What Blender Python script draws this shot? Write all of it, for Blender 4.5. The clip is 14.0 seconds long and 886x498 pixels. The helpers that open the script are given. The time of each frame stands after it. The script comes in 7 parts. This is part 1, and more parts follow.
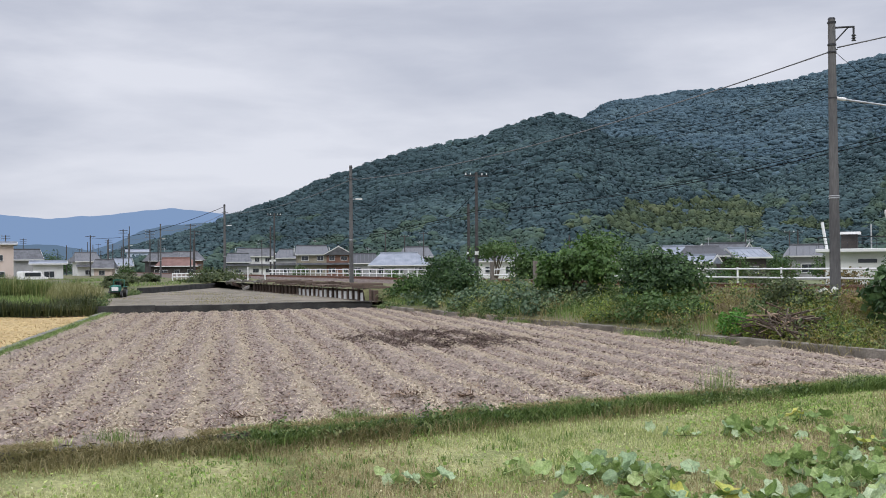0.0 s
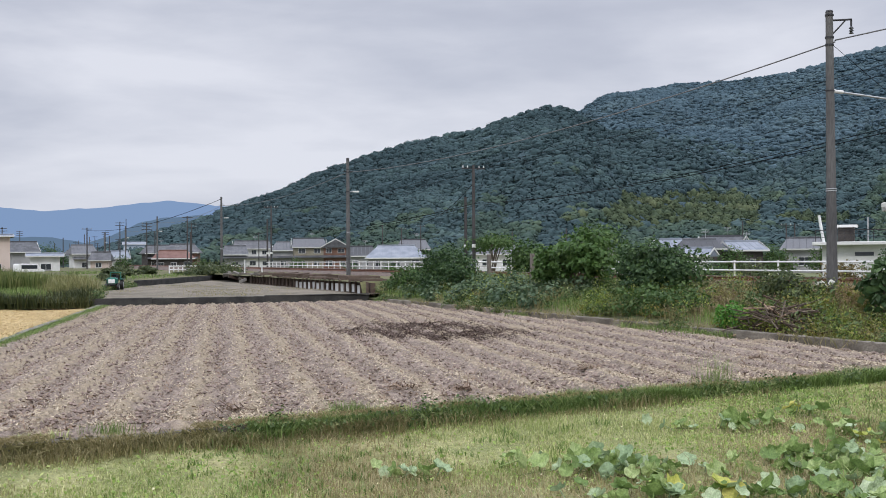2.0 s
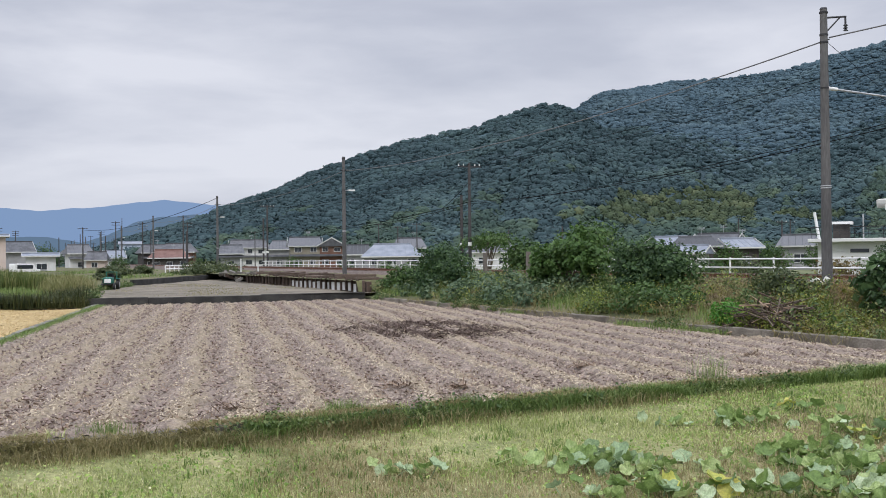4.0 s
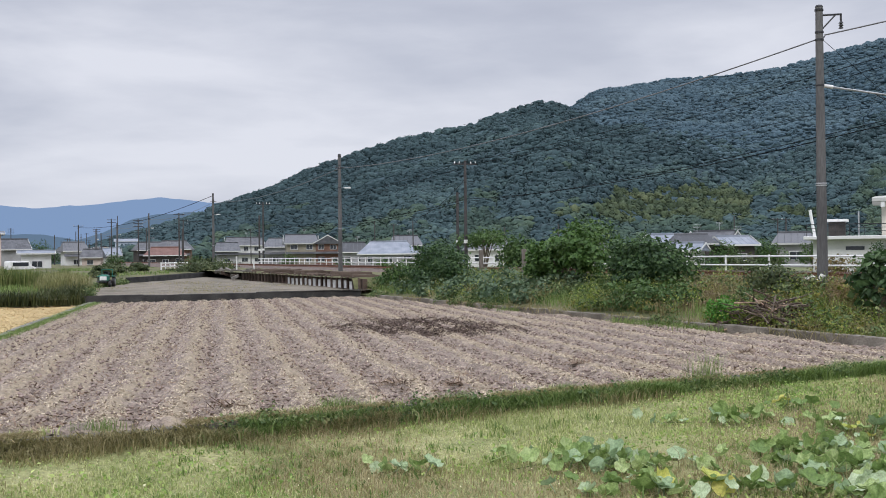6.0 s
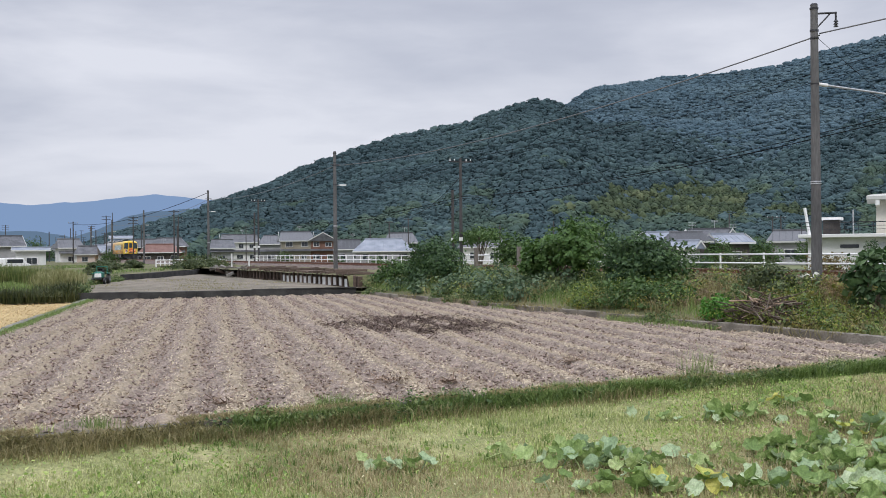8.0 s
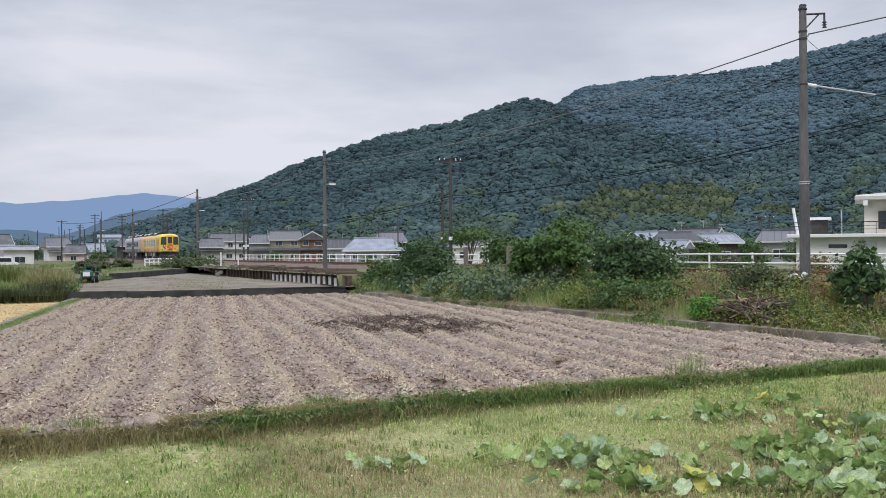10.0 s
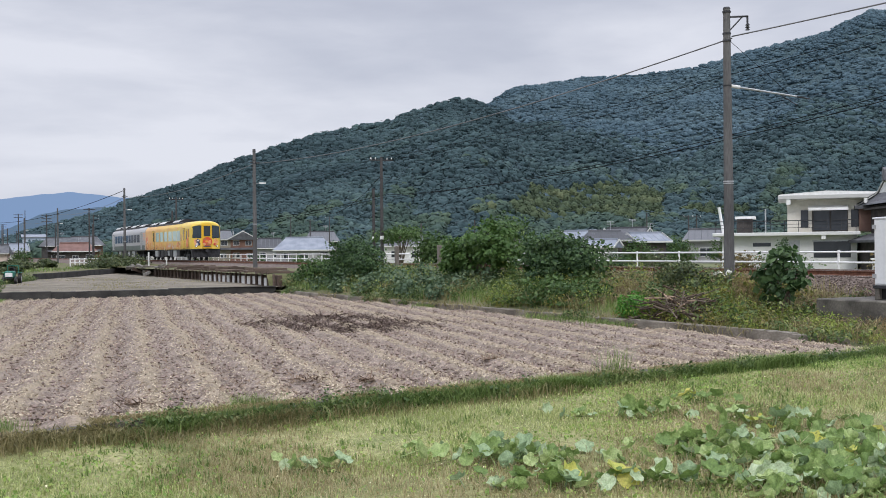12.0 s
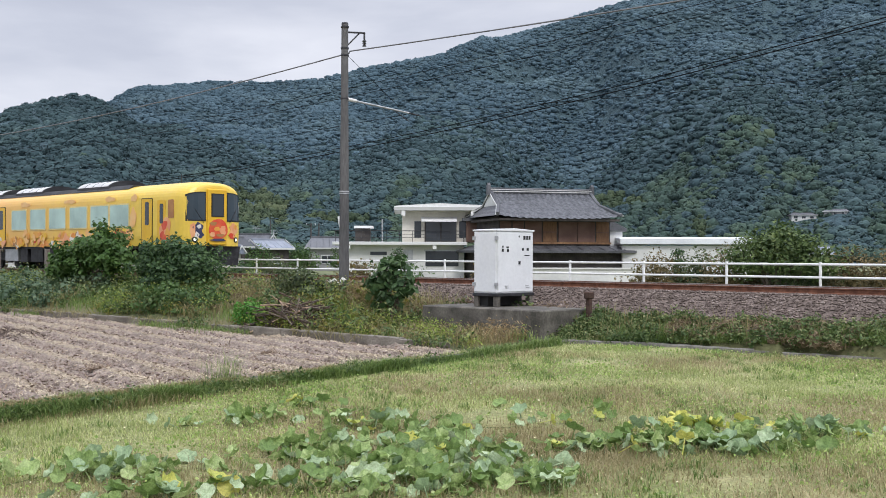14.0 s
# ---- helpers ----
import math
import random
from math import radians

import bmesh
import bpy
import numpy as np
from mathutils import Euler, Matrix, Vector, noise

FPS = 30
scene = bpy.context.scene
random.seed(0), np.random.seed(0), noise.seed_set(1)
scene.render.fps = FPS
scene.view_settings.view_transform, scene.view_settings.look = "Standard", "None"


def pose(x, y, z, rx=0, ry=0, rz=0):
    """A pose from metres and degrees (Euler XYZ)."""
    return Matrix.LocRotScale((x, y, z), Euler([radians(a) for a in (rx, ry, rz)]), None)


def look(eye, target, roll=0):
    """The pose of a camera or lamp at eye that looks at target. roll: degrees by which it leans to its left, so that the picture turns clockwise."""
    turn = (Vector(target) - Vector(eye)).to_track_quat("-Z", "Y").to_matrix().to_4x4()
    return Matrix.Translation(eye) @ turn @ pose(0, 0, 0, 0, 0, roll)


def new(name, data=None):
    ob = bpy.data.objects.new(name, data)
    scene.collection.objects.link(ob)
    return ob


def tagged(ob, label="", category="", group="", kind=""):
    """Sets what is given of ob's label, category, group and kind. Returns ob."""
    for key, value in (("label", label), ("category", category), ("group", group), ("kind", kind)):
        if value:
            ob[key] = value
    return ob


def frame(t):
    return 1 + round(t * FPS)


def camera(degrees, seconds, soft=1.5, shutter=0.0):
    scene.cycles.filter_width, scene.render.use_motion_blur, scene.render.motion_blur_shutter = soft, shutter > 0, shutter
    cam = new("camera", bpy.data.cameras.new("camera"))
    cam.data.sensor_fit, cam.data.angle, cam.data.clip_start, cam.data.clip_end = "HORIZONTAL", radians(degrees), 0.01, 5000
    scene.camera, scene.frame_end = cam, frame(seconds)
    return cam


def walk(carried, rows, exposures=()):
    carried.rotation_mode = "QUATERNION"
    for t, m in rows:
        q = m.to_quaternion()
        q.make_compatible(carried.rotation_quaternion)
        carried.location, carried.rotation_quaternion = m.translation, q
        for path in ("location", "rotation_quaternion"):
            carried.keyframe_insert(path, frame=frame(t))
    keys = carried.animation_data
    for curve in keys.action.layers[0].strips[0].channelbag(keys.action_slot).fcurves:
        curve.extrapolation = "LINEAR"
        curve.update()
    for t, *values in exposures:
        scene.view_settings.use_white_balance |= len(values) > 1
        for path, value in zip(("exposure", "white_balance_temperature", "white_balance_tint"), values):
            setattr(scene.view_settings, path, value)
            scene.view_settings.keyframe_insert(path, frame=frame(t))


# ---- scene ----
# World: y runs along the railway (away), x is the distance from the camera's line towards the track, z up. Metres.
cam = camera(44.12, 14.0, soft=0.9)
EYE, TURN = 2.6, -21.6
PATH = [
    (0.0, 0.000, 0.000, -0.000, -0.000, 0.910, 0.500),
    (0.5, 0.002, 0.012, 0.002, -0.043, 0.793, 0.447),
    (1.0, 0.000, 0.017, 0.001, -0.090, 0.695, 0.416),
    (1.5, -0.005, 0.012, 0.002, -0.130, 0.602, 0.401),
    (2.0, -0.000, 0.022, -0.002, -0.156, 0.526, 0.457),
    (2.5, -0.001, 0.024, -0.001, -0.213, 0.474, 0.536),
    (3.0, 0.007, 0.007, -0.001, -0.250, 0.449, 0.634),
    (5.5, 0.018, -0.009, -0.002, -0.490, 0.397, 0.667),
    (6.0, 0.026, 0.000, -0.005, -0.553, 0.303, 0.674),
    (6.5, 0.024, -0.001, -0.003, -0.645, 0.232, 0.643),
    (7.0, 0.028, -0.010, 0.001, -0.733, 0.178, 0.612),
    (7.5, 0.032, -0.005, -0.002, -0.776, 0.170, 0.597),
    (10.0, 0.038, -0.013, 0.001, -1.341, 0.127, 0.501),
    (10.5, 0.044, 0.001, -0.006, -1.809, 0.112, 0.519),
    (11.0, 0.057, 0.001, -0.001, -2.483, 0.061, 0.559),
    (11.5, 0.073, 0.000, -0.005, -3.457, 0.050, 0.601),
    (12.0, 0.103, -0.007, -0.009, -4.891, 0.057, 0.621),
    (12.5, 0.131, -0.024, -0.004, -7.100, 0.095, 0.515),
    (13.0, 0.176, -0.067, -0.002, -10.620, 0.166, 0.352),
    (13.5, 0.229, -0.082, -0.001, -16.102, 0.231, 0.102),
    (13.75, 0.265, -0.084, -0.001, -19.930, 0.285, -0.040),
    (14.0, 0.301, -0.085, -0.001, -24.380, 0.330, -0.191),
]

walk(cam, [(t, pose(0, 0, EYE, 0, 0, TURN) @ pose(x, y, z, 90 + pitch, roll, yaw)) for t, x, y, z, yaw, pitch, roll in PATH],
     exposures=[(0.0, -0.04), (11.0, -0.03), (12.5, 0.02), (14.0, 0.14)])

# ---- sky and sun: thin overcast ----
SUN_EL, SUN_AZ = 48.0, 205.0
world = bpy.data.worlds.new("overcast_sky")
scene.world = world
world.use_nodes = True
wt = world.node_tree
wt.nodes.clear()


def wn(kind, **kw):
    n = wt.nodes.new(kind)
    for k, v in kw.items():
        n.inputs[k].default_value = v
    return n


def sky_world():
    out, bg = wn("ShaderNodeOutputWorld"), wn("ShaderNodeBackground", Strength=1.0)
    sky = wt.nodes.new("ShaderNodeTexSky")
    sky.sky_type, sky.sun_disc = "NISHITA", False
    sky.sun_elevation, sky.sun_rotation = radians(SUN_EL), radians(SUN_AZ)
    co = wn("ShaderNodeTexCoord")
    mp = wn("ShaderNodeMapping", Scale=(1.0, 1.0, 4.2), Rotation=(0.16, 0.22, 0.5))
    n1 = wn("ShaderNodeTexNoise", Scale=1.7, Detail=5.0, Roughness=0.5, Distortion=0.35)
    n2 = wn("ShaderNodeTexNoise", Scale=5.5, Detail=6.0, Roughness=0.55, Distortion=0.2)
    add = wt.nodes.new("ShaderNodeMath"); add.operation = "MULTIPLY_ADD"; add.inputs[1].default_value = 0.34
    ramp = wt.nodes.new("ShaderNodeValToRGB")
    e = ramp.color_ramp.elements
    e[0].position, e[0].color = 0.50, (0.47, 0.50, 0.61, 1)
    e[1].position, e[1].color = 0.86, (0.79, 0.81, 0.90, 1)
    m = e.new(0.66); m.color = (0.575, 0.605, 0.71, 1)
    sep = wn("ShaderNodeSeparateXYZ")
    grad = wn("ShaderNodeMapRange"); grad.inputs[1].default_value, grad.inputs[2].default_value = 0.24, 1.0
    grad.inputs[3].default_value, grad.inputs[4].default_value = 1.0, 3.3
    mul = wt.nodes.new("ShaderNodeVectorMath"); mul.operation = "SCALE"
    dim = wt.nodes.new("ShaderNodeVectorMath"); dim.operation = "SCALE"; dim.inputs["Scale"].default_value = 0.07
    mix = wt.nodes.new("ShaderNodeMix"); mix.data_type = "RGBA"; mix.inputs[0].default_value = 0.93
    L = wt.links.new
    L(co.outputs["Generated"], mp.inputs["Vector"])
    L(mp.outputs[0], n1.inputs["Vector"]); L(mp.outputs[0], n2.inputs["Vector"])
    L(n2.outputs["Fac"], add.inputs[0]); L(n1.outputs["Fac"], add.inputs[2]); L(add.outputs[0], ramp.inputs["Fac"])
    L(co.outputs["Generated"], sep.inputs[0]); L(sep.outputs["Z"], grad.inputs[0])
    L(ramp.outputs["Color"], mul.inputs[0]); L(grad.outputs[0], mul.inputs["Scale"])
    L(sky.outputs[0], dim.inputs[0])
    L(dim.outputs[0], mix.inputs[6]); L(mul.outputs[0], mix.inputs[7])
    L(mix.outputs[2], bg.inputs["Color"]); L(bg.outputs[0], out.inputs[0])


sky_world()
sun = new("sun", bpy.data.lights.new("sun", "SUN"))
sun.data.energy, sun.data.angle, sun.data.color = 1.35, radians(14), (1.0, 0.97, 0.94)
a, h = radians(SUN_AZ), radians(SUN_EL)
sun.matrix_world = look((60 * math.sin(a) * math.cos(h), 60 * math.cos(a) * math.cos(h), 60 * math.sin(h)), (0, 0, 0))


# ---- materials ----
def surf(name, c1, c2, scale=4.0, rough=0.85, bump=0.3, fine=40.0, metal=0.0, vary="", c3=None, bdist=0.02, stretch=(1, 1, 1), spec=0.4, grain=None):
    """A grainy surface: two colours mixed by a broad noise, darkened and lightened by a fine one, with relief. vary: 'island' or 'object' shifts each piece."""
    if grain is None:
        grain = 0.21 if bump > 0.11 else 0.035
    m = bpy.data.materials.new(name)
    m.use_nodes = True
    nt = m.node_tree
    b = nt.nodes["Principled BSDF"]
    L = nt.links.new
    co = nt.nodes.new("ShaderNodeTexCoord")
    mp = nt.nodes.new("ShaderNodeMapping"); mp.inputs["Scale"].default_value = stretch
    L(co.outputs["Object"], mp.inputs["Vector"])
    n1 = nt.nodes.new("ShaderNodeTexNoise"); n1.inputs["Scale"].default_value = scale; n1.inputs["Detail"].default_value = 5
    n2 = nt.nodes.new("ShaderNodeTexNoise"); n2.inputs["Scale"].default_value = fine; n2.inputs["Detail"].default_value = 3
    L(mp.outputs[0], n1.inputs["Vector"]); L(mp.outputs[0], n2.inputs["Vector"])
    ramp = nt.nodes.new("ShaderNodeValToRGB")
    e = ramp.color_ramp.elements
    e[0].position, e[0].color = 0.35, (*c1, 1)
    e[1].position, e[1].color = 0.65, (*c2, 1)
    fac = n1.outputs["Fac"]
    if vary:
        src = nt.nodes.new("ShaderNodeNewGeometry").outputs["Random Per Island"] if vary == "island" else nt.nodes.new("ShaderNodeObjectInfo").outputs["Random"]
        mx = nt.nodes.new("ShaderNodeMath"); mx.operation = "MULTIPLY_ADD"; mx.inputs[1].default_value = 0.55
        sc = nt.nodes.new("ShaderNodeMath"); sc.operation = "MULTIPLY_ADD"; sc.inputs[1].default_value = 0.8; sc.inputs[2].default_value = -0.17
        L(n1.outputs["Fac"], sc.inputs[0]); L(src, mx.inputs[0]); L(sc.outputs[0], mx.inputs[2])
        fac = mx.outputs[0]
    if c3:
        k = e.new(0.92); k.color = (*c3, 1)
    L(fac, ramp.inputs["Fac"])
    hsv = nt.nodes.new("ShaderNodeHueSaturation")
    rng = nt.nodes.new("ShaderNodeMapRange")
    rng.inputs[1].default_value, rng.inputs[2].default_value, rng.inputs[3].default_value, rng.inputs[4].default_value = 0.3, 0.7, 1 - grain, 1 + grain
    L(n2.outputs["Fac"], rng.inputs[0]); L(rng.outputs[0], hsv.inputs["Value"]); L(ramp.outputs["Color"], hsv.inputs["Color"])
    L(hsv.outputs["Color"], b.inputs["Base Color"])
    b.inputs["Roughness"].default_value, b.inputs["Metallic"].default_value = rough, metal
    b.inputs["Specular IOR Level"].default_value = spec
    if bump:
        bp = nt.nodes.new("ShaderNodeBump"); bp.inputs["Strength"].default_value, bp.inputs["Distance"].default_value = bump, bdist
        L(n2.outputs["Fac"], bp.inputs["Height"]); L(bp.outputs[0], b.inputs["Normal"])
    return m


def leafy(name, c1, c2, c3=None, rough=0.55, trans=0.25, scale=0.6, vary="island", grain=0.06):
    """Foliage: colour varies leaf by leaf and over the plant, a little light comes through."""
    m = surf(name, c1, c2, scale, rough, 0, 12.0, vary=vary, c3=c3, spec=0.3, grain=grain)
    b = m.node_tree.nodes["Principled BSDF"]
    b.inputs["Transmission Weight"].default_value = 0.0
    b.inputs["Subsurface Weight"].default_value = 0.0
    tr = m.node_tree.nodes.new("ShaderNodeBsdfTranslucent")
    mx = m.node_tree.nodes.new("ShaderNodeMixShader"); mx.inputs[0].default_value = trans
    src = b.inputs["Base Color"].links[0].from_socket
    L = m.node_tree.links.new
    L(src, tr.inputs["Color"]); L(b.outputs[0], mx.inputs[1]); L(tr.outputs[0], mx.inputs[2])
    L(mx.outputs[0], m.node_tree.nodes["Material Output"].inputs["Surface"])
    return m


def glass_mat(name, tint, rough=0.06):
    m = surf(name, tint, tuple(v * 1.5 for v in tint), 0.6, rough, 0, 3.0, spec=0.6)
    return m


def row_soil():
    """Tilled soil, warm grey-brown, with pale chaff lying in rows along the furrows."""
    m = surf("tilled_soil", (0.205, 0.163, 0.132), (0.335, 0.270, 0.222), 2.2, 0.95, 1.0, 16.0, bdist=0.09, c3=(0.36, 0.29, 0.235), grain=0.32)
    nt = m.node_tree
    b = nt.nodes["Principled BSDF"]
    L = nt.links.new
    src = b.inputs["Base Color"].links[0].from_socket
    co = nt.nodes.new("ShaderNodeTexCoord"); mp = nt.nodes.new("ShaderNodeMapping")
    mp.inputs["Rotation"].default_value = (0, 0, math.atan(0.185))
    wv = nt.nodes.new("ShaderNodeTexWave"); wv.inputs["Scale"].default_value = 0.33; wv.inputs["Distortion"].default_value = 2.2; wv.inputs["Detail"].default_value = 3; wv.inputs["Detail Scale"].default_value = 1.2
    nz = nt.nodes.new("ShaderNodeTexNoise"); nz.inputs["Scale"].default_value = 9.0; nz.inputs["Detail"].default_value = 5; nz.inputs["Roughness"].default_value = 0.7
    mu = nt.nodes.new("ShaderNodeMath"); mu.operation = "MULTIPLY"
    rg = nt.nodes.new("ShaderNodeMapRange"); rg.inputs[1].default_value, rg.inputs[2].default_value, rg.inputs[4].default_value = 0.2, 0.64, 0.8
    mx = nt.nodes.new("ShaderNodeMix"); mx.data_type = "RGBA"; mx.inputs[7].default_value = (0.40, 0.33, 0.215, 1)
    L(co.outputs["Object"], mp.inputs["Vector"]); L(mp.outputs[0], wv.inputs["Vector"]); L(co.outputs["Object"], nz.inputs["Vector"])
    L(wv.outputs["Fac"], mu.inputs[0]); L(nz.outputs["Fac"], mu.inputs[1]); L(mu.outputs[0], rg.inputs[0])
    L(rg.outputs[0], mx.inputs[0]); L(src, mx.inputs[6]); L(mx.outputs[2], b.inputs["Base Color"])
    return m


SOIL = row_soil()
TUFT = surf("brown_stalks", (0.17, 0.115, 0.082), (0.29, 0.215, 0.15), 3.0, 0.9, 0, 20.0, vary="island")
SOIL2 = surf("trodden_soil", (0.125, 0.112, 0.080), (0.225, 0.192, 0.150), 0.7, 0.95, 0.5, 18.0, bdist=0.04)
DARK_SOIL = surf("damp_dark_straw", (0.055, 0.036, 0.028), (0.10, 0.07, 0.055), 3.0, 0.95, 0.6, 30.0, vary="island")
STRAW = surf("dry_straw", (0.34, 0.28, 0.20), (0.58, 0.49, 0.36), 3.0, 0.9, 0, 20.0, vary="island")
CLOD = surf("soil_clod", (0.19, 0.147, 0.125), (0.31, 0.24, 0.205), 6.0, 0.95, 0.4, 40.0, vary="island")
GROUND = surf("rough_grass_ground", (0.075, 0.085, 0.032), (0.14, 0.13, 0.06), 0.35, 0.95, 0.6, 9.0, bdist=0.05, c3=(0.26, 0.22, 0.12))
LAWN = surf("mown_grass_ground", (0.185, 0.205, 0.075), (0.33, 0.32, 0.15), 1.1, 0.95, 0.8, 16.0, bdist=0.06, c3=(0.27, 0.22, 0.13), grain=0.3)
PLAIN = surf("far_fields_ground", (0.08, 0.11, 0.045), (0.17, 0.17, 0.08), 0.02, 0.95, 0.3, 0.6)
CONCRETE = surf("weathered_concrete", (0.15, 0.14, 0.125), (0.26, 0.245, 0.22), 1.6, 0.92, 0.4, 22.0)
CONC_DARK = surf("stained_concrete", (0.065, 0.060, 0.050), (0.16, 0.145, 0.122), 2.2, 0.92, 0.4, 18.0)
CONC_TAN = surf("earth_stained_concrete", (0.12, 0.105, 0.085), (0.25, 0.225, 0.185), 1.4, 0.95, 0.6, 18.0, bdist=0.04)
BLACK_CONC = surf("mossy_dark_concrete", (0.028, 0.028, 0.027), (0.060, 0.058, 0.054), 1.3, 0.92, 0.4, 18.0)
PALE_CONC = surf("pole_concrete", (0.085, 0.084, 0.084), (0.135, 0.132, 0.130), 2.0, 0.9, 0.2, 20.0, stretch=(1, 1, 0.2))
DARK_POLE = surf("creosoted_pole", (0.045, 0.042, 0.042), (0.08, 0.075, 0.074), 2.0, 0.9, 0.2, 20.0, stretch=(1, 1, 0.2))
BALLAST = surf("brown_ballast", (0.095, 0.072, 0.060), (0.19, 0.148, 0.128), 5.0, 0.95, 0.8, 30.0, vary="island", c3=(0.30, 0.25, 0.22))
RUST = surf("rusty_steel", (0.12, 0.05, 0.03), (0.22, 0.10, 0.06), 6.0, 0.7, 0.2, 40.0, metal=0.4)
DARKRUST = surf("dull_dark_rust", (0.055, 0.034, 0.027), (0.10, 0.06, 0.045), 6.0, 0.85, 0.3, 40.0, metal=0.2)
STEEL = surf("polished_rail_head", (0.45, 0.42, 0.40), (0.6, 0.56, 0.53), 6.0, 0.35, 0.0, 40.0, metal=0.9)
SLEEPER = surf("old_timber_sleeper", (0.06, 0.042, 0.032), (0.13, 0.095, 0.075), 5.0, 0.95, 0.5, 30.0, vary="object", stretch=(1, 1, 1))
WHITE = surf("white_paint", (0.72, 0.72, 0.70), (0.82, 0.82, 0.81), 3.0, 0.55, 0.05, 30.0)
WHITE_WALL = surf("white_render_wall", (0.56, 0.56, 0.54), (0.70, 0.70, 0.68), 0.6, 0.85, 0.1, 8.0)
DULL_WHITE = surf("dull_white_board", (0.5, 0.5, 0.48), (0.66, 0.66, 0.64), 2.0, 0.8, 0.1, 14.0, vary="object")
WIRE = surf("dark_cable", (0.006, 0.006, 0.007), (0.009, 0.009, 0.010), 4.0, 0.9, 0, 10.0, spec=0.1)
ALUWIRE = surf("dull_aluminium_cable", (0.13, 0.13, 0.135), (0.18, 0.18, 0.185), 4.0, 0.55, 0, 10.0)
DARKMETAL = surf("dark_steel", (0.03, 0.03, 0.032), (0.06, 0.06, 0.065), 5.0, 0.55, 0.1, 20.0, metal=0.5)
PORCELAIN = surf("white_porcelain", (0.7, 0.7, 0.68), (0.8, 0.8, 0.78), 5.0, 0.3, 0, 20.0)
GALV = surf("galvanised_steel", (0.40, 0.41, 0.42), (0.52, 0.53, 0.54), 5.0, 0.5, 0.05, 25.0, metal=0.6)
BARK = surf("bark", (0.10, 0.075, 0.055), (0.17, 0.14, 0.11), 8.0, 0.95, 0.5, 40.0, stretch=(1, 1, 0.3))
LEAF_DARK = leafy("dark_shrub_leaves", (0.028, 0.064, 0.022), (0.07, 0.13, 0.042), (0.15, 0.22, 0.09))
LEAF_MID = leafy("mid_shrub_leaves", (0.04, 0.085, 0.02), (0.085, 0.15, 0.04), (0.16, 0.22, 0.08))
LEAF_YEL = leafy("yellowing_weed_leaves", (0.13, 0.15, 0.03), (0.24, 0.22, 0.05), (0.34, 0.27, 0.07))
WEED = leafy("bank_weeds", (0.06, 0.105, 0.032), (0.15, 0.195, 0.065), (0.31, 0.29, 0.14))
DRYWEED = leafy("dry_brown_weeds", (0.16, 0.115, 0.07), (0.27, 0.20, 0.12), (0.36, 0.29, 0.19))
BLADE = leafy("grass_blades", (0.29, 0.345, 0.12), (0.54, 0.57, 0.26), (0.80, 0.73, 0.48), trans=0.45)
REED = leafy("tall_reeds", (0.08, 0.12, 0.03), (0.18, 0.21, 0.065), (0.30, 0.29, 0.13))
PALE_REED = leafy("pale_dry_reeds", (0.16, 0.17, 0.06), (0.27, 0.26, 0.11), (0.42, 0.37, 0.22))
PUMPKIN = leafy("pumpkin_leaves", (0.15, 0.235, 0.065), (0.29, 0.39, 0.135), (0.47, 0.55, 0.26), 0.5, 0.3, 3.0, "object", 0.25)
PUMPKIN2 = leafy("pale_pumpkin_leaves", (0.25, 0.35, 0.19), (0.38, 0.48, 0.28), (0.54, 0.62, 0.41), 0.5, 0.25, 3.0, "object", 0.25)
PUMPKIN_Y = leafy("yellow_pumpkin_leaves", (0.38, 0.42, 0.09), (0.56, 0.55, 0.13), (0.68, 0.62, 0.2), 0.5, 0.25, 3.0, "object", 0.2)
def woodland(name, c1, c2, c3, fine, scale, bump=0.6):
    """Trees seen from afar: each crown its own tone; noise paints lit clumps, dark gaps and shaded gullies into the
    colour.
    """
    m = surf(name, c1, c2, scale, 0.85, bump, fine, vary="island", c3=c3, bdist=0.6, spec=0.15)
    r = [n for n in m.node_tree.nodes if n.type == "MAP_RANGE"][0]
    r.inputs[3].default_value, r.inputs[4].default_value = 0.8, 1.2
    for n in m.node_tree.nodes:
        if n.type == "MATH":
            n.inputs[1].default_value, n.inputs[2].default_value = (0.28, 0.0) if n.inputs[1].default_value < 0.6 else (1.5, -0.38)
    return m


# gully shade in the darker end of the ramp, haze in the blue tint
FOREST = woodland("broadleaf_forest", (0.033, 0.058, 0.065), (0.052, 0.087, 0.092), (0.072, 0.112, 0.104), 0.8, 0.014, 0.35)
# paler, bluer copy of the forest: haze painted into its base colour
FOREST_HAZED = woodland("upland_forest", (0.057, 0.096, 0.120), (0.076, 0.121, 0.146), (0.098, 0.147, 0.162), 0.6, 0.009, 0.25)
FOREST_LIGHT = woodland("light_green_trees", (0.042, 0.070, 0.060), (0.060, 0.094, 0.068), (0.088, 0.122, 0.076), 0.9, 0.03)
BAMBOO = woodland("bamboo_grove", (0.046, 0.068, 0.040), (0.070, 0.094, 0.049), (0.115, 0.135, 0.070), 1.0, 0.03)
# canopy floor: haze put in as a blue tint, noise standing for foliage
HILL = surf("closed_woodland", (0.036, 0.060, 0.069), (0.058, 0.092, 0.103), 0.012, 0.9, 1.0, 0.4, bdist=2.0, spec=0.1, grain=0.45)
TILE = surf("grey_roof_tile", (0.070, 0.073, 0.080), (0.14, 0.145, 0.156), 0.9, 0.75, 0.15, 12.0, vary="object")
TILE_DARK = surf("dark_roof_tile", (0.055, 0.057, 0.062), (0.12, 0.122, 0.13), 0.9, 0.5, 0.15, 12.0)
TILE_RED = surf("brown_roof_tile", (0.14, 0.07, 0.055), (0.2, 0.11, 0.09), 0.9, 0.6, 0.15, 12.0)
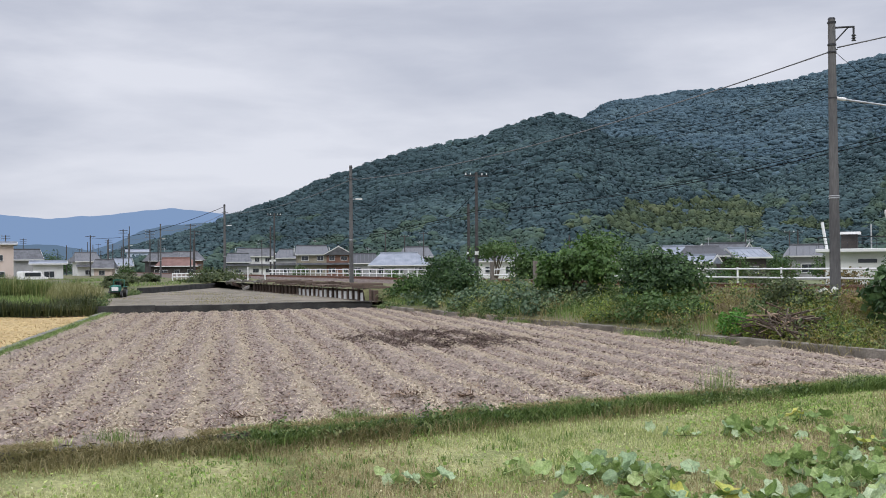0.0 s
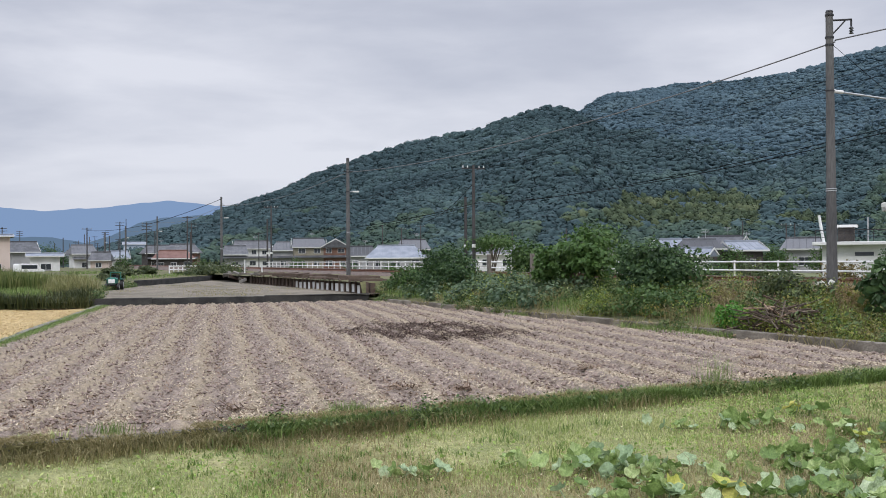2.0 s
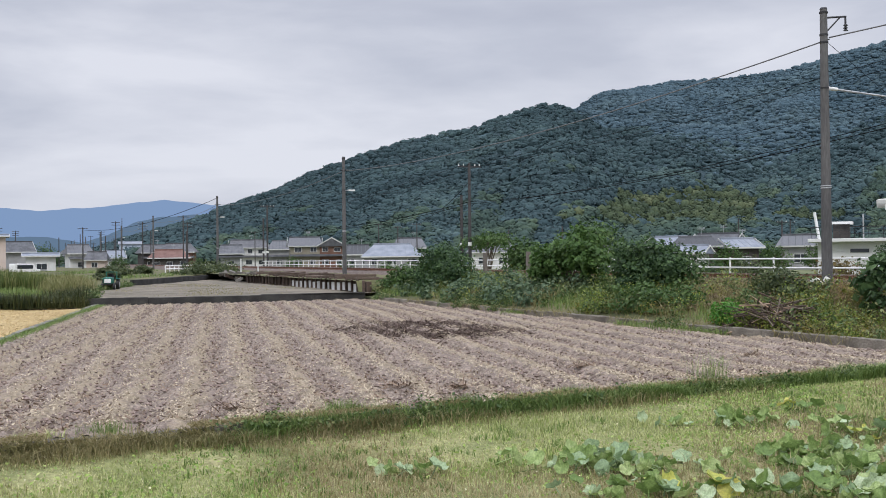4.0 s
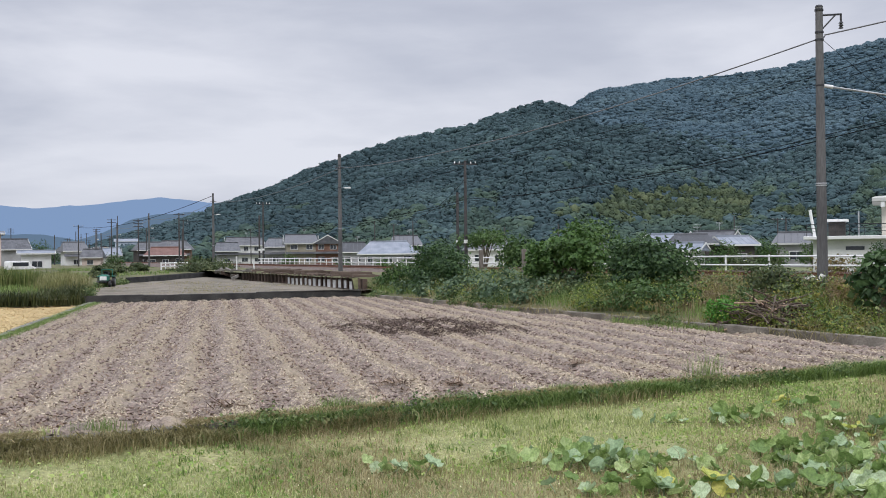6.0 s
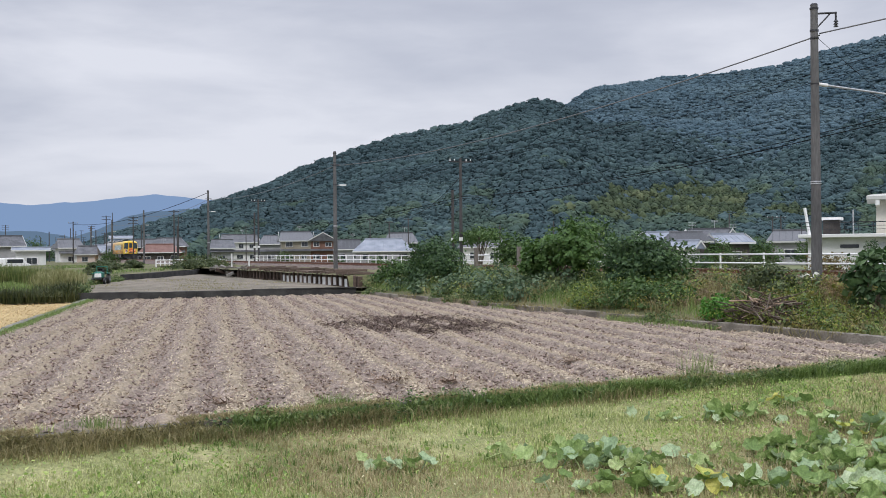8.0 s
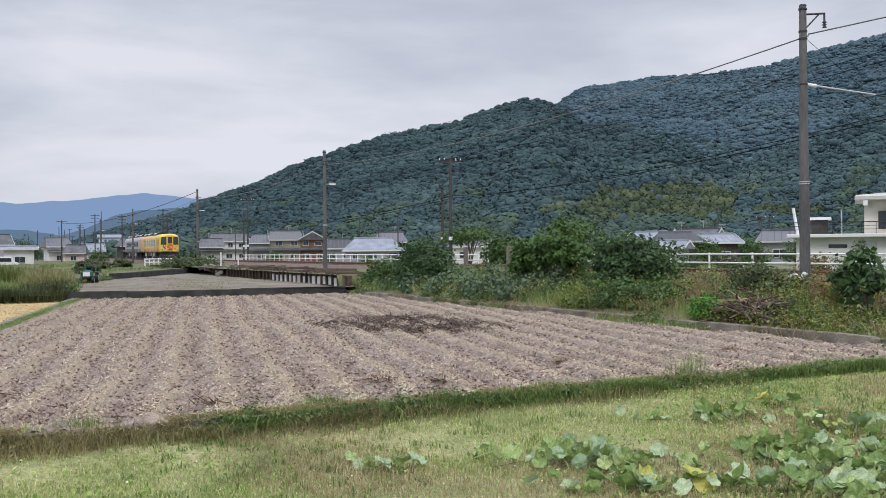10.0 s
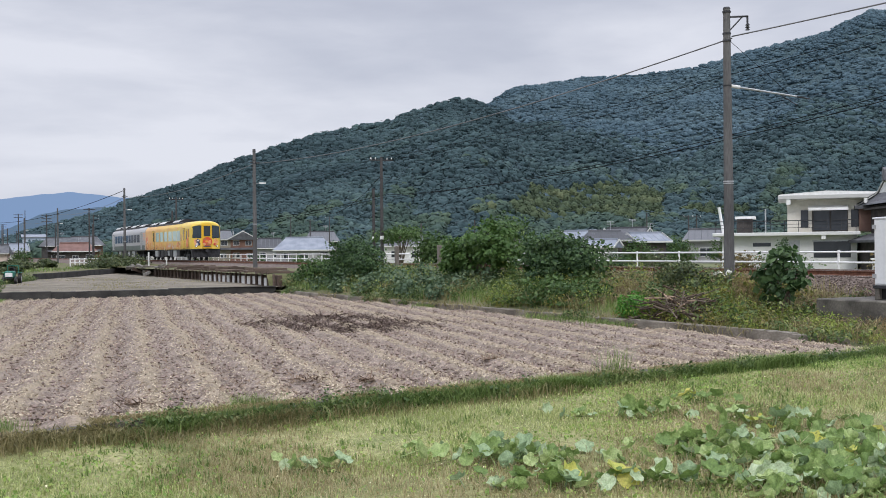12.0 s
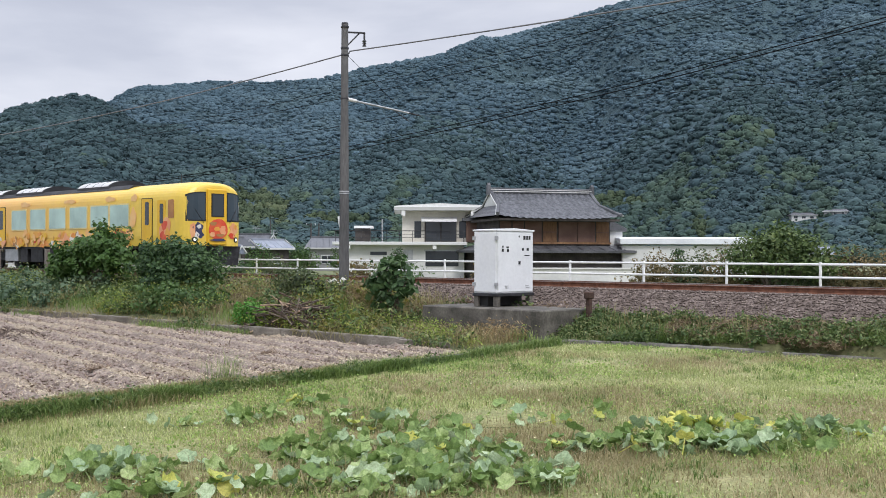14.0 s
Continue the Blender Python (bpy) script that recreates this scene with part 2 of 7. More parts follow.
ROOF_PALE = surf("pale_metal_roof", (0.19, 0.215, 0.255), (0.28, 0.305, 0.35), 0.6, 0.75, 0.05, 8.0)
TAN = surf("tan_render", (0.24, 0.215, 0.165), (0.31, 0.28, 0.22), 0.6, 0.9, 0.1, 9.0)
BRICKRED = surf("red_brown_boards", (0.15, 0.08, 0.058), (0.21, 0.115, 0.085), 0.8, 0.85, 0.1, 9.0)
GREYWALL = surf("grey_siding", (0.27, 0.27, 0.27), (0.37, 0.37, 0.37), 0.5, 0.85, 0.1, 9.0)
BLUEWALL = surf("pale_blue_siding", (0.45, 0.52, 0.6), (0.56, 0.62, 0.7), 0.3, 0.8, 0.0, 5.0)
PINKWALL = surf("pale_pink_render", (0.52, 0.42, 0.36), (0.6, 0.5, 0.44), 0.3, 0.85, 0.0, 5.0)
DARKWALL = surf("charred_dark_boards", (0.035, 0.032, 0.03), (0.075, 0.065, 0.06), 1.5, 0.85, 0.2, 14.0)
WOODWALL = surf("warm_timber_panels", (0.17, 0.09, 0.045), (0.28, 0.16, 0.08), 1.0, 0.75, 0.15, 10.0, vary="object", stretch=(1, 1, 0.3))
SHUTTER = surf("brown_shutters", (0.11, 0.06, 0.045), (0.17, 0.10, 0.075), 1.0, 0.7, 0.1, 10.0)
GLASS = glass_mat("window_glass", (0.03, 0.035, 0.04))
# pale green base: the sky's reflection is put into the pane's colour
TRAIN_GLASS = glass_mat("sky_tinted_train_glass", (0.30, 0.42, 0.37), 0.08)
CAB_GLASS = glass_mat("dark_cab_glass", (0.018, 0.024, 0.028), 0.05)

# ---- building helpers ----
def raw_mesh(name, verts, faces, mat, smooth=False):
    """A mesh from arrays: verts (n, 3), faces (m, 3) or (m, 4)."""
    me = bpy.data.meshes.new(name)
    verts, faces = np.asarray(verts, dtype=np.float32), np.asarray(faces, dtype=np.int32)
    k = faces.shape[1]
    me.vertices.add(len(verts)); me.vertices.foreach_set("co", verts.ravel())
    me.loops.add(faces.size); me.loops.foreach_set("vertex_index", faces.ravel())
    me.polygons.add(len(faces))
    me.polygons.foreach_set("loop_start", np.arange(0, faces.size, k, dtype=np.int32))
    me.polygons.foreach_set("loop_total", np.full(len(faces), k, dtype=np.int32))
    me.polygons.foreach_set("use_smooth", np.full(len(faces), smooth, dtype=bool))
    me.materials.append(mat)
    me.update(calc_edges=True)
    return me


def raw(name, verts, faces, mat, parent=None, label="", smooth=False):
    ob = new(name, raw_mesh(name, verts, faces, mat, smooth))
    ob.parent = parent
    if label:
        ob["label"] = label
    return ob


def part(name, bm, mat, parent=None, label="", smooth=False, bevel=0.0):
    """Links a bmesh as one mesh object under a thing or part."""
    if bevel:
        bmesh.ops.bevel(bm, geom=list(bm.edges), offset=bevel, segments=1, affect="EDGES", clamp_overlap=True)
    me = bpy.data.meshes.new(name)
    bm.to_mesh(me)
    bm.free()
    me.materials.append(mat)
    for p in me.polygons:
        p.use_smooth = smooth
    ob = new(name, me)
    ob.parent = parent
    if label:
        ob["label"] = label
    return ob


def box(x0, x1, y0, y1, z0, z1, bm=None):
    bm = bm or bmesh.new()
    bmesh.ops.create_cube(bm, size=1.0, matrix=Matrix.Translation(((x0 + x1) / 2, (y0 + y1) / 2, (z0 + z1) / 2)) @ Matrix.Diagonal((x1 - x0, y1 - y0, z1 - z0, 1)))
    return bm


def tube(p, q, r0, r1, n=12, bm=None):
    """A tapered round bar from p to q."""
    bm = bm or bmesh.new()
    p, q = Vector(p), Vector(q)
    m = Matrix.Translation((p + q) / 2) @ (q - p).to_track_quat("Z", "Y").to_matrix().to_4x4()
    bmesh.ops.create_cone(bm, cap_ends=True, segments=n, radius1=r0, radius2=r1, depth=(q - p).length, matrix=m)
    return bm


def prism(outline, axis, a, b, bm=None):
    """An outline of (u, v) drawn out along an axis: 'x' takes (y, z), 'y' takes (x, z), 'z' takes (x, y)."""
    bm = bm or bmesh.new()
    put = {"x": lambda u, v, w: (w, u, v), "y": lambda u, v, w: (u, w, v), "z": lambda u, v, w: (u, v, w)}[axis]
    lo = [bm.verts.new(put(u, v, a)) for u, v in outline]
    hi = [bm.verts.new(put(u, v, b)) for u, v in outline]
    n = len(outline)
    bm.faces.new(lo); bm.faces.new(hi[::-1])
    for i in range(n):
        bm.faces.new((lo[i], hi[i], hi[(i + 1) % n], lo[(i + 1) % n]))
    bmesh.ops.recalc_face_normals(bm, faces=bm.faces)
    return bm


def empty(name, x=0, y=0, z=0, rz=0, label="", category="", group="", kind=""):
    ob = new(name)
    ob.matrix_basis = pose(x, y, z, 0, 0, rz)
    return tagged(ob, label, category, group, kind)


def cable(name, pts, r, mat, parent=None, label="", category="", group=""):
    cu = bpy.data.curves.new(name, "CURVE")
    cu.dimensions, cu.bevel_depth, cu.bevel_resolution = "3D", r, 1
    sp = cu.splines.new("POLY")
    sp.points.add(len(pts) - 1)
    for s, p in zip(sp.points, pts):
        s.co = (*p, 1)
    cu.materials.append(mat)
    ob = new(name, cu)
    ob.parent = parent
    return tagged(ob, label, category, group)


def sag(p, q, drop, n=28):
    p, q = Vector(p), Vector(q)
    return [p.lerp(q, i / n) - Vector((0, 0, drop * 4 * (i / n) * (1 - i / n))) for i in range(n + 1)]


rng = np.random.default_rng(7)


def fbm(x, y, seed=0, octaves=4):
    """Cheap smooth noise on arrays, about -1 to 1."""
    r = np.random.default_rng(1000 + seed)
    tot, amp, f = np.zeros_like(x), 1.0, 1.0
    for _ in range(octaves):
        for _ in range(4):
            th, ph = r.uniform(0, 2 * np.pi, 2)
            k = f * r.uniform(0.7, 1.4)
            tot = tot + amp * 0.3 * np.sin(k * (x * np.cos(th) + y * np.sin(th)) + ph + 1.3 * np.sin(k * 0.6 * (y * np.cos(th) - x * np.sin(th)) + ph * 2))
        amp *= 0.55
        f *= 2.1
    return tot


def grid(nx, ny):
    i = np.arange((nx - 1) * (ny - 1))
    a = (i // (ny - 1)) * ny + i % (ny - 1)
    return np.stack([a, a + ny, a + ny + 1, a + 1], 1)


# ---- the lie of the land ----
def wall_y(x):
    return 13.95 + 0.112 * x


def left_x(y):
    return -0.27 + 0.185 * (y - 31)


def lawn_z(x, y):
    # the grass swells up towards the low wall
    rise = np.clip((y - wall_y(x) + 2.4) / 2.2, 0, 1) ** 1.4 * np.clip((16 - x) / 9, 0, 1)
    return 0.08 + 0.020 * np.maximum(0, x - 5) + 0.004 * np.maximum(0, y - 8) + (0.15 + 0.03 * np.clip((3 - x) / 2, 0, 1)) * rise


def bank_z(x, y):
    """The bank from the field's edge up to the track bed."""
    t = np.clip((x - 18.6) / 5.0, 0, 1) ** 0.8
    # by the plinth the ground stays low and rises only beside the ballast
    s = np.clip((x - 21.9) / 1.7, 0, 1)
    k = np.clip((24.5 - y) / 3.5, 0, 1)
    t = t * (1 - k) + s * k
    low = 0.52 - 0.12 * k
    return low + (1.5 - 0.38 * k - low) * np.where(y > 57, np.maximum(t, 0.85), t)


def kerb_x(y):
    return np.interp(y, [-40, 8.5, 14.8, 16.3, 17.0], [22.7, 22.7, 22.2, 21.6, 18.6])


FAR_Y, RAIL_Z, TRACK_X = 56.2, 1.86, 25.7

# ground: one sheet to the horizon, fine near the camera
def ground_sheet():
    xs = np.concatenate([np.linspace(-3000, -60, 12), np.linspace(-40, 60, 60), np.linspace(80, 3500, 14)])
    ys = np.concatenate([np.linspace(-400, -20, 8), np.linspace(-10, 20, 40), np.linspace(22, 140, 50), np.linspace(180, 4000, 16)])
    X, Y = np.meshgrid(xs, ys, indexing="ij")
    Z = lawn_z(np.clip(X, -50, 24), np.clip(Y, 0, 16)) - 0.06
    Z = np.where(Y > 17, 0.12, Z)
    Z = np.where((X < left_x(Y) - 0.4) & (Y > 16), 0.22, Z)
    Z = np.where((X > 25) & (Y > -9e9), 0.9, Z)
    Z = np.where(Y > 90, 0.45, Z)
    Z = np.where((X > 60) | (Y > 200), 0.5, Z)
    ob = raw("ground", np.stack([X, Y, Z], -1).reshape(-1, 3), grid(len(xs), len(ys)), PLAIN, smooth=True)
    tagged(ob, "flat green farmland stretching to the hills", "ground", kind="structure")


def lawn():
    nx, ny = 150, 90
    u, v = np.meshgrid(np.linspace(0, 1, nx), np.linspace(0, 1, ny), indexing="ij")
    X = -14 + 40 * u
    Y = -4 + v * (wall_y(X) + 0.05 + 4)
    Z = lawn_z(X, Y) + 0.03 * fbm(X * 1.3, Y * 1.3, 3)
    tagged(raw("grass_verge", np.stack([X, Y, Z], -1).reshape(-1, 3), grid(nx, ny), LAWN, smooth=True), "patchy green and straw-coloured grass verge", "grass", kind="structure")


ROW = 0.98


def field():
    nx, ny = 320, 340
    v = np.linspace(0, 1, ny) ** 1.5
    y = wall_y(7) + 0.1 + v * (FAR_Y - wall_y(7) - 0.1)
    U, Yb = np.meshgrid(np.linspace(0, 1, nx), y, indexing="ij")
    near = np.clip((30 - Yb) / 15, 0, 1)
    X0 = left_x(Yb) + U * (18.35 - left_x(Yb))
    Y = Yb + near ** 2 * (wall_y(X0) - wall_y(7)) * 0.98
    X = left_x(Y) + U * (18.35 - left_x(Y))
    q = X - 0.185 * Y + 0.16 * fbm(X * 0.5, Y * 0.35, 5)
    ridge = np.sin(q * 2 * np.pi / ROW) * np.clip((FAR_Y - Y) / 9, 0.15, 1)
    Z = 0.40 + 0.042 * np.sign(ridge) * np.abs(ridge) ** 0.8 + 0.018 * np.sin(q * 2 * np.pi / 0.33 + 1)
    Z += 0.024 * fbm(X * 4, Y * 4, 8) + 0.026 * fbm(X * 11, Y * 11, 9, 3) + rng.normal(0, 0.016, Z.shape)
    ob = raw("tilled_field", np.stack([X, Y, Z], -1).reshape(-1, 3), grid(nx, ny), SOIL, smooth=True)
    tagged(ob, "dry brown tilled field with straight furrows and chaff", "field", kind="structure")
    # chaff, clods and a dark heap of damp straw
    n = 150000
    U, v = rng.uniform(0, 1, n), rng.uniform(0, 1, n) ** 1.7
    Y = 14.9 + v * (FAR_Y - 15.2)
    X = left_x(Y) + U * (18.2 - left_x(Y))
    Y = np.where(Y < wall_y(X) + 0.2, wall_y(X) + 0.25 + rng.uniform(0, 2, n), Y)
    q = X - 0.185 * Y + 0.16 * fbm(X * 0.5, Y * 0.35, 5)
    rd = np.sin(q * 2 * np.pi / ROW)
    keep = rng.uniform(0, 1, n) < 0.28 + 0.72 * np.clip(rd + 0.5 * fbm(X * 0.8, Y * 0.8, 12), 0, 1)
    X, Y, rd = X[keep], Y[keep], rd[keep]
    Z = 0.42 + 0.038 * np.sign(rd) * np.abs(rd) ** 0.7
    chips("straw_chaff", X, Y, Z, 0.045, 0.010, STRAW, "scattered pale straw chaff on the soil", "straw")
    # brown stubble and roots in the furrows
    n = 60000
    Y = 14.9 + rng.uniform(0, 1, n) ** 1.6 * (FAR_Y - 15.4)
    X = left_x(Y) + rng.uniform(0, 1, n) * (18.2 - left_x(Y))
    rd = np.sin((X - 0.185 * Y + 0.16 * fbm(X * 0.5, Y * 0.35, 5)) * 2 * np.pi / ROW)
    k = (Y > wall_y(X) + 0.25) & (rng.uniform(0, 1, n) < 0.15 + 0.7 * np.clip(-rd + 0.6 * fbm(X * 1.1, Y * 0.5, 14), 0, 1))
    chips("field_stubble", X[k], Y[k], 0.43 + 0.05 * rd[k], 0.06, 0.016, TUFT, "brown stubble and roots in the furrows", "stubble")
    n = 15000
    v = rng.uniform(0, 1, n) ** 1.6
    Y = 15.2 + v * 40
    X = left_x(Y) + rng.uniform(0.01, 0.99, n) * (18.2 - left_x(Y))
    ok = Y > wall_y(X) + 0.25
    X, Y = X[ok], Y[ok]
    lumps("soil_clods", X, Y, np.full(len(X), 0.43), 0.012 + 0.045 * rng.uniform(0, 1, len(X)) ** 2.2, CLOD, "loose clods of dry earth", "soil")
    n = 13000
    a, b = rng.normal(0, 1, n), rng.normal(0, 1, n)
    X, Y = 12.0 + 1.35 * a + 0.25 * b, 31.0 + 2.5 * b
    ok = (fbm(X * 1.5, Y * 0.9, 31) + rng.normal(0, 0.5, n) - 0.45 * np.hypot(a, b) > -0.62) & (np.hypot(a, b) < 2.3)
    X, Y = X[ok], Y[ok]
    rd = np.sin((X - 0.185 * Y + 0.16 * fbm(X * 0.5, Y * 0.35, 5)) * 2 * np.pi / ROW)
    Z = 0.425 + 0.038 * np.sign(rd) * np.abs(rd) ** 0.8
    chips("dark_stalks", X[::2] + 0.05, Y[::2], Z[::2] + 0.02, 0.10, 0.016, DARK_SOIL, "dark rotten stalks lying on the soil", "straw")
    lumps("dark_straw_heap", X, Y, Z, rng.uniform(0.012, 0.045, len(X)), DARK_SOIL, "dark damp straw and soil turned up on the field", "straw", 0.5)
    for x, y, w in ((10.4, 18.6, 0.14), (6.1, 17.1, 0.13), (14.6, 18.9, 0.12), (6.9, 16.5, 0.1), (3.0, 15.6, 0.13)):
        n = 90
        X, Y = x + rng.normal(0, w, n), y + rng.normal(0, w * 0.6, n)
        V, F = chip_arrays(X, Y, 0.44 + np.abs(rng.normal(0, 0.025, n)), 0.15, 0.012)
        tagged(raw("straw_tuft", V, F, TUFT), "small heap of brown dry stalks on the soil", "straw", "stalk heaps on the field", "stuff")


def chip_arrays(X, Y, Z, length, width):
    n = len(X)
    th = rng.uniform(0, np.pi, n)
    tilt = rng.normal(0, 0.35, n)
    L = length * rng.uniform(0.5, 1.6, n) / 2
    w = width * rng.uniform(0.6, 1.6, n) / 2
    d = np.stack([np.cos(th) * np.cos(tilt), np.sin(th) * np.cos(tilt), np.sin(tilt)], 1) * L[:, None]
    s = np.stack([-np.sin(th), np.cos(th), rng.normal(0, 0.4, n)], 1) * w[:, None]
    c = np.stack([X, Y, Z + 0.01 + np.abs(d[:, 2])], 1)
    V = np.stack([c - d - s, c + d - s, c + d + s, c - d + s], 1).reshape(-1, 3)
    return V, np.arange(4 * n).reshape(-1, 4)


def chips(name, X, Y, Z, length, width, mat, label, cat):
    V, F = chip_arrays(X, Y, Z, length, width)
    tagged(raw(name, V, F, mat), label, cat, kind="stuff")


OCT = np.array([(1, 0, 0), (-1, 0, 0), (0, 1, 0), (0, -1, 0), (0, 0, 1), (0, 0, -1)], dtype=float)
OCTF = np.array([(0, 2, 4), (2, 1, 4), (1, 3, 4), (3, 0, 4), (2, 0, 5), (1, 2, 5), (3, 1, 5), (0, 3, 5)])


def lumps(name, X, Y, Z, R, mat, label, cat, flat=0.7, parent=None):
    n = len(X)
    th = rng.uniform(0, 2 * np.pi, n)
    V = OCT[None] * R[:, None, None] * rng.uniform(0.6, 1.3, (n, 6, 1))
    V = V * np.array([1, 1, flat])
    c, s = np.cos(th)[:, None], np.sin(th)[:, None]
    V = np.stack([V[..., 0] * c - V[..., 1] * s, V[..., 0] * s + V[..., 1] * c, V[..., 2]], -1)
    V += np.stack([X, Y, Z], 1)[:, None]
    F = (OCTF[None] + 6 * np.arange(n)[:, None, None]).reshape(-1, 3)
    return tagged(raw(name, V.reshape(-1, 3), F, mat, parent), label, cat, kind="stuff")


def rough_wall(name, p, q, thick, z0, z1, mat, label, seed, piece=1.6, ends=True):
    """A weathered wall in cast lengths from p to q, each a block of its own with worn edges."""
    p, q = Vector((*p, 0)), Vector((*q, 0))
    d = (q - p).normalized()
    total = (q - p).length
    n = max(1, int(total / piece))
    root = tagged(new(name), label, "wall", kind="structure")
    root.matrix_basis = Matrix.Translation(p) @ pose(0, 0, 0, 0, 0, math.degrees(math.atan2(d.y, d.x)))
    r = random.Random(seed)
    for i in range(n):
        a, b = total * i / n, total * (i + 1) / n - 0.012
        bm = box(a, b, -thick / 2, thick / 2, z0, z1 + r.uniform(-0.025, 0.02))
        bmesh.ops.subdivide_edges(bm, edges=[e for e in bm.edges if abs(e.verts[0].co.x - e.verts[1].co.x) > 0.3], cuts=4)
        bmesh.ops.bevel(bm, geom=[e for e in bm.edges if e.verts[0].co.z > z1 - 0.04 and e.verts[1].co.z > z1 - 0.04], offset=0.018, segments=1, affect="EDGES", clamp_overlap=True)
        for v in bm.verts:
            v.co += Vector((0, r.uniform(-0.012, 0.012), r.uniform(-0.012, 0.008) if v.co.z > z1 - 0.1 else 0))
        part("wall_block", bm, mat, root)
    return root


def walls():
    rough_wall("wall_near", (-12, wall_y(-12)), (21.6, wall_y(21.6)), 0.16, -0.1, 0.47, CONC_DARK, "low weathered concrete wall holding the tilled field", 1, 5.5)
    rough_wall("wall_far", (3.9, FAR_Y), (18.2, FAR_Y + 0.3), 0.2, 0.1, 0.77, BLACK_CONC, "low dark concrete wall at the far end of the tilled field", 2, 2.4)
    rough_wall("wall_left", (left_x(13.4) - 0.1, 13.4), (left_x(FAR_Y) - 0.1, FAR_Y), 0.2, 0.0, 0.5, CONCRETE, "low concrete edge along the straw-covered field", 3, 2.4)
    rough_wall("wall_bank", (18.5, 17.3), (18.1, 53.5), 0.22, 0.1, 0.60, CONC_TAN, "crumbling concrete edge at the foot of the bank", 4, 1.5)
    rough_wall("kerb_verge", (21.6, 16.35), (22.2, 14.8), 0.12, 0.2, 0.54, CONCRETE, "thin concrete kerb along the grass verge", 5, 3.0)
    rough_wall("kerb_verge_side", (22.2, 14.8), (22.7, 8.5), 0.12, 0.2, 0.54, CONCRETE, "thin concrete kerb along the grass verge", 6, 3.0)
    rough_wall("kerb_verge_end", (22.7, 8.5), (22.7, -8), 0.12, 0.2, 0.54, CONCRETE, "thin concrete kerb along the grass verge", 8, 3.0)


def bank():
    xs = np.linspace(18.2, 23.6, 24)
    ys = np.concatenate([np.linspace(-30, 10, 30), np.linspace(10.3, 57, 110), np.linspace(57.6, 135, 60)])
    X, Y = np.meshgrid(xs, ys, indexing="ij")
    foot = 18.5 - 0.011 * np.clip(Y - 17.3, 0, 40)
    X = foot + (X - 18.2) / 5.4 * (23.6 - foot)
    Z = bank_z(X, Y) + 0.05 * fbm(X * 1.2, Y * 1.2, 21) * np.clip((X - foot) * 2, 0, 1)
    Z = np.where((Y < 17) & (X < kerb_x(Y)), np.minimum(Z, 0.2), Z)
    tagged(raw("bank_earth", np.stack([X, Y, Z], -1).reshape(-1, 3), grid(len(xs), len(ys)), GROUND, smooth=True), "grassy earth bank below the railway", "bank", kind="structure")


def track():
    # ballast bed in profile, drawn along the line
    prof = [(23.2, 0.6), (23.4, 1.02), (24.4, 1.68), (27.1, 1.68), (28.0, 1.35), (28.3, 0.6)]
    tagged(part("track_bed", prism(prof, "y", -60, 620), BALLAST), "brown stone ballast track bed", "track bed", kind="structure")
    n = 25000
    Y = 4 + 62 * rng.uniform(0, 1, n) ** 1.5
    t = rng.uniform(0, 1, n)
    X = 23.35 + 1.4 * t
    Z = np.where(X < 24.4, 1.02 + (X - 23.4) * 0.66, 1.69)
    lumps("ballast_stones", X, Y, Z + 0.01, rng.uniform(0.022, 0.05, n), BALLAST, "loose brown ballast stones", "ballast", 0.8)
    for x in (TRACK_X - 0.56, TRACK_X + 0.56):
        rail = empty("rail", x, 0, 0, label="rusty steel railway rail", category="rail", group="rails of the track")
        z = RAIL_Z
        web = [(-0.065, z - 0.155), (0.065, z - 0.155), (0.065, z - 0.14), (0.012, z - 0.12), (0.012, z - 0.05), (0.034, z - 0.035), (0.034, z - 0.01), (-0.034, z - 0.01), (-0.034, z - 0.035), (-0.012, z - 0.05), (-0.012, z - 0.12), (-0.065, z - 0.14)]
        part("rail_web", prism(web, "y", -60, 620), RUST, rail)
        part("rail_head", box(-0.03, 0.03, -60, 620, z - 0.009, z), STEEL, rail, "worn shiny rail head")
    me = None
    sl = empty("sleepers", 0, 0, 0, label="dark timber sleepers in the ballast", category="sleepers", kind="structure")
    for i in range(190):
        y = -6 + i * 0.64
        if me is None:
            ob = part("sleeper", box(-1.05, 1.05, -0.11, 0.11, -0.1, 0.05), SLEEPER, sl, bevel=0.01)
            me = ob.data
        else:
            ob = new("sleeper", me)
            ob.parent = sl
        ob.location = (TRACK_X, y, 1.665)


def rail_fence():
    """White steel rail fence beyond the track."""
    x, z0, top = 29.0, 1.0, 2.42
    f = empty("railing", 0, 0, 0, label="white painted steel railing along the track", category="railing", kind="structure")
    post = None
    y = -35.42
    while y < 130:
        if post is None:
            ob = part("post", tube((0, 0, 0), (0, 0, top - z0 + 0.03), 0.04, 0.04, 10), WHITE, f)
            post = ob.data
        else:
            ob = new("post", post)
            ob.parent = f
        ob.location = (x, y, z0)
        y += 2.86 if y < 43 else 2.0
    for z in (2.38, 2.02):
        part("rail_bar", tube((x, -35.6, z), (x, 44, z), 0.033, 0.033, 8), WHITE, f)
        part("rail_bar", tube((x, 44, z), (x, 130, z), 0.04, 0.04, 8), WHITE, f)


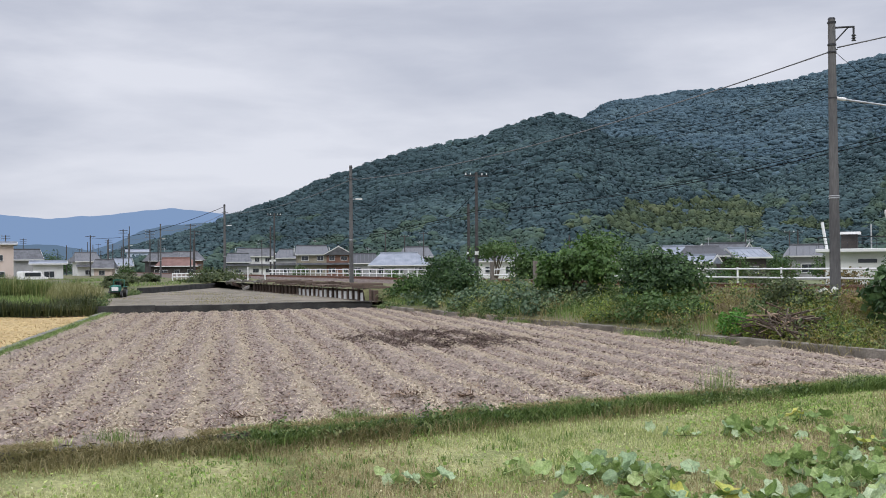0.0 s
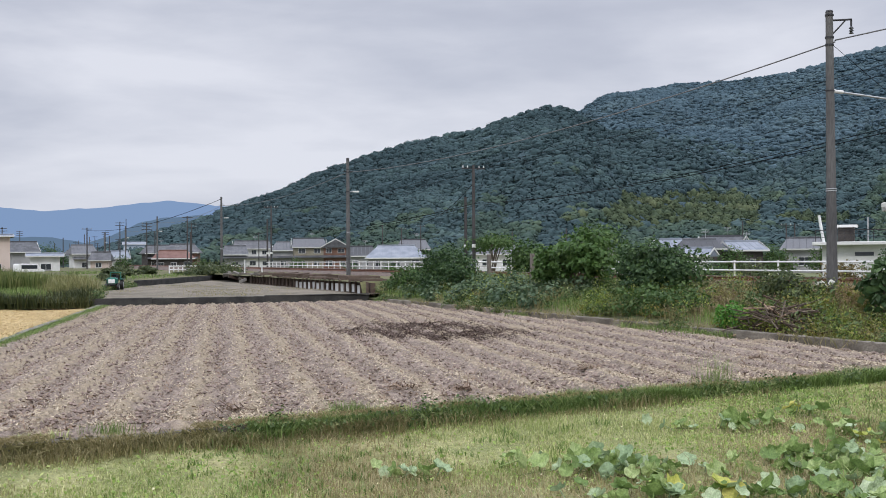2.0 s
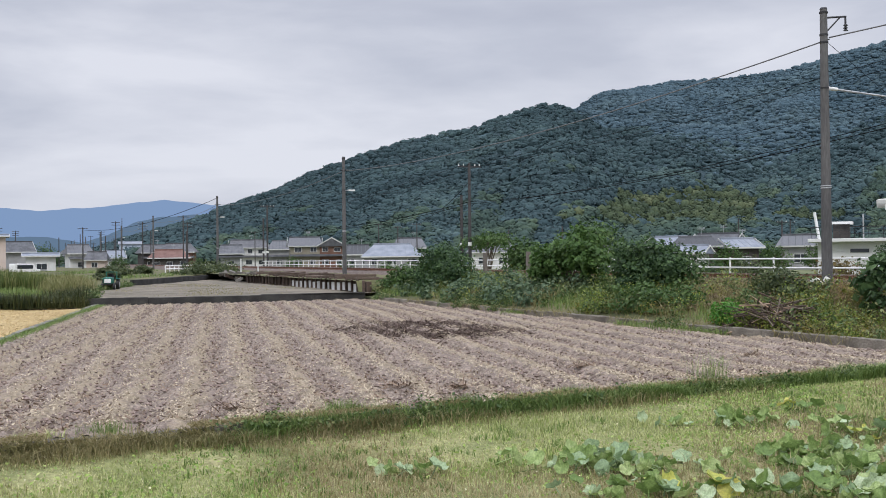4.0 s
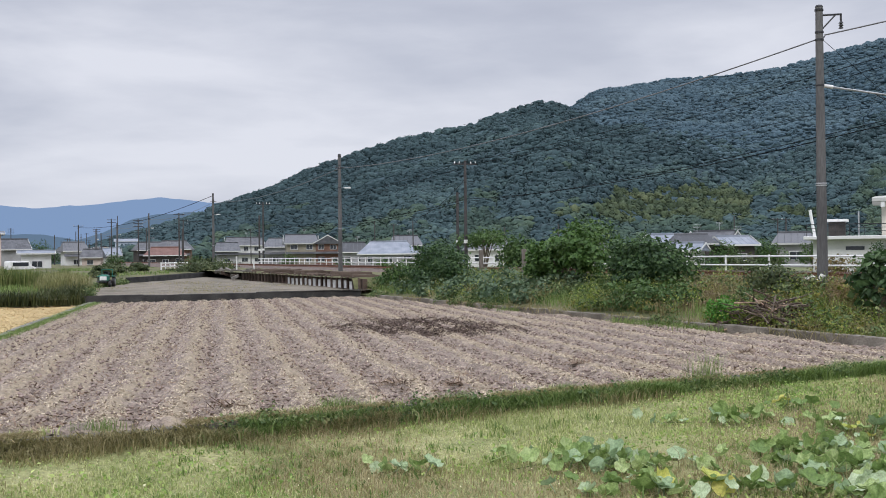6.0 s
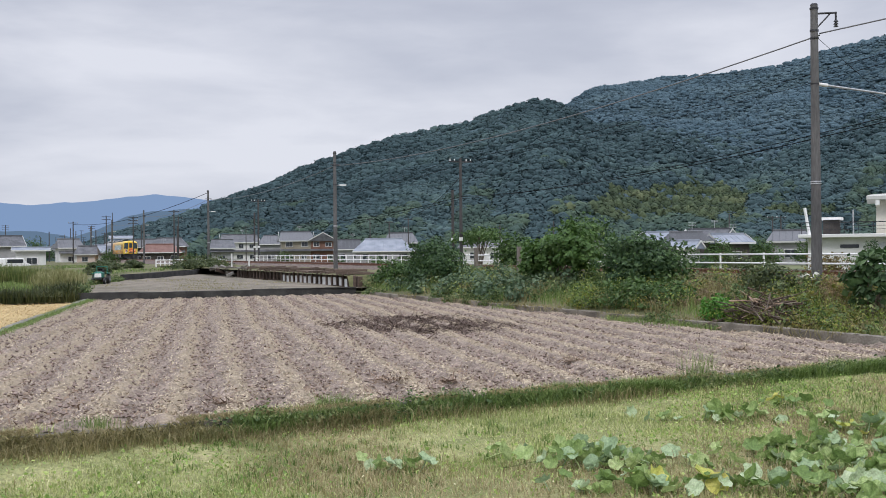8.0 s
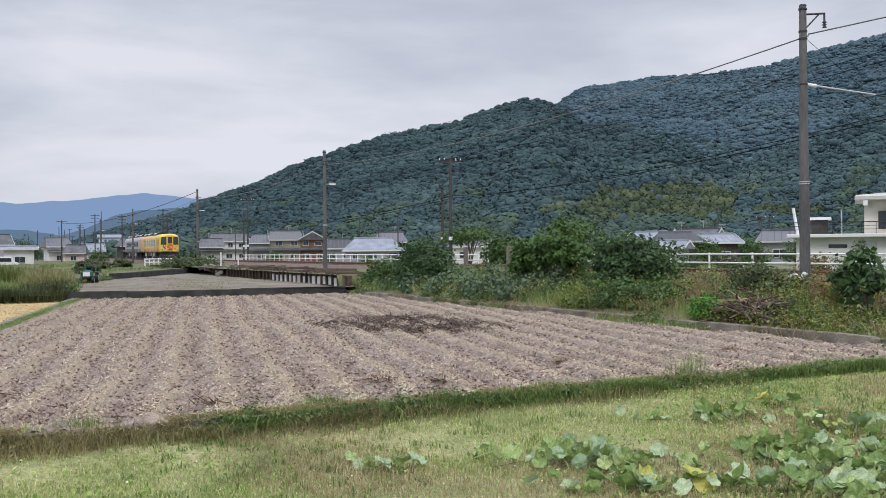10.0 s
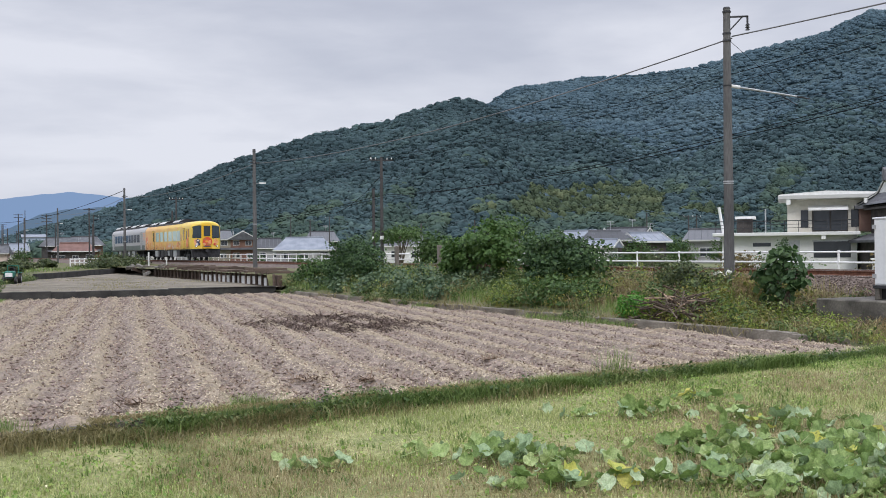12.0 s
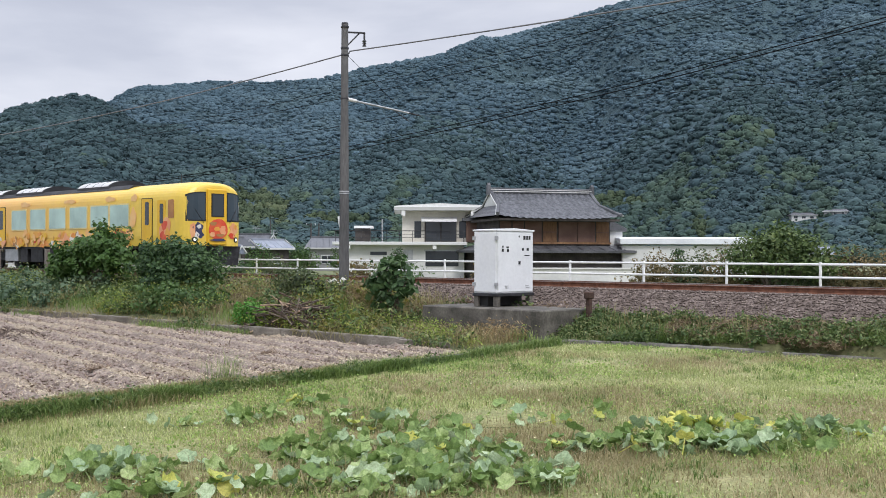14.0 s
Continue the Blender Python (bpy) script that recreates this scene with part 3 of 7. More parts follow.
def lane_fence():
    """Low white fence along the lane behind the vegetable plot."""
    f = empty("lane_fence", 0, 0, 0, label="low white fence along the lane", category="fence", kind="structure")
    post = None
    for i in range(17):
        x, y = polar(-13.9 + 0.22 * i, 132 + 0.4 * i)
        if post is None:
            ob = part("post", box(-0.06, 0.06, -0.06, 0.06, 0, 0.95), WHITE, f); post = ob.data
        else:
            ob = new("post", post); ob.parent = f
        ob.location = (float(x), float(y), 1.15)
    (xa, ya), (xb, yb) = polar(-13.9, 132), polar(-10.38, 138.4)
    for z in (1.62, 2.0):
        part("rail_bar", tube((xa, ya, z), (xb, yb, z), 0.06, 0.06, 6), WHITE, f)


# ---- hills ----
def crest(az, table):
    return np.interp(az, [p[0] for p in table], [p[1] for p in table])


# azimuth from the line of the first view, and height of the skyline in degrees
NEAR_HILL = [(-24, -0.5), (-20, -0.2), (-19, 0.1), (-17.9, 0.55), (-16, 1.25), (-14.5, 1.65), (-12.6, 2.2), (-11.2, 2.78), (-9.8, 3.3), (-8.3, 3.8), (-6.9, 4.45), (-5.4, 5.04), (-3.9, 5.54), (-2.4, 6.03), (-1.2, 6.32), (0.5, 6.66), (2.3, 7.0), (3.5, 7.48), (4.7, 7.8), (5.6, 8.03), (6.5, 8.0), (7.3, 7.65), (9, 6.6), (14, 4.8), (19, 3.4), (26, 2.3), (60, 1.8)]
FAR_HILL = [(-14, -1), (-6, 1.5), (2, 5.2), (7.3, 7.6), (7.9, 7.95), (8.9, 8.36), (10.3, 8.66), (12.2, 8.9), (15.2, 8.97), (17.7, 9.2), (19.1, 9.47), (20.4, 9.86), (22.3, 10.18), (24.8, 10.56), (25.7, 10.78), (26.3, 11.1), (27.8, 11.41), (29.5, 11.87), (31.3, 12.38), (33.6, 13.02), (40, 14), (50, 14.5), (70, 13)]


def hill_height(az, r):
    """Spurs and gullies below two crests: the near hill at 900 m, the ridge behind it at 1500 m."""
    rough = 1 + 0.05 * fbm(az * 0.5, r * 0.008, 41, 3) * np.clip(np.abs(r - 900) / 150, 0, 1) * np.clip((1420 - r) / 200, 0, 1)
    a = np.tan(np.radians(crest(az, NEAR_HILL))) * 900 - 2.6
    spur = np.abs(np.sin(az * 0.26 - r * 0.0062 + 1.5 * fbm(az * 0.16, r * 0.004, 47, 3)))
    ra = np.where(r < 900, np.clip((r - 330) / 570, 0, 1) ** 1.25 * (1 + (0.16 * fbm(az * 0.4, r * 0.003, 46, 3) - 0.16 * (1 - spur) ** 2) * np.clip((860 - r) / 250, 0, 1)), np.clip(1 - (r - 900) / 700, 0, 1))
    b = np.tan(np.radians(crest(az, FAR_HILL))) * 1500 - 3.2
    rb = np.where(r < 1500, np.clip((r - 420) / 1080, 0, 1) ** 1.15, 1.0)
    gully = 1 + (0.30 * fbm(az * 0.33, r * 0.002, 44, 3) - 0.15 * (1 - spur) ** 2) * np.clip((1500 - r) / 450, 0, 1)
    return np.maximum(a * ra, b * rb * gully) * rough + 0.5


def ico(seed, detail):
    bm = bmesh.new()
    bmesh.ops.create_icosphere(bm, subdivisions=detail, radius=1.0)
    rr = random.Random(seed)
    off = Vector((rr.uniform(0, 50), rr.uniform(0, 50), rr.uniform(0, 50)))
    V = []
    turn = Euler((rr.uniform(0, 6), rr.uniform(0, 6), rr.uniform(0, 6))).to_matrix()
    for v in bm.verts:
        v.co = turn @ v.co
        k = 0.95 + 0.4 * noise.noise(v.co * 1.3 + off) + 0.2 * noise.noise(v.co * 3.1 + off)
        V.append(v.co * k)
    F = [[q.index for q in f.verts] for f in bm.faces]
    bm.free()
    V = np.array([tuple(v) for v in V])
    keep = [f for f in F if max(V[f][:, 2]) > -0.45]
    return V, np.array(keep)


def crowns(name, P, R, mat, label, tall=0.8, smooth=True, detail=1, sprays=34):
    """A wood of many uneven crowns, each bristling with sprays of leaves, as one mesh."""
    kinds = [ico(s, detail) for s in range(9)]
    VV, FF, base = [], [], 0
    k = rng.integers(0, 9, len(P))
    for j in range(9):
        idx = np.where(k == j)[0]
        V, F = kinds[j]
        n = len(idx)
        th = rng.uniform(0, 2 * np.pi, n)
        c, s = np.cos(th)[:, None], np.sin(th)[:, None]
        Q = np.stack([V[None, :, 0] * c - V[None, :, 1] * s, V[None, :, 0] * s + V[None, :, 1] * c, np.repeat(V[None, :, 2], n, 0) * tall * rng.uniform(0.7, 1.4, (n, 1))], -1) * R[idx][:, None, None]
        Q += P[idx][:, None]
        VV.append(Q.reshape(-1, 3)); FF.append((F[None] + len(V) * np.arange(n)[:, None, None]).reshape(-1, 3) + base)
        base += n * len(V)
    # leaf sprays over the upper part of every crown
    n = sprays * len(P)
    idx = np.repeat(np.arange(len(P)), sprays)
    d = rng.normal(0, 1, (n, 3)); d[:, 2] = np.abs(d[:, 2]) * 1.1 - 0.35
    d /= np.linalg.norm(d, axis=1)[:, None]
    Rk = R[idx][:, None]
    C = P[idx] + d * Rk * np.array([1.0, 1.0, tall]) * rng.uniform(0.88, 1.1, (n, 1))
    nr = 0.75 * d + np.array([0, 0, 0.5]) + rng.normal(0, 0.3, (n, 3)); nr /= np.linalg.norm(nr, axis=1)[:, None]
    t = np.cross(nr, rng.normal(0, 1, (n, 3))); t /= np.linalg.norm(t, axis=1)[:, None]
    s = (0.30 + 0.24 * Rk) * rng.uniform(0.6, 1.5, (n, 1))
    b = np.cross(nr, t) * s * 0.4
    t = t * s * 0.6
    VV.append(np.stack([C - t, C + b, C + t, C - b], 1).reshape(-1, 3))
    i = base + 4 * np.arange(n)
    FF.append(np.concatenate([np.stack([i, i + 1, i + 2], 1), np.stack([i, i + 2, i + 3], 1)]))
    return tagged(raw(name, np.concatenate(VV), np.concatenate(FF), mat, smooth=smooth), label, "forest", kind="stuff")


def polar(az, r):
    w = np.radians(az + 21.6)
    return r * np.sin(w), r * np.cos(w)


def hills():
    # the canopy floor: closed woodland between the crowns that stand out of it
    az, r = np.meshgrid(np.linspace(-24, 64, 440), np.concatenate([np.linspace(330, 1000, 140), np.linspace(1006, 1520, 80), np.linspace(1560, 2100, 12)]), indexing="ij")
    X, Y = polar(az, r)
    lift = np.clip((r - 335) / 40, 0, 1) * (1.0 + 0.9 * fbm(X * 0.16, Y * 0.16, 48, 3))
    Z = hill_height(az, r) + lift
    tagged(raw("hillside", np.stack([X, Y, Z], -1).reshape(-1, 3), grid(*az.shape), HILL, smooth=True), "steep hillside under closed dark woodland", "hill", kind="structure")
    n = 62000
    az = rng.uniform(-19.3, 49, n)
    r = 345 + 1190 * rng.uniform(0, 1, n) ** 1.05
    z = hill_height(az, r)
    # leave out what lies behind a crest
    el = z / r
    ahead = np.max([hill_height(az, r * f) / (r * f) for f in (0.55, 0.65, 0.75, 0.85, 0.93, 0.97)], axis=0)
    ok = (el > ahead - 0.004) & ((az > -16) | (z > 4))
    az, r, z = az[ok], r[ok], z[ok]
    X, Y = polar(az, r)
    deg = np.degrees(np.arctan(z / r))
    patch = (np.hypot((az - 12.6) / 4.6, (deg - 2.5) / 0.85) < 1 + 0.4 * fbm(az * 0.9, r * 0.02, 51)) & (r < 800)
    patch |= (np.hypot((az - 18.8) / 2.0, (deg - 2.0) / 0.25) < 1) & (r < 800)
    patch |= (np.hypot((az - 36) / 13, (deg - 1.0) / 1.5) < 1) & (fbm(az * 0.6, r * 0.015, 52) > 0.2)
    patch |= (np.hypot((az - 33.4) / 1.6, (deg - 2.9) / 0.35) < 1) & (r < 900)
    R = (1.5 + 3.2 * rng.uniform(0, 1, len(r)) ** 2.6) * (0.5 + r / 1700)
    P = np.stack([X, Y, z + 1.6], 1)
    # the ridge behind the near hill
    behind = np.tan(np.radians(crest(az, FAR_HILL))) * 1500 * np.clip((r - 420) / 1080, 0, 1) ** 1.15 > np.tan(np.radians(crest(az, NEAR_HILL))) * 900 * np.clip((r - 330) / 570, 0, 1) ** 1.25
    # crowns farther off take the haze-tinted colour
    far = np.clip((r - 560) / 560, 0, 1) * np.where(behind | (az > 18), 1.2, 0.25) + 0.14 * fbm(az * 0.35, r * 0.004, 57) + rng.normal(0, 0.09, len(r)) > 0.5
    gap = (az > 41.6) & (az < 45.2) & (r > 462) & (r < 486)
    R = np.where(gap, R * 0.4, R)
    close = r < 640
    light = close & ~patch & (fbm(az * 1.3, r * 0.022, 58, 3) + np.clip((460 - r) / 220, -0.9, 0.5) + 0.5 * np.clip((az - 20) / 12, 0, 1) + rng.normal(0, 0.12, len(r)) > 0.1)
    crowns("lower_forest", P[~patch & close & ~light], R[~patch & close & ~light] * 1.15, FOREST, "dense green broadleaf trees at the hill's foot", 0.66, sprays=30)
    crowns("orchard_trees", P[light], R[light] * 1.1, FOREST_LIGHT, "lighter green trees and orchards at the hill's foot", 0.8, sprays=32)
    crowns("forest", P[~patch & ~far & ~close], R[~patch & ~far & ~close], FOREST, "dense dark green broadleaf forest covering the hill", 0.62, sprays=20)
    crowns("upland_forest", P[~patch & far & ~close], R[~patch & far & ~close], FOREST_HAZED, "forest on the higher ridge, tinted pale blue for haze", 0.55, sprays=12)
    crowns("bamboo_grove", P[patch], R[patch] * 0.8, BAMBOO, "light yellow-green bamboo grove at the hill's foot", 1.1, sprays=30)


def distance():
    """Blue mountains far behind everything: flat sheets that glow in the colour of haze."""
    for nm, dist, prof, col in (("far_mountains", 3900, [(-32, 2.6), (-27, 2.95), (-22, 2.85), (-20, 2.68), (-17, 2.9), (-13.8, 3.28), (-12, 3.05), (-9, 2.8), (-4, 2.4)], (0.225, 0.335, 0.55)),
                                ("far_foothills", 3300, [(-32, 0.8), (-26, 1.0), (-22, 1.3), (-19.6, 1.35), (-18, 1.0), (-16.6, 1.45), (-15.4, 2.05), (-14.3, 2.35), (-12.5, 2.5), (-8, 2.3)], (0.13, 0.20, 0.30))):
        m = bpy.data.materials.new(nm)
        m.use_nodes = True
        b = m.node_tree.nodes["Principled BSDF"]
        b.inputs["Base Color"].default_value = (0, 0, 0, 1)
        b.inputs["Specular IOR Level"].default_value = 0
        # no lit surface: the haze colour is given off as an even glow
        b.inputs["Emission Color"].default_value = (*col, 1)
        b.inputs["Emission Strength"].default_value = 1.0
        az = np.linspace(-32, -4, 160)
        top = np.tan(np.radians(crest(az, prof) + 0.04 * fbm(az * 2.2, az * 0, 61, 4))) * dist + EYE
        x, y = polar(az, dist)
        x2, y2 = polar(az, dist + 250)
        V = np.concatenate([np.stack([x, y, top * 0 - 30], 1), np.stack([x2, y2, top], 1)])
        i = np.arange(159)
        tagged(raw(nm, V, np.stack([i, i + 1, i + 161, i + 160], 1), m), "flat backdrop of mountains glowing in haze blue on the horizon", "mountains", kind="structure")


ground_sheet()
lawn()
field()
walls()
bank()
track()
rail_fence()
hills()
distance()
lane_fence()


# ---- poles and wires ----
def rail_pole(y, height=9.8, x=22.6, base=1.2, arm=True, label="tall grey concrete pole beside the railway"):
    p = empty("utility_pole", x, y, 0, label=label, category="utility pole", group="poles beside the railway")
    part("shaft", tube((0, 0, base), (0, 0, height), 0.165, 0.105, 18), PALE_CONC, p, smooth=False)
    for z in (base + 3.3, base + 3.36):
        part("band", tube((0, 0, z), (0, 0, z + 0.03), 0.158, 0.157, 18), GALV, p)
    for z in (height - 0.12, height - 0.78, height - 1.0, height - 2.36):
        part("band", tube((0, 0, z), (0, 0, z + 0.05), 0.128, 0.128, 18), DARKMETAL, p, "dark steel collar")
    part("cap", tube((0, 0, height), (0, 0, height + 0.05), 0.115, 0.09, 16), DARKMETAL, p)
    if not arm:
        bm = tube((-0.3, 0, height - 0.9), (0.35, -0.15, height - 0.9), 0.03, 0.03, 6)
        part("bracket", bm, DARKMETAL, p)
        part("lamp", box(0.3, 0.75, -0.3, -0.12, height - 2.4, height - 2.3), PORCELAIN, p, "small pale lamp")
        part("lamp_arm", tube((0.1, 0, height - 2.36), (0.5, -0.2, height - 2.34), 0.02, 0.02, 6), GALV, p)
    if arm:
        bm = tube((0, 0, height - 0.25), (0.62, -0.25, height - 0.22), 0.03, 0.03, 8)
        tube((0, 0, height - 0.75), (0.45, -0.18, height - 0.24), 0.022, 0.022, 8, bm)
        part("bracket", bm, DARKMETAL, p)
        bm = tube((0.6, -0.24, height - 0.25), (0.6, -0.24, height - 0.42), 0.03, 0.03, 8)
        for k in range(3):
            tube((0.6, -0.24, height - 0.43 - 0.075 * k), (0.6, -0.24, height - 0.49 - 0.075 * k), 0.03, 0.075, 10, bm)
        part("insulator", bm, DARKMETAL, p)
        bm = tube((0.1, 0, height - 2.33), (2.35, -0.5, height - 2.6), 0.035, 0.028, 8)
        part("lamp_arm", bm, GALV, p)
        part("lamp_sleeve", tube((0.12, 0, height - 2.33), (0.42, -0.06, height - 2.36), 0.055, 0.055, 10), PORCELAIN, p)
        part("arm_stay", tube((0.1, 0, height - 0.95), (2.0, -0.45, height - 2.5), 0.008, 0.008, 5), WIRE, p)
        bm = tube((2.3, -0.5, height - 2.6), (2.75, -0.6, height - 2.66), 0.03, 0.02, 6)
        tube((1.75, -0.37, height - 2.55), (2.3, -0.5, height - 2.86), 0.015, 0.015, 6, bm)
        part("arm_tip", bm, DARKMETAL, p)
    return p


def street_pole(x, y, height, base=1.0, cross=1, label="slim dark pole with crossarms beyond the track", r=0.13, mat=None):
    p = empty("power_pole", x, y, 0, label=label, category="utility pole", group="poles beyond the track")
    part("shaft", tube((0, 0, base), (0, 0, height), r, r * 0.75, 12), mat or DARK_POLE, p)
    for k in range(cross):
        z = height - 0.25 - 0.55 * k
        part("crossarm", box(-0.9, 0.9, -0.05, 0.05, z - 0.05, z + 0.05), DARKMETAL, p)
        for xx in (-0.8, -0.45, 0.45, 0.8) if y < 150 and abs(x) < 60 else (-0.8, 0.8):
            bm = tube((xx, 0, z + 0.05), (xx, 0, z + 0.2), 0.04, 0.03, 8)
            part("insulator", bm, PORCELAIN if y < 150 else GALV, p)
    if y < 150:
        part("sign_band", tube((0, 0, 3.4), (0, 0, 3.65), r * 1.15, r * 1.15, 10), PORCELAIN, p)
    return p


POLE_Y = [-24.3, 25.7, 74.8, 124.2, 181.0, 232.0, 284.0, 336.0, 390.0, 445.0]
def lines():
    for i, y in enumerate(POLE_Y):
        rail_pole(y, base=1.2 if y < 100 else 0.6, arm=y < 50)
    for i in range(len(POLE_Y) - 1):
        a, b = POLE_Y[i], POLE_Y[i + 1]
        tagged(cable("feeder_wire", sag((22.8, a, 8.93), (22.8, b, 8.98 if i == 0 else 8.85), 0.68 if i else 0.42), 0.021, ALUWIRE), "thick grey overhead feeder cable", "cable", "cables along the railway")
        tagged(cable("signal_wire", sag((25.0, a - 0.5, 7.2), (25.0, b - 0.5, 7.2), 0.5), 0.008, WIRE), "thin black overhead signal wire", "cable", "cables along the railway")


lines()


# ---- the train ----
def paint(name, base, second, axis_y, y0, y1, third=None):
    """Glossy livery: base colour that passes into a second one along the car, with soft printed mottling."""
    m = surf(name, base, tuple(0.93 * v for v in base), 0.8, 0.32, 0, 6.0, spec=0.5)
    nt = m.node_tree
    b = nt.nodes["Principled BSDF"]
    src = b.inputs["Base Color"].links[0].from_socket
    co = nt.nodes.new("ShaderNodeTexCoord"); sep = nt.nodes.new("ShaderNodeSeparateXYZ")
    nz = nt.nodes.new("ShaderNodeTexNoise"); nz.inputs["Scale"].default_value = 0.9; nz.inputs["Detail"].default_value = 3
    rg = nt.nodes.new("ShaderNodeMapRange"); rg.inputs[1].default_value, rg.inputs[2].default_value = y0, y1
    ad = nt.nodes.new("ShaderNodeMath"); ad.operation = "MULTIPLY_ADD"; ad.inputs[1].default_value = 7.0
    mx = nt.nodes.new("ShaderNodeMix"); mx.data_type = "RGBA"
    L = nt.links.new
    L(co.outputs["Object"], sep.inputs[0]); L(co.outputs["Object"], nz.inputs["Vector"])
    L(nz.outputs["Fac"], ad.inputs[0]); L(sep.outputs[axis_y], ad.inputs[2]); L(ad.outputs[0], rg.inputs[0])
    L(rg.outputs[0], mx.inputs[0]); L(src, mx.inputs[6]); mx.inputs[7].default_value = (*second, 1)
    L(mx.outputs[2], b.inputs["Base Color"])
    return m


YELLOW = paint("yellow_livery", (0.80, 0.56, 0.08), (0.78, 0.38, 0.13), "Y", -3.0, 17.0)
YELLOW_DOOR = surf("yellow_door_paint", (0.76, 0.46, 0.03), (0.72, 0.42, 0.03), 2.0, 0.35, 0, 8.0)
SILVER = paint("silver_livery", (0.36, 0.375, 0.39), (0.42, 0.41, 0.41), "Y", -30.0, -3.0)
GREEN_BAND = surf("dark_green_band", (0.06, 0.085, 0.07), (0.085, 0.11, 0.09), 1.0, 0.4, 0, 6.0)
ROOF_DARK = surf("sooty_roof", (0.02, 0.02, 0.022), (0.045, 0.045, 0.047), 1.0, 0.75, 0.1, 9.0)
ROOF_LIGHT = surf("pale_roof_hood", (0.48, 0.48, 0.47), (0.62, 0.62, 0.61), 1.2, 0.5, 0.05, 9.0)
RED = surf("red_print", (0.62, 0.06, 0.03), (0.70, 0.13, 0.05), 3.0, 0.35, 0, 9.0)
PINK = surf("pink_print", (0.74, 0.30, 0.15), (0.80, 0.46, 0.22), 2.0, 0.35, 0, 7.0)
ORANGE = surf("orange_print", (0.76, 0.38, 0.06), (0.68, 0.24, 0.06), 2.0, 0.35, 0, 7.0)
SALMON = surf("salmon_print", (0.80, 0.44, 0.16), (0.80, 0.52, 0.22), 2.0, 0.35, 0, 7.0)
BROWN = surf("brown_print", (0.36, 0.16, 0.06), (0.48, 0.24, 0.08), 2.0, 0.4, 0, 7.0)
NAVY = surf("dark_blue_print", (0.03, 0.035, 0.09), (0.06, 0.06, 0.12), 2.0, 0.35, 0, 7.0)
PALE = surf("pale_print", (0.66, 0.6, 0.55), (0.72, 0.68, 0.62), 2.0, 0.35, 0, 7.0)
SCREEN = glass_mat("windscreen_glass", (0.022, 0.036, 0.046), 0.05)
BLACK = surf("black_rubber", (0.012, 0.012, 0.012), (0.02, 0.02, 0.02), 4.0, 0.6, 0, 10.0)
LAMP = bpy.data.materials.new("lit_headlamp")
LAMP.use_nodes = True
LAMP.node_tree.nodes["Principled BSDF"].inputs["Emission Color"].default_value = (1.0, 0.93, 0.75, 1)
LAMP.node_tree.nodes["Principled BSDF"].inputs["Emission Strength"].default_value = 0.6

HALF = [(1.40, 1.08), (1.44, 1.5), (1.44, 2.95), (1.43, 3.08), (1.40, 3.20), (1.35, 3.31), (1.27, 3.41), (1.16, 3.50), (1.0, 3.575), (0.8, 3.64), (0.5, 3.69)]
SECTION = [(-x, z) for x, z in HALF] + [(0, 3.71)] + HALF[::-1]


def shell(stations, z_lo=None, z_hi=None):
    """A body skin lofted over stations (y, width, height scale)."""
    bm = bmesh.new()
    rings = []
    for y, w, hgt in stations:
        rings.append([bm.verts.new((x * w, y, 1.08 + (z - 1.08) * hgt)) for x, z in SECTION])
    for a, b in zip(rings, rings[1:]):
        for i in range(len(SECTION) - 1):
            bm.faces.new((a[i], a[i + 1], b[i + 1], b[i]))
        bm.faces.new((a[-1], a[0], b[0], b[-1]))
    bm.faces.new(rings[0]); bm.faces.new(rings[-1][::-1])
    bmesh.ops.recalc_face_normals(bm, faces=bm.faces)
    return bm


NOSE = [(-10.46, 0.46, 0.925), (-10.44, 0.60, 0.94), (-10.38, 0.74, 0.957), (-10.28, 0.85, 0.971), (-10.14, 0.92, 0.982), (-9.95, 0.965, 0.991), (-9.7, 0.99, 0.997), (-9.4, 1.0, 1.0)]


def nose_y(x, z):
    """How far forward the bowed cab front stands at x and height z."""
    half = np.interp(z, [q[1] for q in HALF], [q[0] for q in HALF])
    return float(np.interp(abs(x) / half, [q[1] for q in NOSE], [q[0] for q in NOSE]))


def on_nose(bm):
    """Bends a flat piece, drawn for a front at -10.46, over the bowed cab front."""
    for v in bm.verts:
        v.co.y += nose_y(v.co.x, v.co.z) + 10.46
    return bm


def nose_pane(x0, x1, z0, z1, drop, out, thick):
    """A pane bent round the cab's corner, its upper outer corner lower by drop."""
    bm = bmesh.new()
    n = 9
    rings = []
    for i in range(n + 1):
        x = x0 + (x1 - x0) * i / n
        top = z1 - drop * (i / n) ** 3
        rings.append([bm.verts.new((x, nose_y(x, z) - d, z)) for z, d in ((z0, out), (top, out), (top, out - thick), (z0, out - thick))])
    for a, b in zip(rings, rings[1:]):
        for k in range(4):
            bm.faces.new((a[k], a[(k + 1) % 4], b[(k + 1) % 4], b[k]))
    bm.faces.new(rings[0]); bm.faces.new(rings[-1][::-1])
    bmesh.ops.recalc_face_normals(bm, faces=bm.faces)
    return bm


def side_panel(bm, x, y0, y1, z0, z1, r=0.06, t=0.02):
    """A rounded plate on the car's side at x (its outer face)."""
    pts = []
    for cy, cz, a0 in ((y1 - r, z1 - r, 0), (y0 + r, z1 - r, 90), (y0 + r, z0 + r, 180), (y1 - r, z0 + r, 270)):
        for k in range(4):
            a = radians(a0 + 30 * k)
            pts.append((cy + r * math.cos(a), cz + r * math.sin(a)))
    return prism(pts, "x", x - t, x + t, bm)


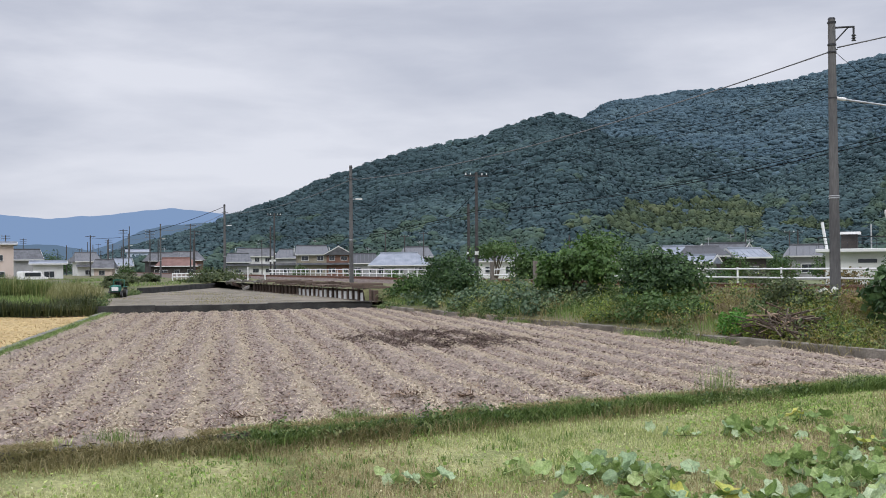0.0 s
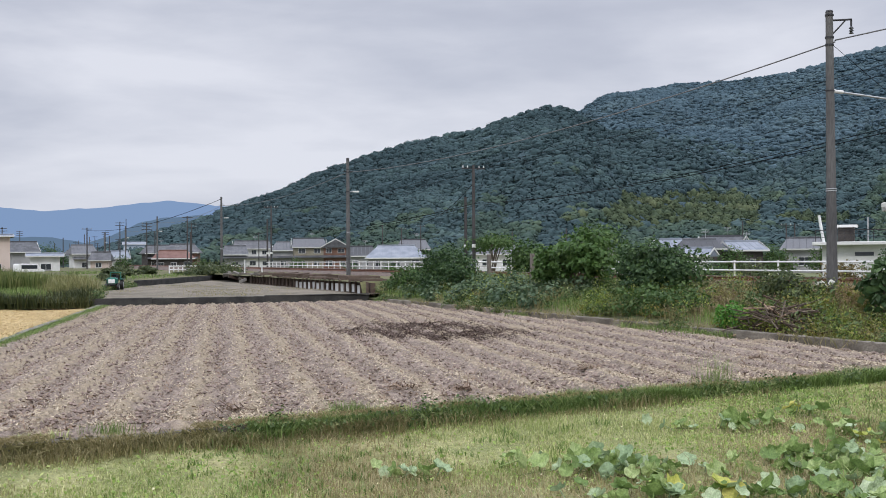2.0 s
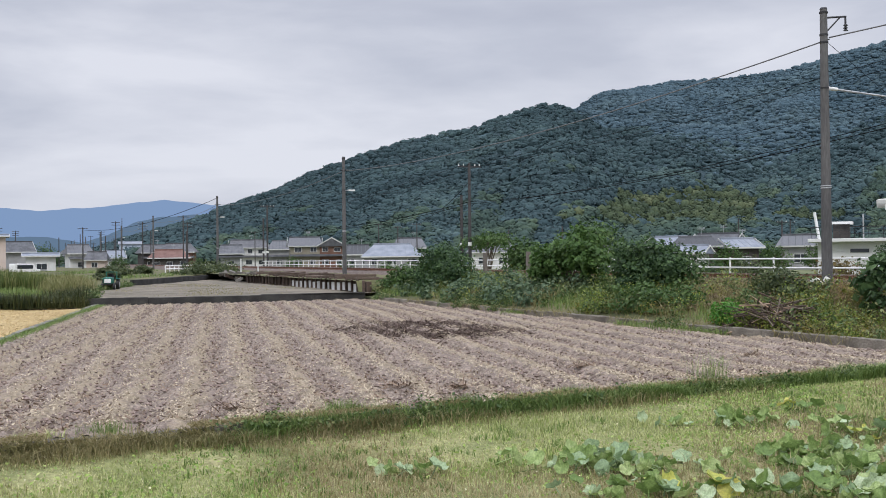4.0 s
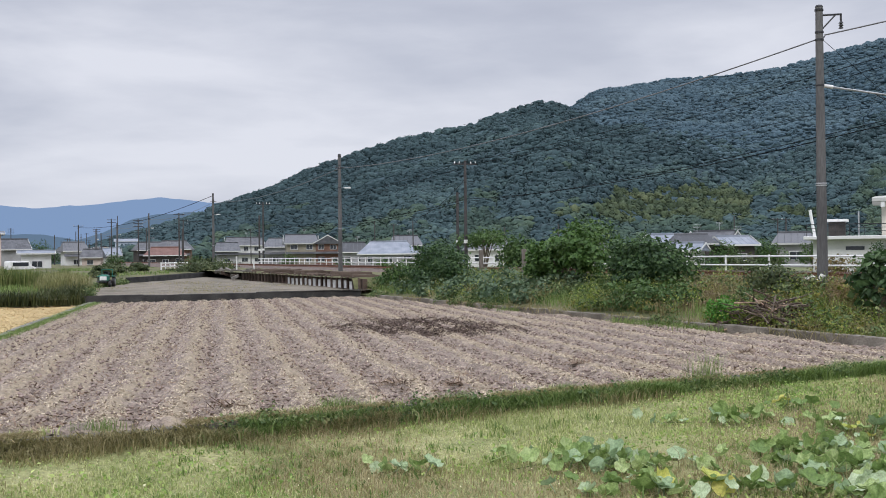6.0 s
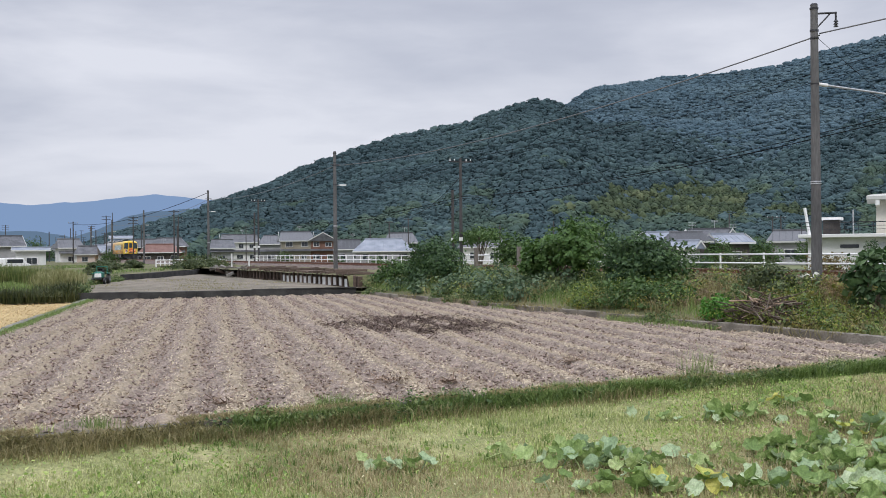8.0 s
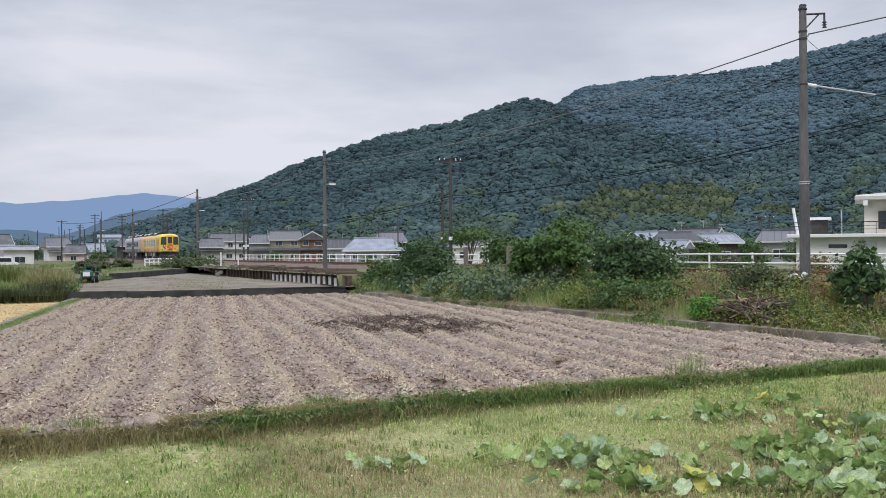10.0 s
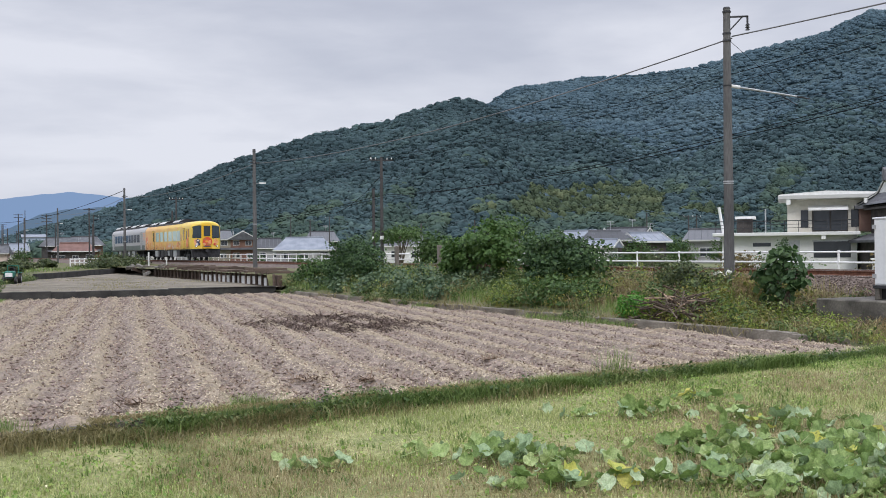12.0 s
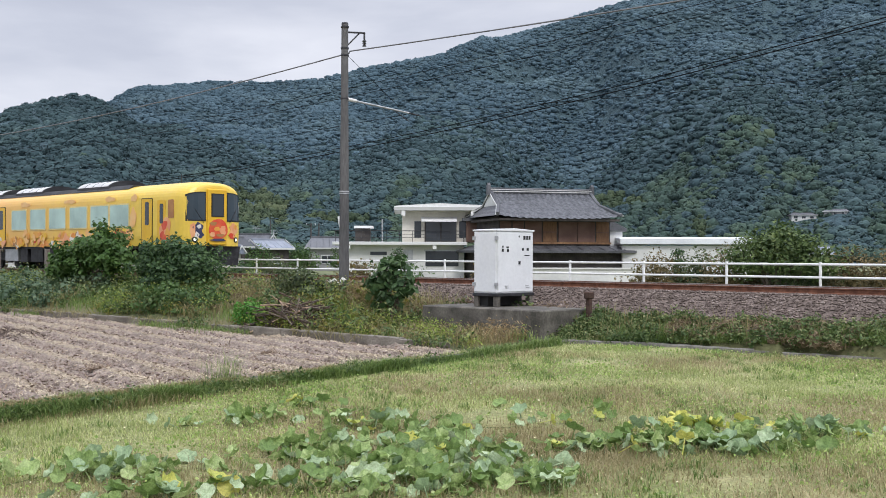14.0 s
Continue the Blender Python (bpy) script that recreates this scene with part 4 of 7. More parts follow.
def blob(x, cy, cz, ry, rz_, seed, t=0.004, wob=0.25, n=22):
    r = random.Random(seed)
    ph = [r.uniform(0, 6.3) for _ in range(3)]
    pts = []
    for k in range(n):
        a = 2 * math.pi * k / n
        q = 1 + wob * (0.5 * math.sin(2 * a + ph[0]) + 0.4 * math.sin(3 * a + ph[1]) + 0.3 * math.sin(5 * a + ph[2]))
        pts.append((cy + ry * q * math.cos(a), cz + rz_ * q * math.sin(a)))
    return prism(pts, "x", x - t, x + t)


def front_disc(y, cx, cz, rx, rz_, seed, wob=0.0, n=26, t=0.006):
    r = random.Random(seed)
    ph = [r.uniform(0, 6.3) for _ in range(2)]
    pts = [(cx + rx * (1 + wob * math.sin(3 * a + ph[0]) + wob * math.sin(5 * a + ph[1])) * math.cos(a), cz + rz_ * (1 + wob * math.sin(4 * a + ph[1])) * math.sin(a)) for a in (2 * math.pi * k / n for k in range(n))]
    return prism(pts, "y", y - t, y + t)


def running_gear(car):
    for yc in (-7.1, 7.1):
        bogie = part("bogie", box(-0.98, -0.86, yc - 1.5, yc + 1.5, 0.42, 0.62), DARKMETAL, car, "black steel bogie", bevel=0.02)
        part("bogie_frame", box(0.86, 0.98, yc - 1.5, yc + 1.5, 0.42, 0.62), DARKMETAL, bogie, bevel=0.02)
        part("bolster", box(-0.95, 0.95, yc - 0.3, yc + 0.3, 0.45, 0.85), DARKMETAL, bogie, bevel=0.03)
        for dy in (-1.05, 1.05):
            for x in (-0.56, 0.56):
                bm = tube((x - 0.06, yc + dy, 0.43), (x + 0.06, yc + dy, 0.43), 0.43, 0.43, 24)
                tube((x - 0.1, yc + dy, 0.43), (x + 0.1, yc + dy, 0.43), 0.2, 0.2, 16, bm)
                part("wheel", bm, DARKMETAL, bogie)
            part("axle_box", box(-1.08, -0.9, yc + dy - 0.16, yc + dy + 0.16, 0.3, 0.6), DARKMETAL, bogie, bevel=0.02)
            part("spring", tube((-1.0, yc + dy * 0.55, 0.6), (-1.0, yc + dy * 0.55, 0.95), 0.12, 0.12, 12), DARKMETAL, bogie)
    r = random.Random(11)
    y = -5.2
    while y < 5.0:
        w = r.uniform(0.7, 1.6)
        part("equipment_box", box(-1.3, 1.3, y, y + w, r.uniform(0.32, 0.5), 1.06), r.choice((DARKMETAL, DARKMETAL, GALV)), car, bevel=0.02)
        y += w + r.uniform(0.12, 0.4)
    part("floor_frame", box(-1.34, 1.34, -9.9, 10.2, 0.98, 1.09), DARKMETAL, car)


def roof_units(car, fronts, length=2.9):
    """Barrel-vaulted cooling units on the roof: dark hoods with pale plates on both shoulders."""
    part("roof_deck", prism([(-1.15, 3.53), (-0.7, 3.69), (0.7, 3.69), (1.15, 3.53), (0.9, 3.72), (-0.9, 3.72)], "y", -5.6, 10.1), ROOF_DARK, car, "sooty dark roof deck")
    arch = [(1.02 * math.cos(radians(a)), 3.64 + 0.40 * math.sin(radians(a))) for a in range(0, 181, 12)]
    for y in fronts:
        hood = part("roof_unit", prism(arch, "y", y, y + length), ROOF_DARK, car, "dark arched roof-mounted cooling unit")
        for s in (-1, 1):
            plate = [(s * 1.03 * math.cos(radians(a)), 3.645 + 0.41 * math.sin(radians(a))) for a in (14, 26, 38, 50, 62)]
            plate += [(s * 0.97 * math.cos(radians(a)), 3.62 + 0.39 * math.sin(radians(a))) for a in (62, 50, 38, 26, 14)]
            part("unit_cover", prism(plate, "y", y + 0.12, y + length - 0.05), ROOF_LIGHT, hood, "pale metal plate")
        for k in range(1, 4):
            part("hood_rib", prism([(1.04 * math.cos(radians(a)), 3.645 + 0.418 * math.sin(radians(a))) for a in range(12, 169, 12)] + [(0.9 * math.cos(radians(a)), 3.6 + 0.39 * math.sin(radians(a))) for a in range(168, 11, -12)], "y", y + length * k / 4, y + length * k / 4 + 0.03), ROOF_DARK, hood)


def lead_car():
    car = empty("train_car", 0, 0, 0, label="bright yellow railcar with colourful printed sides leading the train", category="train", group="cars of the train")
    part("body", shell(NOSE + [(10.35, 1, 1), (10.4, 0.97, 0.99)]), YELLOW, car, "yellow and orange printed body shell", smooth=False)
    for i, y0 in enumerate((3.70, 5.40, 7.30, 9.30, 11.25, 13.25)):
        y = -10.42 + y0 + 0.55
        for x in (-1.455, 1.455):
            fr = part("window", side_panel(None, x, y - 0.05, y + 1.62, 1.86, 2.90, 0.09, 0.008), ALU, car)
            part("window_pane", side_panel(None, x, y + 0.02, y + 1.55, 1.92, 2.84, 0.07, 0.014), TRAIN_GLASS, fr)
    for y, w in ((-8.0, 0.78), (5.7, 0.86)):
        d = part("side_door", side_panel(None, -1.452, y - 0.04, y + w + 0.04, 1.12, 3.06, 0.05, 0.006), BLACK, car)
        part("door_leaf", side_panel(None, -1.456, y, y + w, 1.15, 3.03, 0.04, 0.01), YELLOW_DOOR, d)
        part("door_window", side_panel(None, -1.462, y + 0.22, y + w - 0.26, 1.95, 2.9, 0.06, 0.01), CAB_GLASS, d)
    d = part("cab_door", side_panel(None, -1.452, -9.0, -8.4, 1.12, 2.95, 0.05, 0.006), YELLOW_DOOR, car)
    part("cab_door_window", side_panel(None, -1.46, -8.85, -8.6, 2.0, 2.8, 0.05, 0.008), CAB_GLASS, d)
    part("cab_side_window", side_panel(None, -1.436, -9.62, -9.2, 2.2, 2.95, 0.06, 0.014), BROWN, car, "dark brown-tinted cab side window")
    # the front
    for s in (-1, 1):
        w = part("windscreen", nose_pane(s * 0.50, s * 1.28, 2.08, 3.26, 0.12, 0.014, 0.05), BLACK, car, "black-framed wrap-round cab window")
        part("windscreen_glass", nose_pane(s * 0.54, s * 1.25, 2.13, 3.21, 0.12, 0.022, 0.02), SCREEN, w, "blue-grey windscreen glass")
        part("wiper", on_nose(tube((s * 0.62, -10.50, 2.02), (s * 0.98, -10.50, 2.55), 0.014, 0.01, 6)), BLACK, w)
        lamp = part("headlamp", on_nose(tube((s * 0.98, -10.42, 1.34), (s * 0.98, -10.49, 1.34), 0.11, 0.11, 16)), BLACK, car, "lit round headlamp")
        part("lens", on_nose(tube((s * 0.98, -10.47, 1.34), (s * 0.98, -10.502, 1.34), 0.06, 0.06, 16)), LAMP, lamp)
    g = part("gangway_door", prism([(-0.46, 1.12), (0.46, 1.12), (0.46, 3.38), (-0.46, 3.38)], "y", -10.56, -10.38), YELLOW_DOOR, car, bevel=0.03)
    part("gangway_frame", prism([(-0.30, 2.26), (0.30, 2.26), (0.30, 3.2), (-0.30, 3.2)], "y", -10.575, -10.55), BLACK, g)
    part("gangway_glass", prism([(-0.26, 2.3), (0.26, 2.3), (0.26, 3.16), (-0.26, 3.16)], "y", -10.582, -10.572), CAB_GLASS, g)
    part("round_print", front_disc(-10.575, 0.02, 1.76, 0.45, 0.42, 3, 0.03), RED, g, "large red printed patch on the door")
    for k, (cx, cz, rx, rz_, m) in enumerate(((-0.22, 1.98, 0.16, 0.08, BROWN), (0.24, 1.72, 0.14, 0.20, PINK), (-0.05, 1.78, 0.13, 0.09, ORANGE), (-0.26, 1.55, 0.12, 0.10, PINK), (0.10, 1.52, 0.20, 0.06, BROWN), (0.02, 1.33, 0.36, 0.06, NAVY))):
        part("round_print", front_disc(-10.586 - 0.002 * k, cx, cz, rx, rz_, int(100 * (cx + cz)), 0.12, t=0.004), m, g)
    for k, (cx, cz, rx, rz_, m) in enumerate(((-0.82, 1.78, 0.20, 0.24, NAVY), (-0.74, 1.52, 0.15, 0.12, NAVY), (-0.90, 1.50, 0.10, 0.14, PALE), (-0.80, 1.86, 0.09, 0.08, PALE), (-1.06, 1.70, 0.10, 0.30, PINK), (0.84, 1.74, 0.22, 0.26, PINK), (0.76, 1.50, 0.16, 0.12, RED), (0.95, 1.86, 0.09, 0.10, ORANGE))):
        part("front_print", on_nose(front_disc(-10.466 - 0.002 * k, cx, cz, rx, rz_, int(90 * (cx + cz)), 0.16, t=0.006)), m, car, "printed patch")
    # printed patches along the side
    r = random.Random(5)
    for k, (cy, cz, a, b, mat) in enumerate(((-9.0, 1.72, 0.40, 0.50, PINK), (-8.95, 1.92, 0.2, 0.2, RED), (-9.2, 1.5, 0.18, 0.3, ORANGE), (-8.85, 1.45, 0.22, 0.22, RED), (-9.0, 1.24, 0.35, 0.10, BROWN), (9.3, 1.85, 0.6, 0.75, PINK), (9.5, 2.1, 0.35, 0.4, RED), (9.2, 1.5, 0.45, 0.34, RED), (8.2, 1.7, 0.4, 0.3, SALMON), (9.75, 1.3, 0.3, 0.18, BROWN), (8.6, 2.3, 0.4, 0.5, SALMON), (7.6, 1.5, 0.4, 0.38, ORANGE), (-6.6, 3.1, 0.26, 0.14, SALMON), (-4.6, 3.12, 0.4, 0.12, SALMON), (-6.5, 2.25, 0.26, 0.42, SALMON), (-6.2, 1.6, 0.3, 0.3, SALMON), (-1.0, 3.12, 0.5, 0.1, SALMON), (3.5, 3.12, 0.5, 0.12, SALMON))):
        part("side_print", blob((-1.4602 if cy < -8.5 else -1.4442) - 0.0009 * k, cy, cz, a, b, r.randint(0, 999), t=0.002), mat, car)
    for i in range(120):
        y = -6.3 + 16.4 * r.random()
        k = r.uniform(0.06, 0.21)
        part("side_print", blob(-1.4625 - 0.0002 * i, y, 1.20 + (0.46 + 0.03 * max(0, y)) * r.random() ** 1.4, k * r.uniform(0.7, 1.6), k, i, t=0.002, wob=0.6), r.choice((ORANGE, BROWN, SALMON, ORANGE, PALE, PINK, SALMON, YELLOW_DOOR, RED, SALMON)), car)
    part("skirt", prism([(-1.25, 0.30), (1.25, 0.30), (1.36, 1.08), (-1.36, 1.08)], "y", -10.2, -9.7), DARKMETAL, car, "dark steel snow-plough skirt")
    part("coupler", box(-0.16, 0.16, -10.75, -10.0, 0.72, 1.0), DARKMETAL, car, bevel=0.04)
    part("step_plate", box(-1.3, -0.5, -10.5, -10.4, 1.0, 1.1), DARKMETAL, car)
    roof_units(car, (-3.7, 2.6, 7.0))
    part("aerial", tube((0.2, -7.6, 3.7), (0.2, -7.6, 4.15), 0.03, 0.02, 8), DARKMETAL, car)
    part("gangway_bellows", box(-0.5, 0.5, 10.4, 10.75, 1.1, 3.3), BLACK, car)
    running_gear(car)
    return car


def rear_car():
    car = empty("train_car", 0, 0, 0, label="silver-white railcar with a dark green lower band trailing behind", category="train", group="cars of the train")
    part("body", shell([(-10.4, 0.97, 0.99), (-10.35, 1, 1), (9.9, 1, 1), (10.3, 0.95, 0.98)]), SILVER, car, "silver-white body shell")
    for x in (-1.447, 1.447):
        part("lower_band", prism([(-10.3, 1.09), (10.2, 1.09), (10.2, 1.62), (-10.3, 1.62)], "x", x - 0.006, x + 0.006), GREEN_BAND, car, "dark green painted band")
    for i in range(9):
        y = -7.6 + i * 1.72
        for x in (-1.452, 1.452):
            fr = part("window", side_panel(None, x, y, y + 1.5, 1.92, 2.88, 0.08, 0.008), GALV, car)
            part("window_pane", side_panel(None, x, y + 0.06, y + 1.44, 1.97, 2.83, 0.06, 0.014), CAB_GLASS, fr)
    for y in (-8.9, 8.3):
        d = part("side_door", side_panel(None, -1.455, y, y + 0.8, 1.12, 3.03, 0.04, 0.008), BLACK, car)
        part("door_leaf", side_panel(None, -1.46, y + 0.05, y + 0.75, 1.15, 3.0, 0.04, 0.008), SILVER, d)
    for i in range(5):
        part("stripe", box(-1.452, -1.436, -10.3, -9.75 + 0.08 * i, 2.15 + 0.18 * i, 2.24 + 0.18 * i), PINK, car)
    roof_units(car, (-8.0, -3.0, 2.6, 7.0))
    running_gear(car)
    return car


ALU = surf("window_surround", (0.66, 0.52, 0.20), (0.7, 0.58, 0.28), 3.0, 0.4, 0, 9.0)
LEAD, REAR = lead_car(), rear_car()


# ---- plants ----
def leaf_cloud(blobs, n, size, spread=0.5, flat=0.35, droop=0.2):
    """Kite-shaped folded leaves filling the outer part of uneven blobs (x, y, z, rx, ry, rz). Returns arrays."""
    B = np.array(blobs, dtype=float)
    vol = (B[:, 3] * B[:, 4] * B[:, 5]) ** 0.67
    k = rng.choice(len(B), n, p=vol / vol.sum())
    d = rng.normal(0, 1, (n, 3)); d /= np.linalg.norm(d, axis=1)[:, None]
    lump = 1 + 0.28 * np.sin(d[:, 0] * 5 + k * 1.7) * np.sin(d[:, 1] * 4.3 + k) + 0.2 * np.sin(d[:, 2] * 6 + d[:, 0] * 3 + k * 2.1)
    rad = rng.uniform(0, 1, n) ** spread * lump
    C = B[k, :3] + d * rad[:, None] * B[k, 3:]
    nrm = d * 0.7 + np.array([0, 0, 0.5]) + rng.normal(0, 0.5, (n, 3)); nrm /= np.linalg.norm(nrm, axis=1)[:, None]
    t = np.cross(nrm, rng.normal(0, 1, (n, 3))); t /= np.linalg.norm(t, axis=1)[:, None]
    t[:, 2] -= droop
    b = np.cross(nrm, t)
    s = (size * rng.uniform(0.55, 1.4, n))[:, None]
    P = np.stack([C - t * s * 0.5, C + b * s * flat + nrm * s * 0.10, C + t * s * 0.5, C - b * s * flat + nrm * s * 0.10], 1)
    F = np.stack([np.arange(n) * 4, np.arange(n) * 4 + 1, np.arange(n) * 4 + 2, np.arange(n) * 4 + 3], 1)
    F = np.concatenate([F[:, [0, 1, 2]], F[:, [0, 2, 3]]])
    return P.reshape(-1, 3), F


def blade_arrays(X, Y, Z, h, w, lean=0.5):
    n = len(X)
    th = rng.uniform(0, 2 * np.pi, n)
    hh = h * rng.uniform(0.5, 1.3, n)
    ww = w * rng.uniform(0.6, 1.4, n)
    la = rng.uniform(0.1, 1.0, n) * lean * hh
    side = np.stack([-np.sin(th), np.cos(th), np.zeros(n)], 1) * ww[:, None] / 2
    out = np.stack([np.cos(th), np.sin(th), np.zeros(n)], 1)
    c = np.stack([X, Y, Z], 1)
    up = np.array([0, 0, 1.0])
    mid = c + out * (la * 0.3)[:, None] + up * (hh * 0.6)[:, None]
    tip = c + out * la[:, None] + up * (hh * (1 - 0.12 * lean))[:, None]
    V = np.stack([c - side, c + side, mid + side * 0.8, mid - side * 0.8, tip], 1).reshape(-1, 3)
    i = np.arange(n) * 5
    F = np.concatenate([np.stack([i, i + 1, i + 2], 1), np.stack([i, i + 2, i + 3], 1), np.stack([i + 3, i + 2, i + 4], 1)])
    return V, F


def blades(name, X, Y, Z, h, w, mat, label, cat="grass", lean=0.5):
    V, F = blade_arrays(X, Y, Z, h, w, lean)
    return tagged(raw(name, V, F, mat), label, cat, kind="stuff")


def stems(bm, x, y, z0, blobs, r, n=5, seed=0):
    rr = random.Random(seed)
    for _ in range(n):
        b = rr.choice(blobs)
        a = Vector((x + rr.uniform(-0.25, 0.25), y + rr.uniform(-0.25, 0.25), z0))
        e = Vector((b[0] + rr.uniform(-0.4, 0.4) * b[3], b[1] + rr.uniform(-0.4, 0.4) * b[4], b[2] + 0.3 * b[5]))
        m = a.lerp(e, 0.5) + Vector((rr.uniform(-0.1, 0.1), rr.uniform(-0.1, 0.1), 0.1))
        tube(a, m, r, r * 0.75, 7, bm); tube(m, e, r * 0.75, r * 0.3, 7, bm)
    return bm


def shrub(name, x, y, z0, blobs, n, size, mat, label, cat="shrub", group="", r=0.03, flat=0.35, ns=7):
    """A shrub: several stems and a crown of separate leaves. Blobs are relative to its foot."""
    ob = empty(name, x, y, z0, label=label, category=cat, group=group)
    for i in range(ns):
        part("stem", stems(bmesh.new(), 0, 0, -0.15, blobs, r, 1, int(x * 7 + y) + 31 * i), BARK, ob)
    V, F = leaf_cloud(blobs, n, size, 0.45, flat)
    raw("crown", V, F, mat, ob, "loose leafy crown")
    return ob


def in_view_lawn(n):
    X = rng.uniform(-3.5, 23, n)
    Y = rng.uniform(3, 16.5, n)
    ok = (Y < wall_y(X) - 0.1) & (X > -3.5) & (X < kerb_x(Y) - 0.12)
    ok &= (Y > 11.6 - 0.47 * X) | (Y > 14.5 - 1.03 * X)
    return X[ok], Y[ok]


def lawn_plants():
    X, Y = in_view_lawn(365000)
    dry = fbm(X * 0.8, Y * 0.8, 71, 3) + 1.6 * np.exp(-((X - 10.0) / 4.6) ** 2 - ((Y - 8.6) / 2.8) ** 2) + 2.0 * np.exp(-((X - 10.8) / 1.1) ** 2 - ((Y - 4.5) / 1.0) ** 2) - 0.25
    pick = dry + rng.normal(0, 0.55, len(X)) > 0.5
    blades("lawn_grass", X[~pick], Y[~pick], lawn_z(X[~pick], Y[~pick]) - 0.015, 0.045 + 0.045 * np.clip(0.5 + 0.5 * fbm(X[~pick] * 2.3, Y[~pick] * 2.3, 73, 3), 0, 1), 0.011, BLADE, "short mown green grass", lean=1.3)
    blades("dry_grass", X[pick], Y[pick], lawn_z(X[pick], Y[pick]) - 0.02, 0.13, 0.009, DRYGRASS, "dry straw-coloured grass among the vines", lean=1.5)
    X, Y = in_view_lawn(15000)
    k = fbm(X * 1.1, Y * 1.1, 77) > 0.1
    V, F = leaf_cloud([(0, 0, 0, 0.01, 0.01, 0.01)], int(k.sum()), 0.05)
    V = V + np.repeat(np.stack([X[k], Y[k], lawn_z(X[k], Y[k]) + 0.05], 1), 4, 0)
    tagged(raw("lawn_weeds", V, F, CLOVER), "small broad-leaved weeds in the grass", "weeds", kind="stuff")
    X, Y = in_view_lawn(2600)
    k = fbm(X * 0.8, Y * 0.8, 76, 3) > 0.0
    X, Y = np.repeat(X[k], 16) + rng.normal(0, 0.05, 16 * k.sum()), np.repeat(Y[k], 16) + rng.normal(0, 0.05, 16 * k.sum())
    blades("coarse_grass", X, Y, lawn_z(X, Y) - 0.01, 0.12, 0.012, WALLGRASS, "darker tussocks of coarse grass", lean=1.2)
    X, Y = in_view_lawn(900)
    V, F = leaf_cloud([(0, 0, 0, 0.01, 0.01, 0.01)], len(X), 0.022, flat=0.5)
    V = V + np.repeat(np.stack([X, Y, lawn_z(X, Y) + rng.uniform(0.06, 0.1, len(X))], 1), 4, 0)
    tagged(raw("tiny_flowers", V, F, PETAL_YELLOW), "tiny pale yellow flowers dotted over the grass", "flowers", kind="stuff")
    # taller dry stalks standing among the vines
    X, Y = in_view_lawn(26000)
    k = np.exp(-((X - 10.0) / 5.0) ** 2 - ((Y - 8.6) / 2.8) ** 2) + 0.35 * fbm(X * 1.1, Y * 1.1, 79, 3) + rng.normal(0, 0.15, len(X)) > 0.62
    blades("dry_stalks", X[k], Y[k], lawn_z(X[k], Y[k]) - 0.02, 0.27, 0.007, DRYGRASS, "tall pale dry grass stalks among the vines", lean=1.1)
    # clover and creeping weeds between the blades
    X, Y = in_view_lawn(90000)
    k = fbm(X * 0.9, Y * 0.9, 78, 3) + 0.7 * np.clip((wall_y(X) - Y - 0.2) / -2.0 + 1, 0, 1) + rng.normal(0, 0.3, len(X)) > 0.45
    V, F = leaf_cloud([(0, 0, 0, 0.01, 0.01, 0.01)], int(k.sum()), 0.034, flat=0.45)
    V = V + np.repeat(np.stack([X[k], Y[k], lawn_z(X[k], Y[k]) + rng.uniform(0.02, 0.07, k.sum())], 1), 4, 0)
    tagged(raw("lawn_clover", V, F, CLOVER), "bright green clover in the mown grass", "clover", kind="stuff")
    # shaggy growth that hides the wall's face
    n = 75000
    X = rng.uniform(2.9, 21.2, n)
    X = X[rng.uniform(0, 1, n) < np.clip(0.75 + 0.5 * fbm(X * 1.3, X * 0, 86, 3), 0.25, 1) * np.where(X > 15, 0.3, 1)]
    Y = wall_y(X) - 0.09 - np.abs(rng.normal(0, 0.06, len(X)))
    V, F = leaf_cloud([(0, 0, 0, 0.01, 0.01, 0.01)], len(X), 0.12, flat=0.045, droop=0.9)
    V = V + np.repeat(np.stack([X, Y, 0.20 + 0.25 * rng.uniform(0, 1, len(X)) ** 1.2], 1), 4, 0)
    tagged(raw("wall_hanging_grass", V, F, HANGGRASS), "shaggy green grass hanging down the low wall", "grass", kind="stuff")
    n = 30000
    X = np.concatenate([rng.uniform(-6, 2.5, n), rng.uniform(3.8, 5.2, 4000)])
    Y = wall_y(X) - 0.05 - np.abs(rng.normal(0, 0.17, len(X)))
    V, F = leaf_cloud([(0, 0, 0, 0.01, 0.01, 0.01)], len(X), 0.13, flat=0.028, droop=0.5)
    k = fbm(X * 1.2, X * 0, 89, 3) + rng.normal(0, 0.2, len(X)) > -0.15
    X, Y = X[k], Y[k]
    V, F = V[:4 * len(X)], np.concatenate([q[:len(X)] for q in np.split(F, 2)])
    V = V + np.repeat(np.stack([X, Y, 0.06 + rng.uniform(0, 1, len(X)) * np.clip(0.46 - 0.9 * (wall_y(X) - Y - 0.1), 0.12, 0.40)], 1), 4, 0)
    tagged(raw("wall_straw", V, F, DRYGRASS2), "matted dry brown grass heaped against the low wall", "grass", kind="stuff")
    n = 16000
    X = rng.uniform(-6, 16, n)
    X = X[fbm(X * 1.4, X * 0, 87, 3) > -0.25]
    Y = wall_y(X) + rng.normal(0.06, 0.09, len(X))
    V, F = leaf_cloud([(0, 0, 0, 0.01, 0.01, 0.01)], len(X), 0.09, flat=0.04, droop=0.1)
    V = V + np.repeat(np.stack([X, Y, 0.46 + rng.uniform(0, 0.05, len(X))], 1), 4, 0)
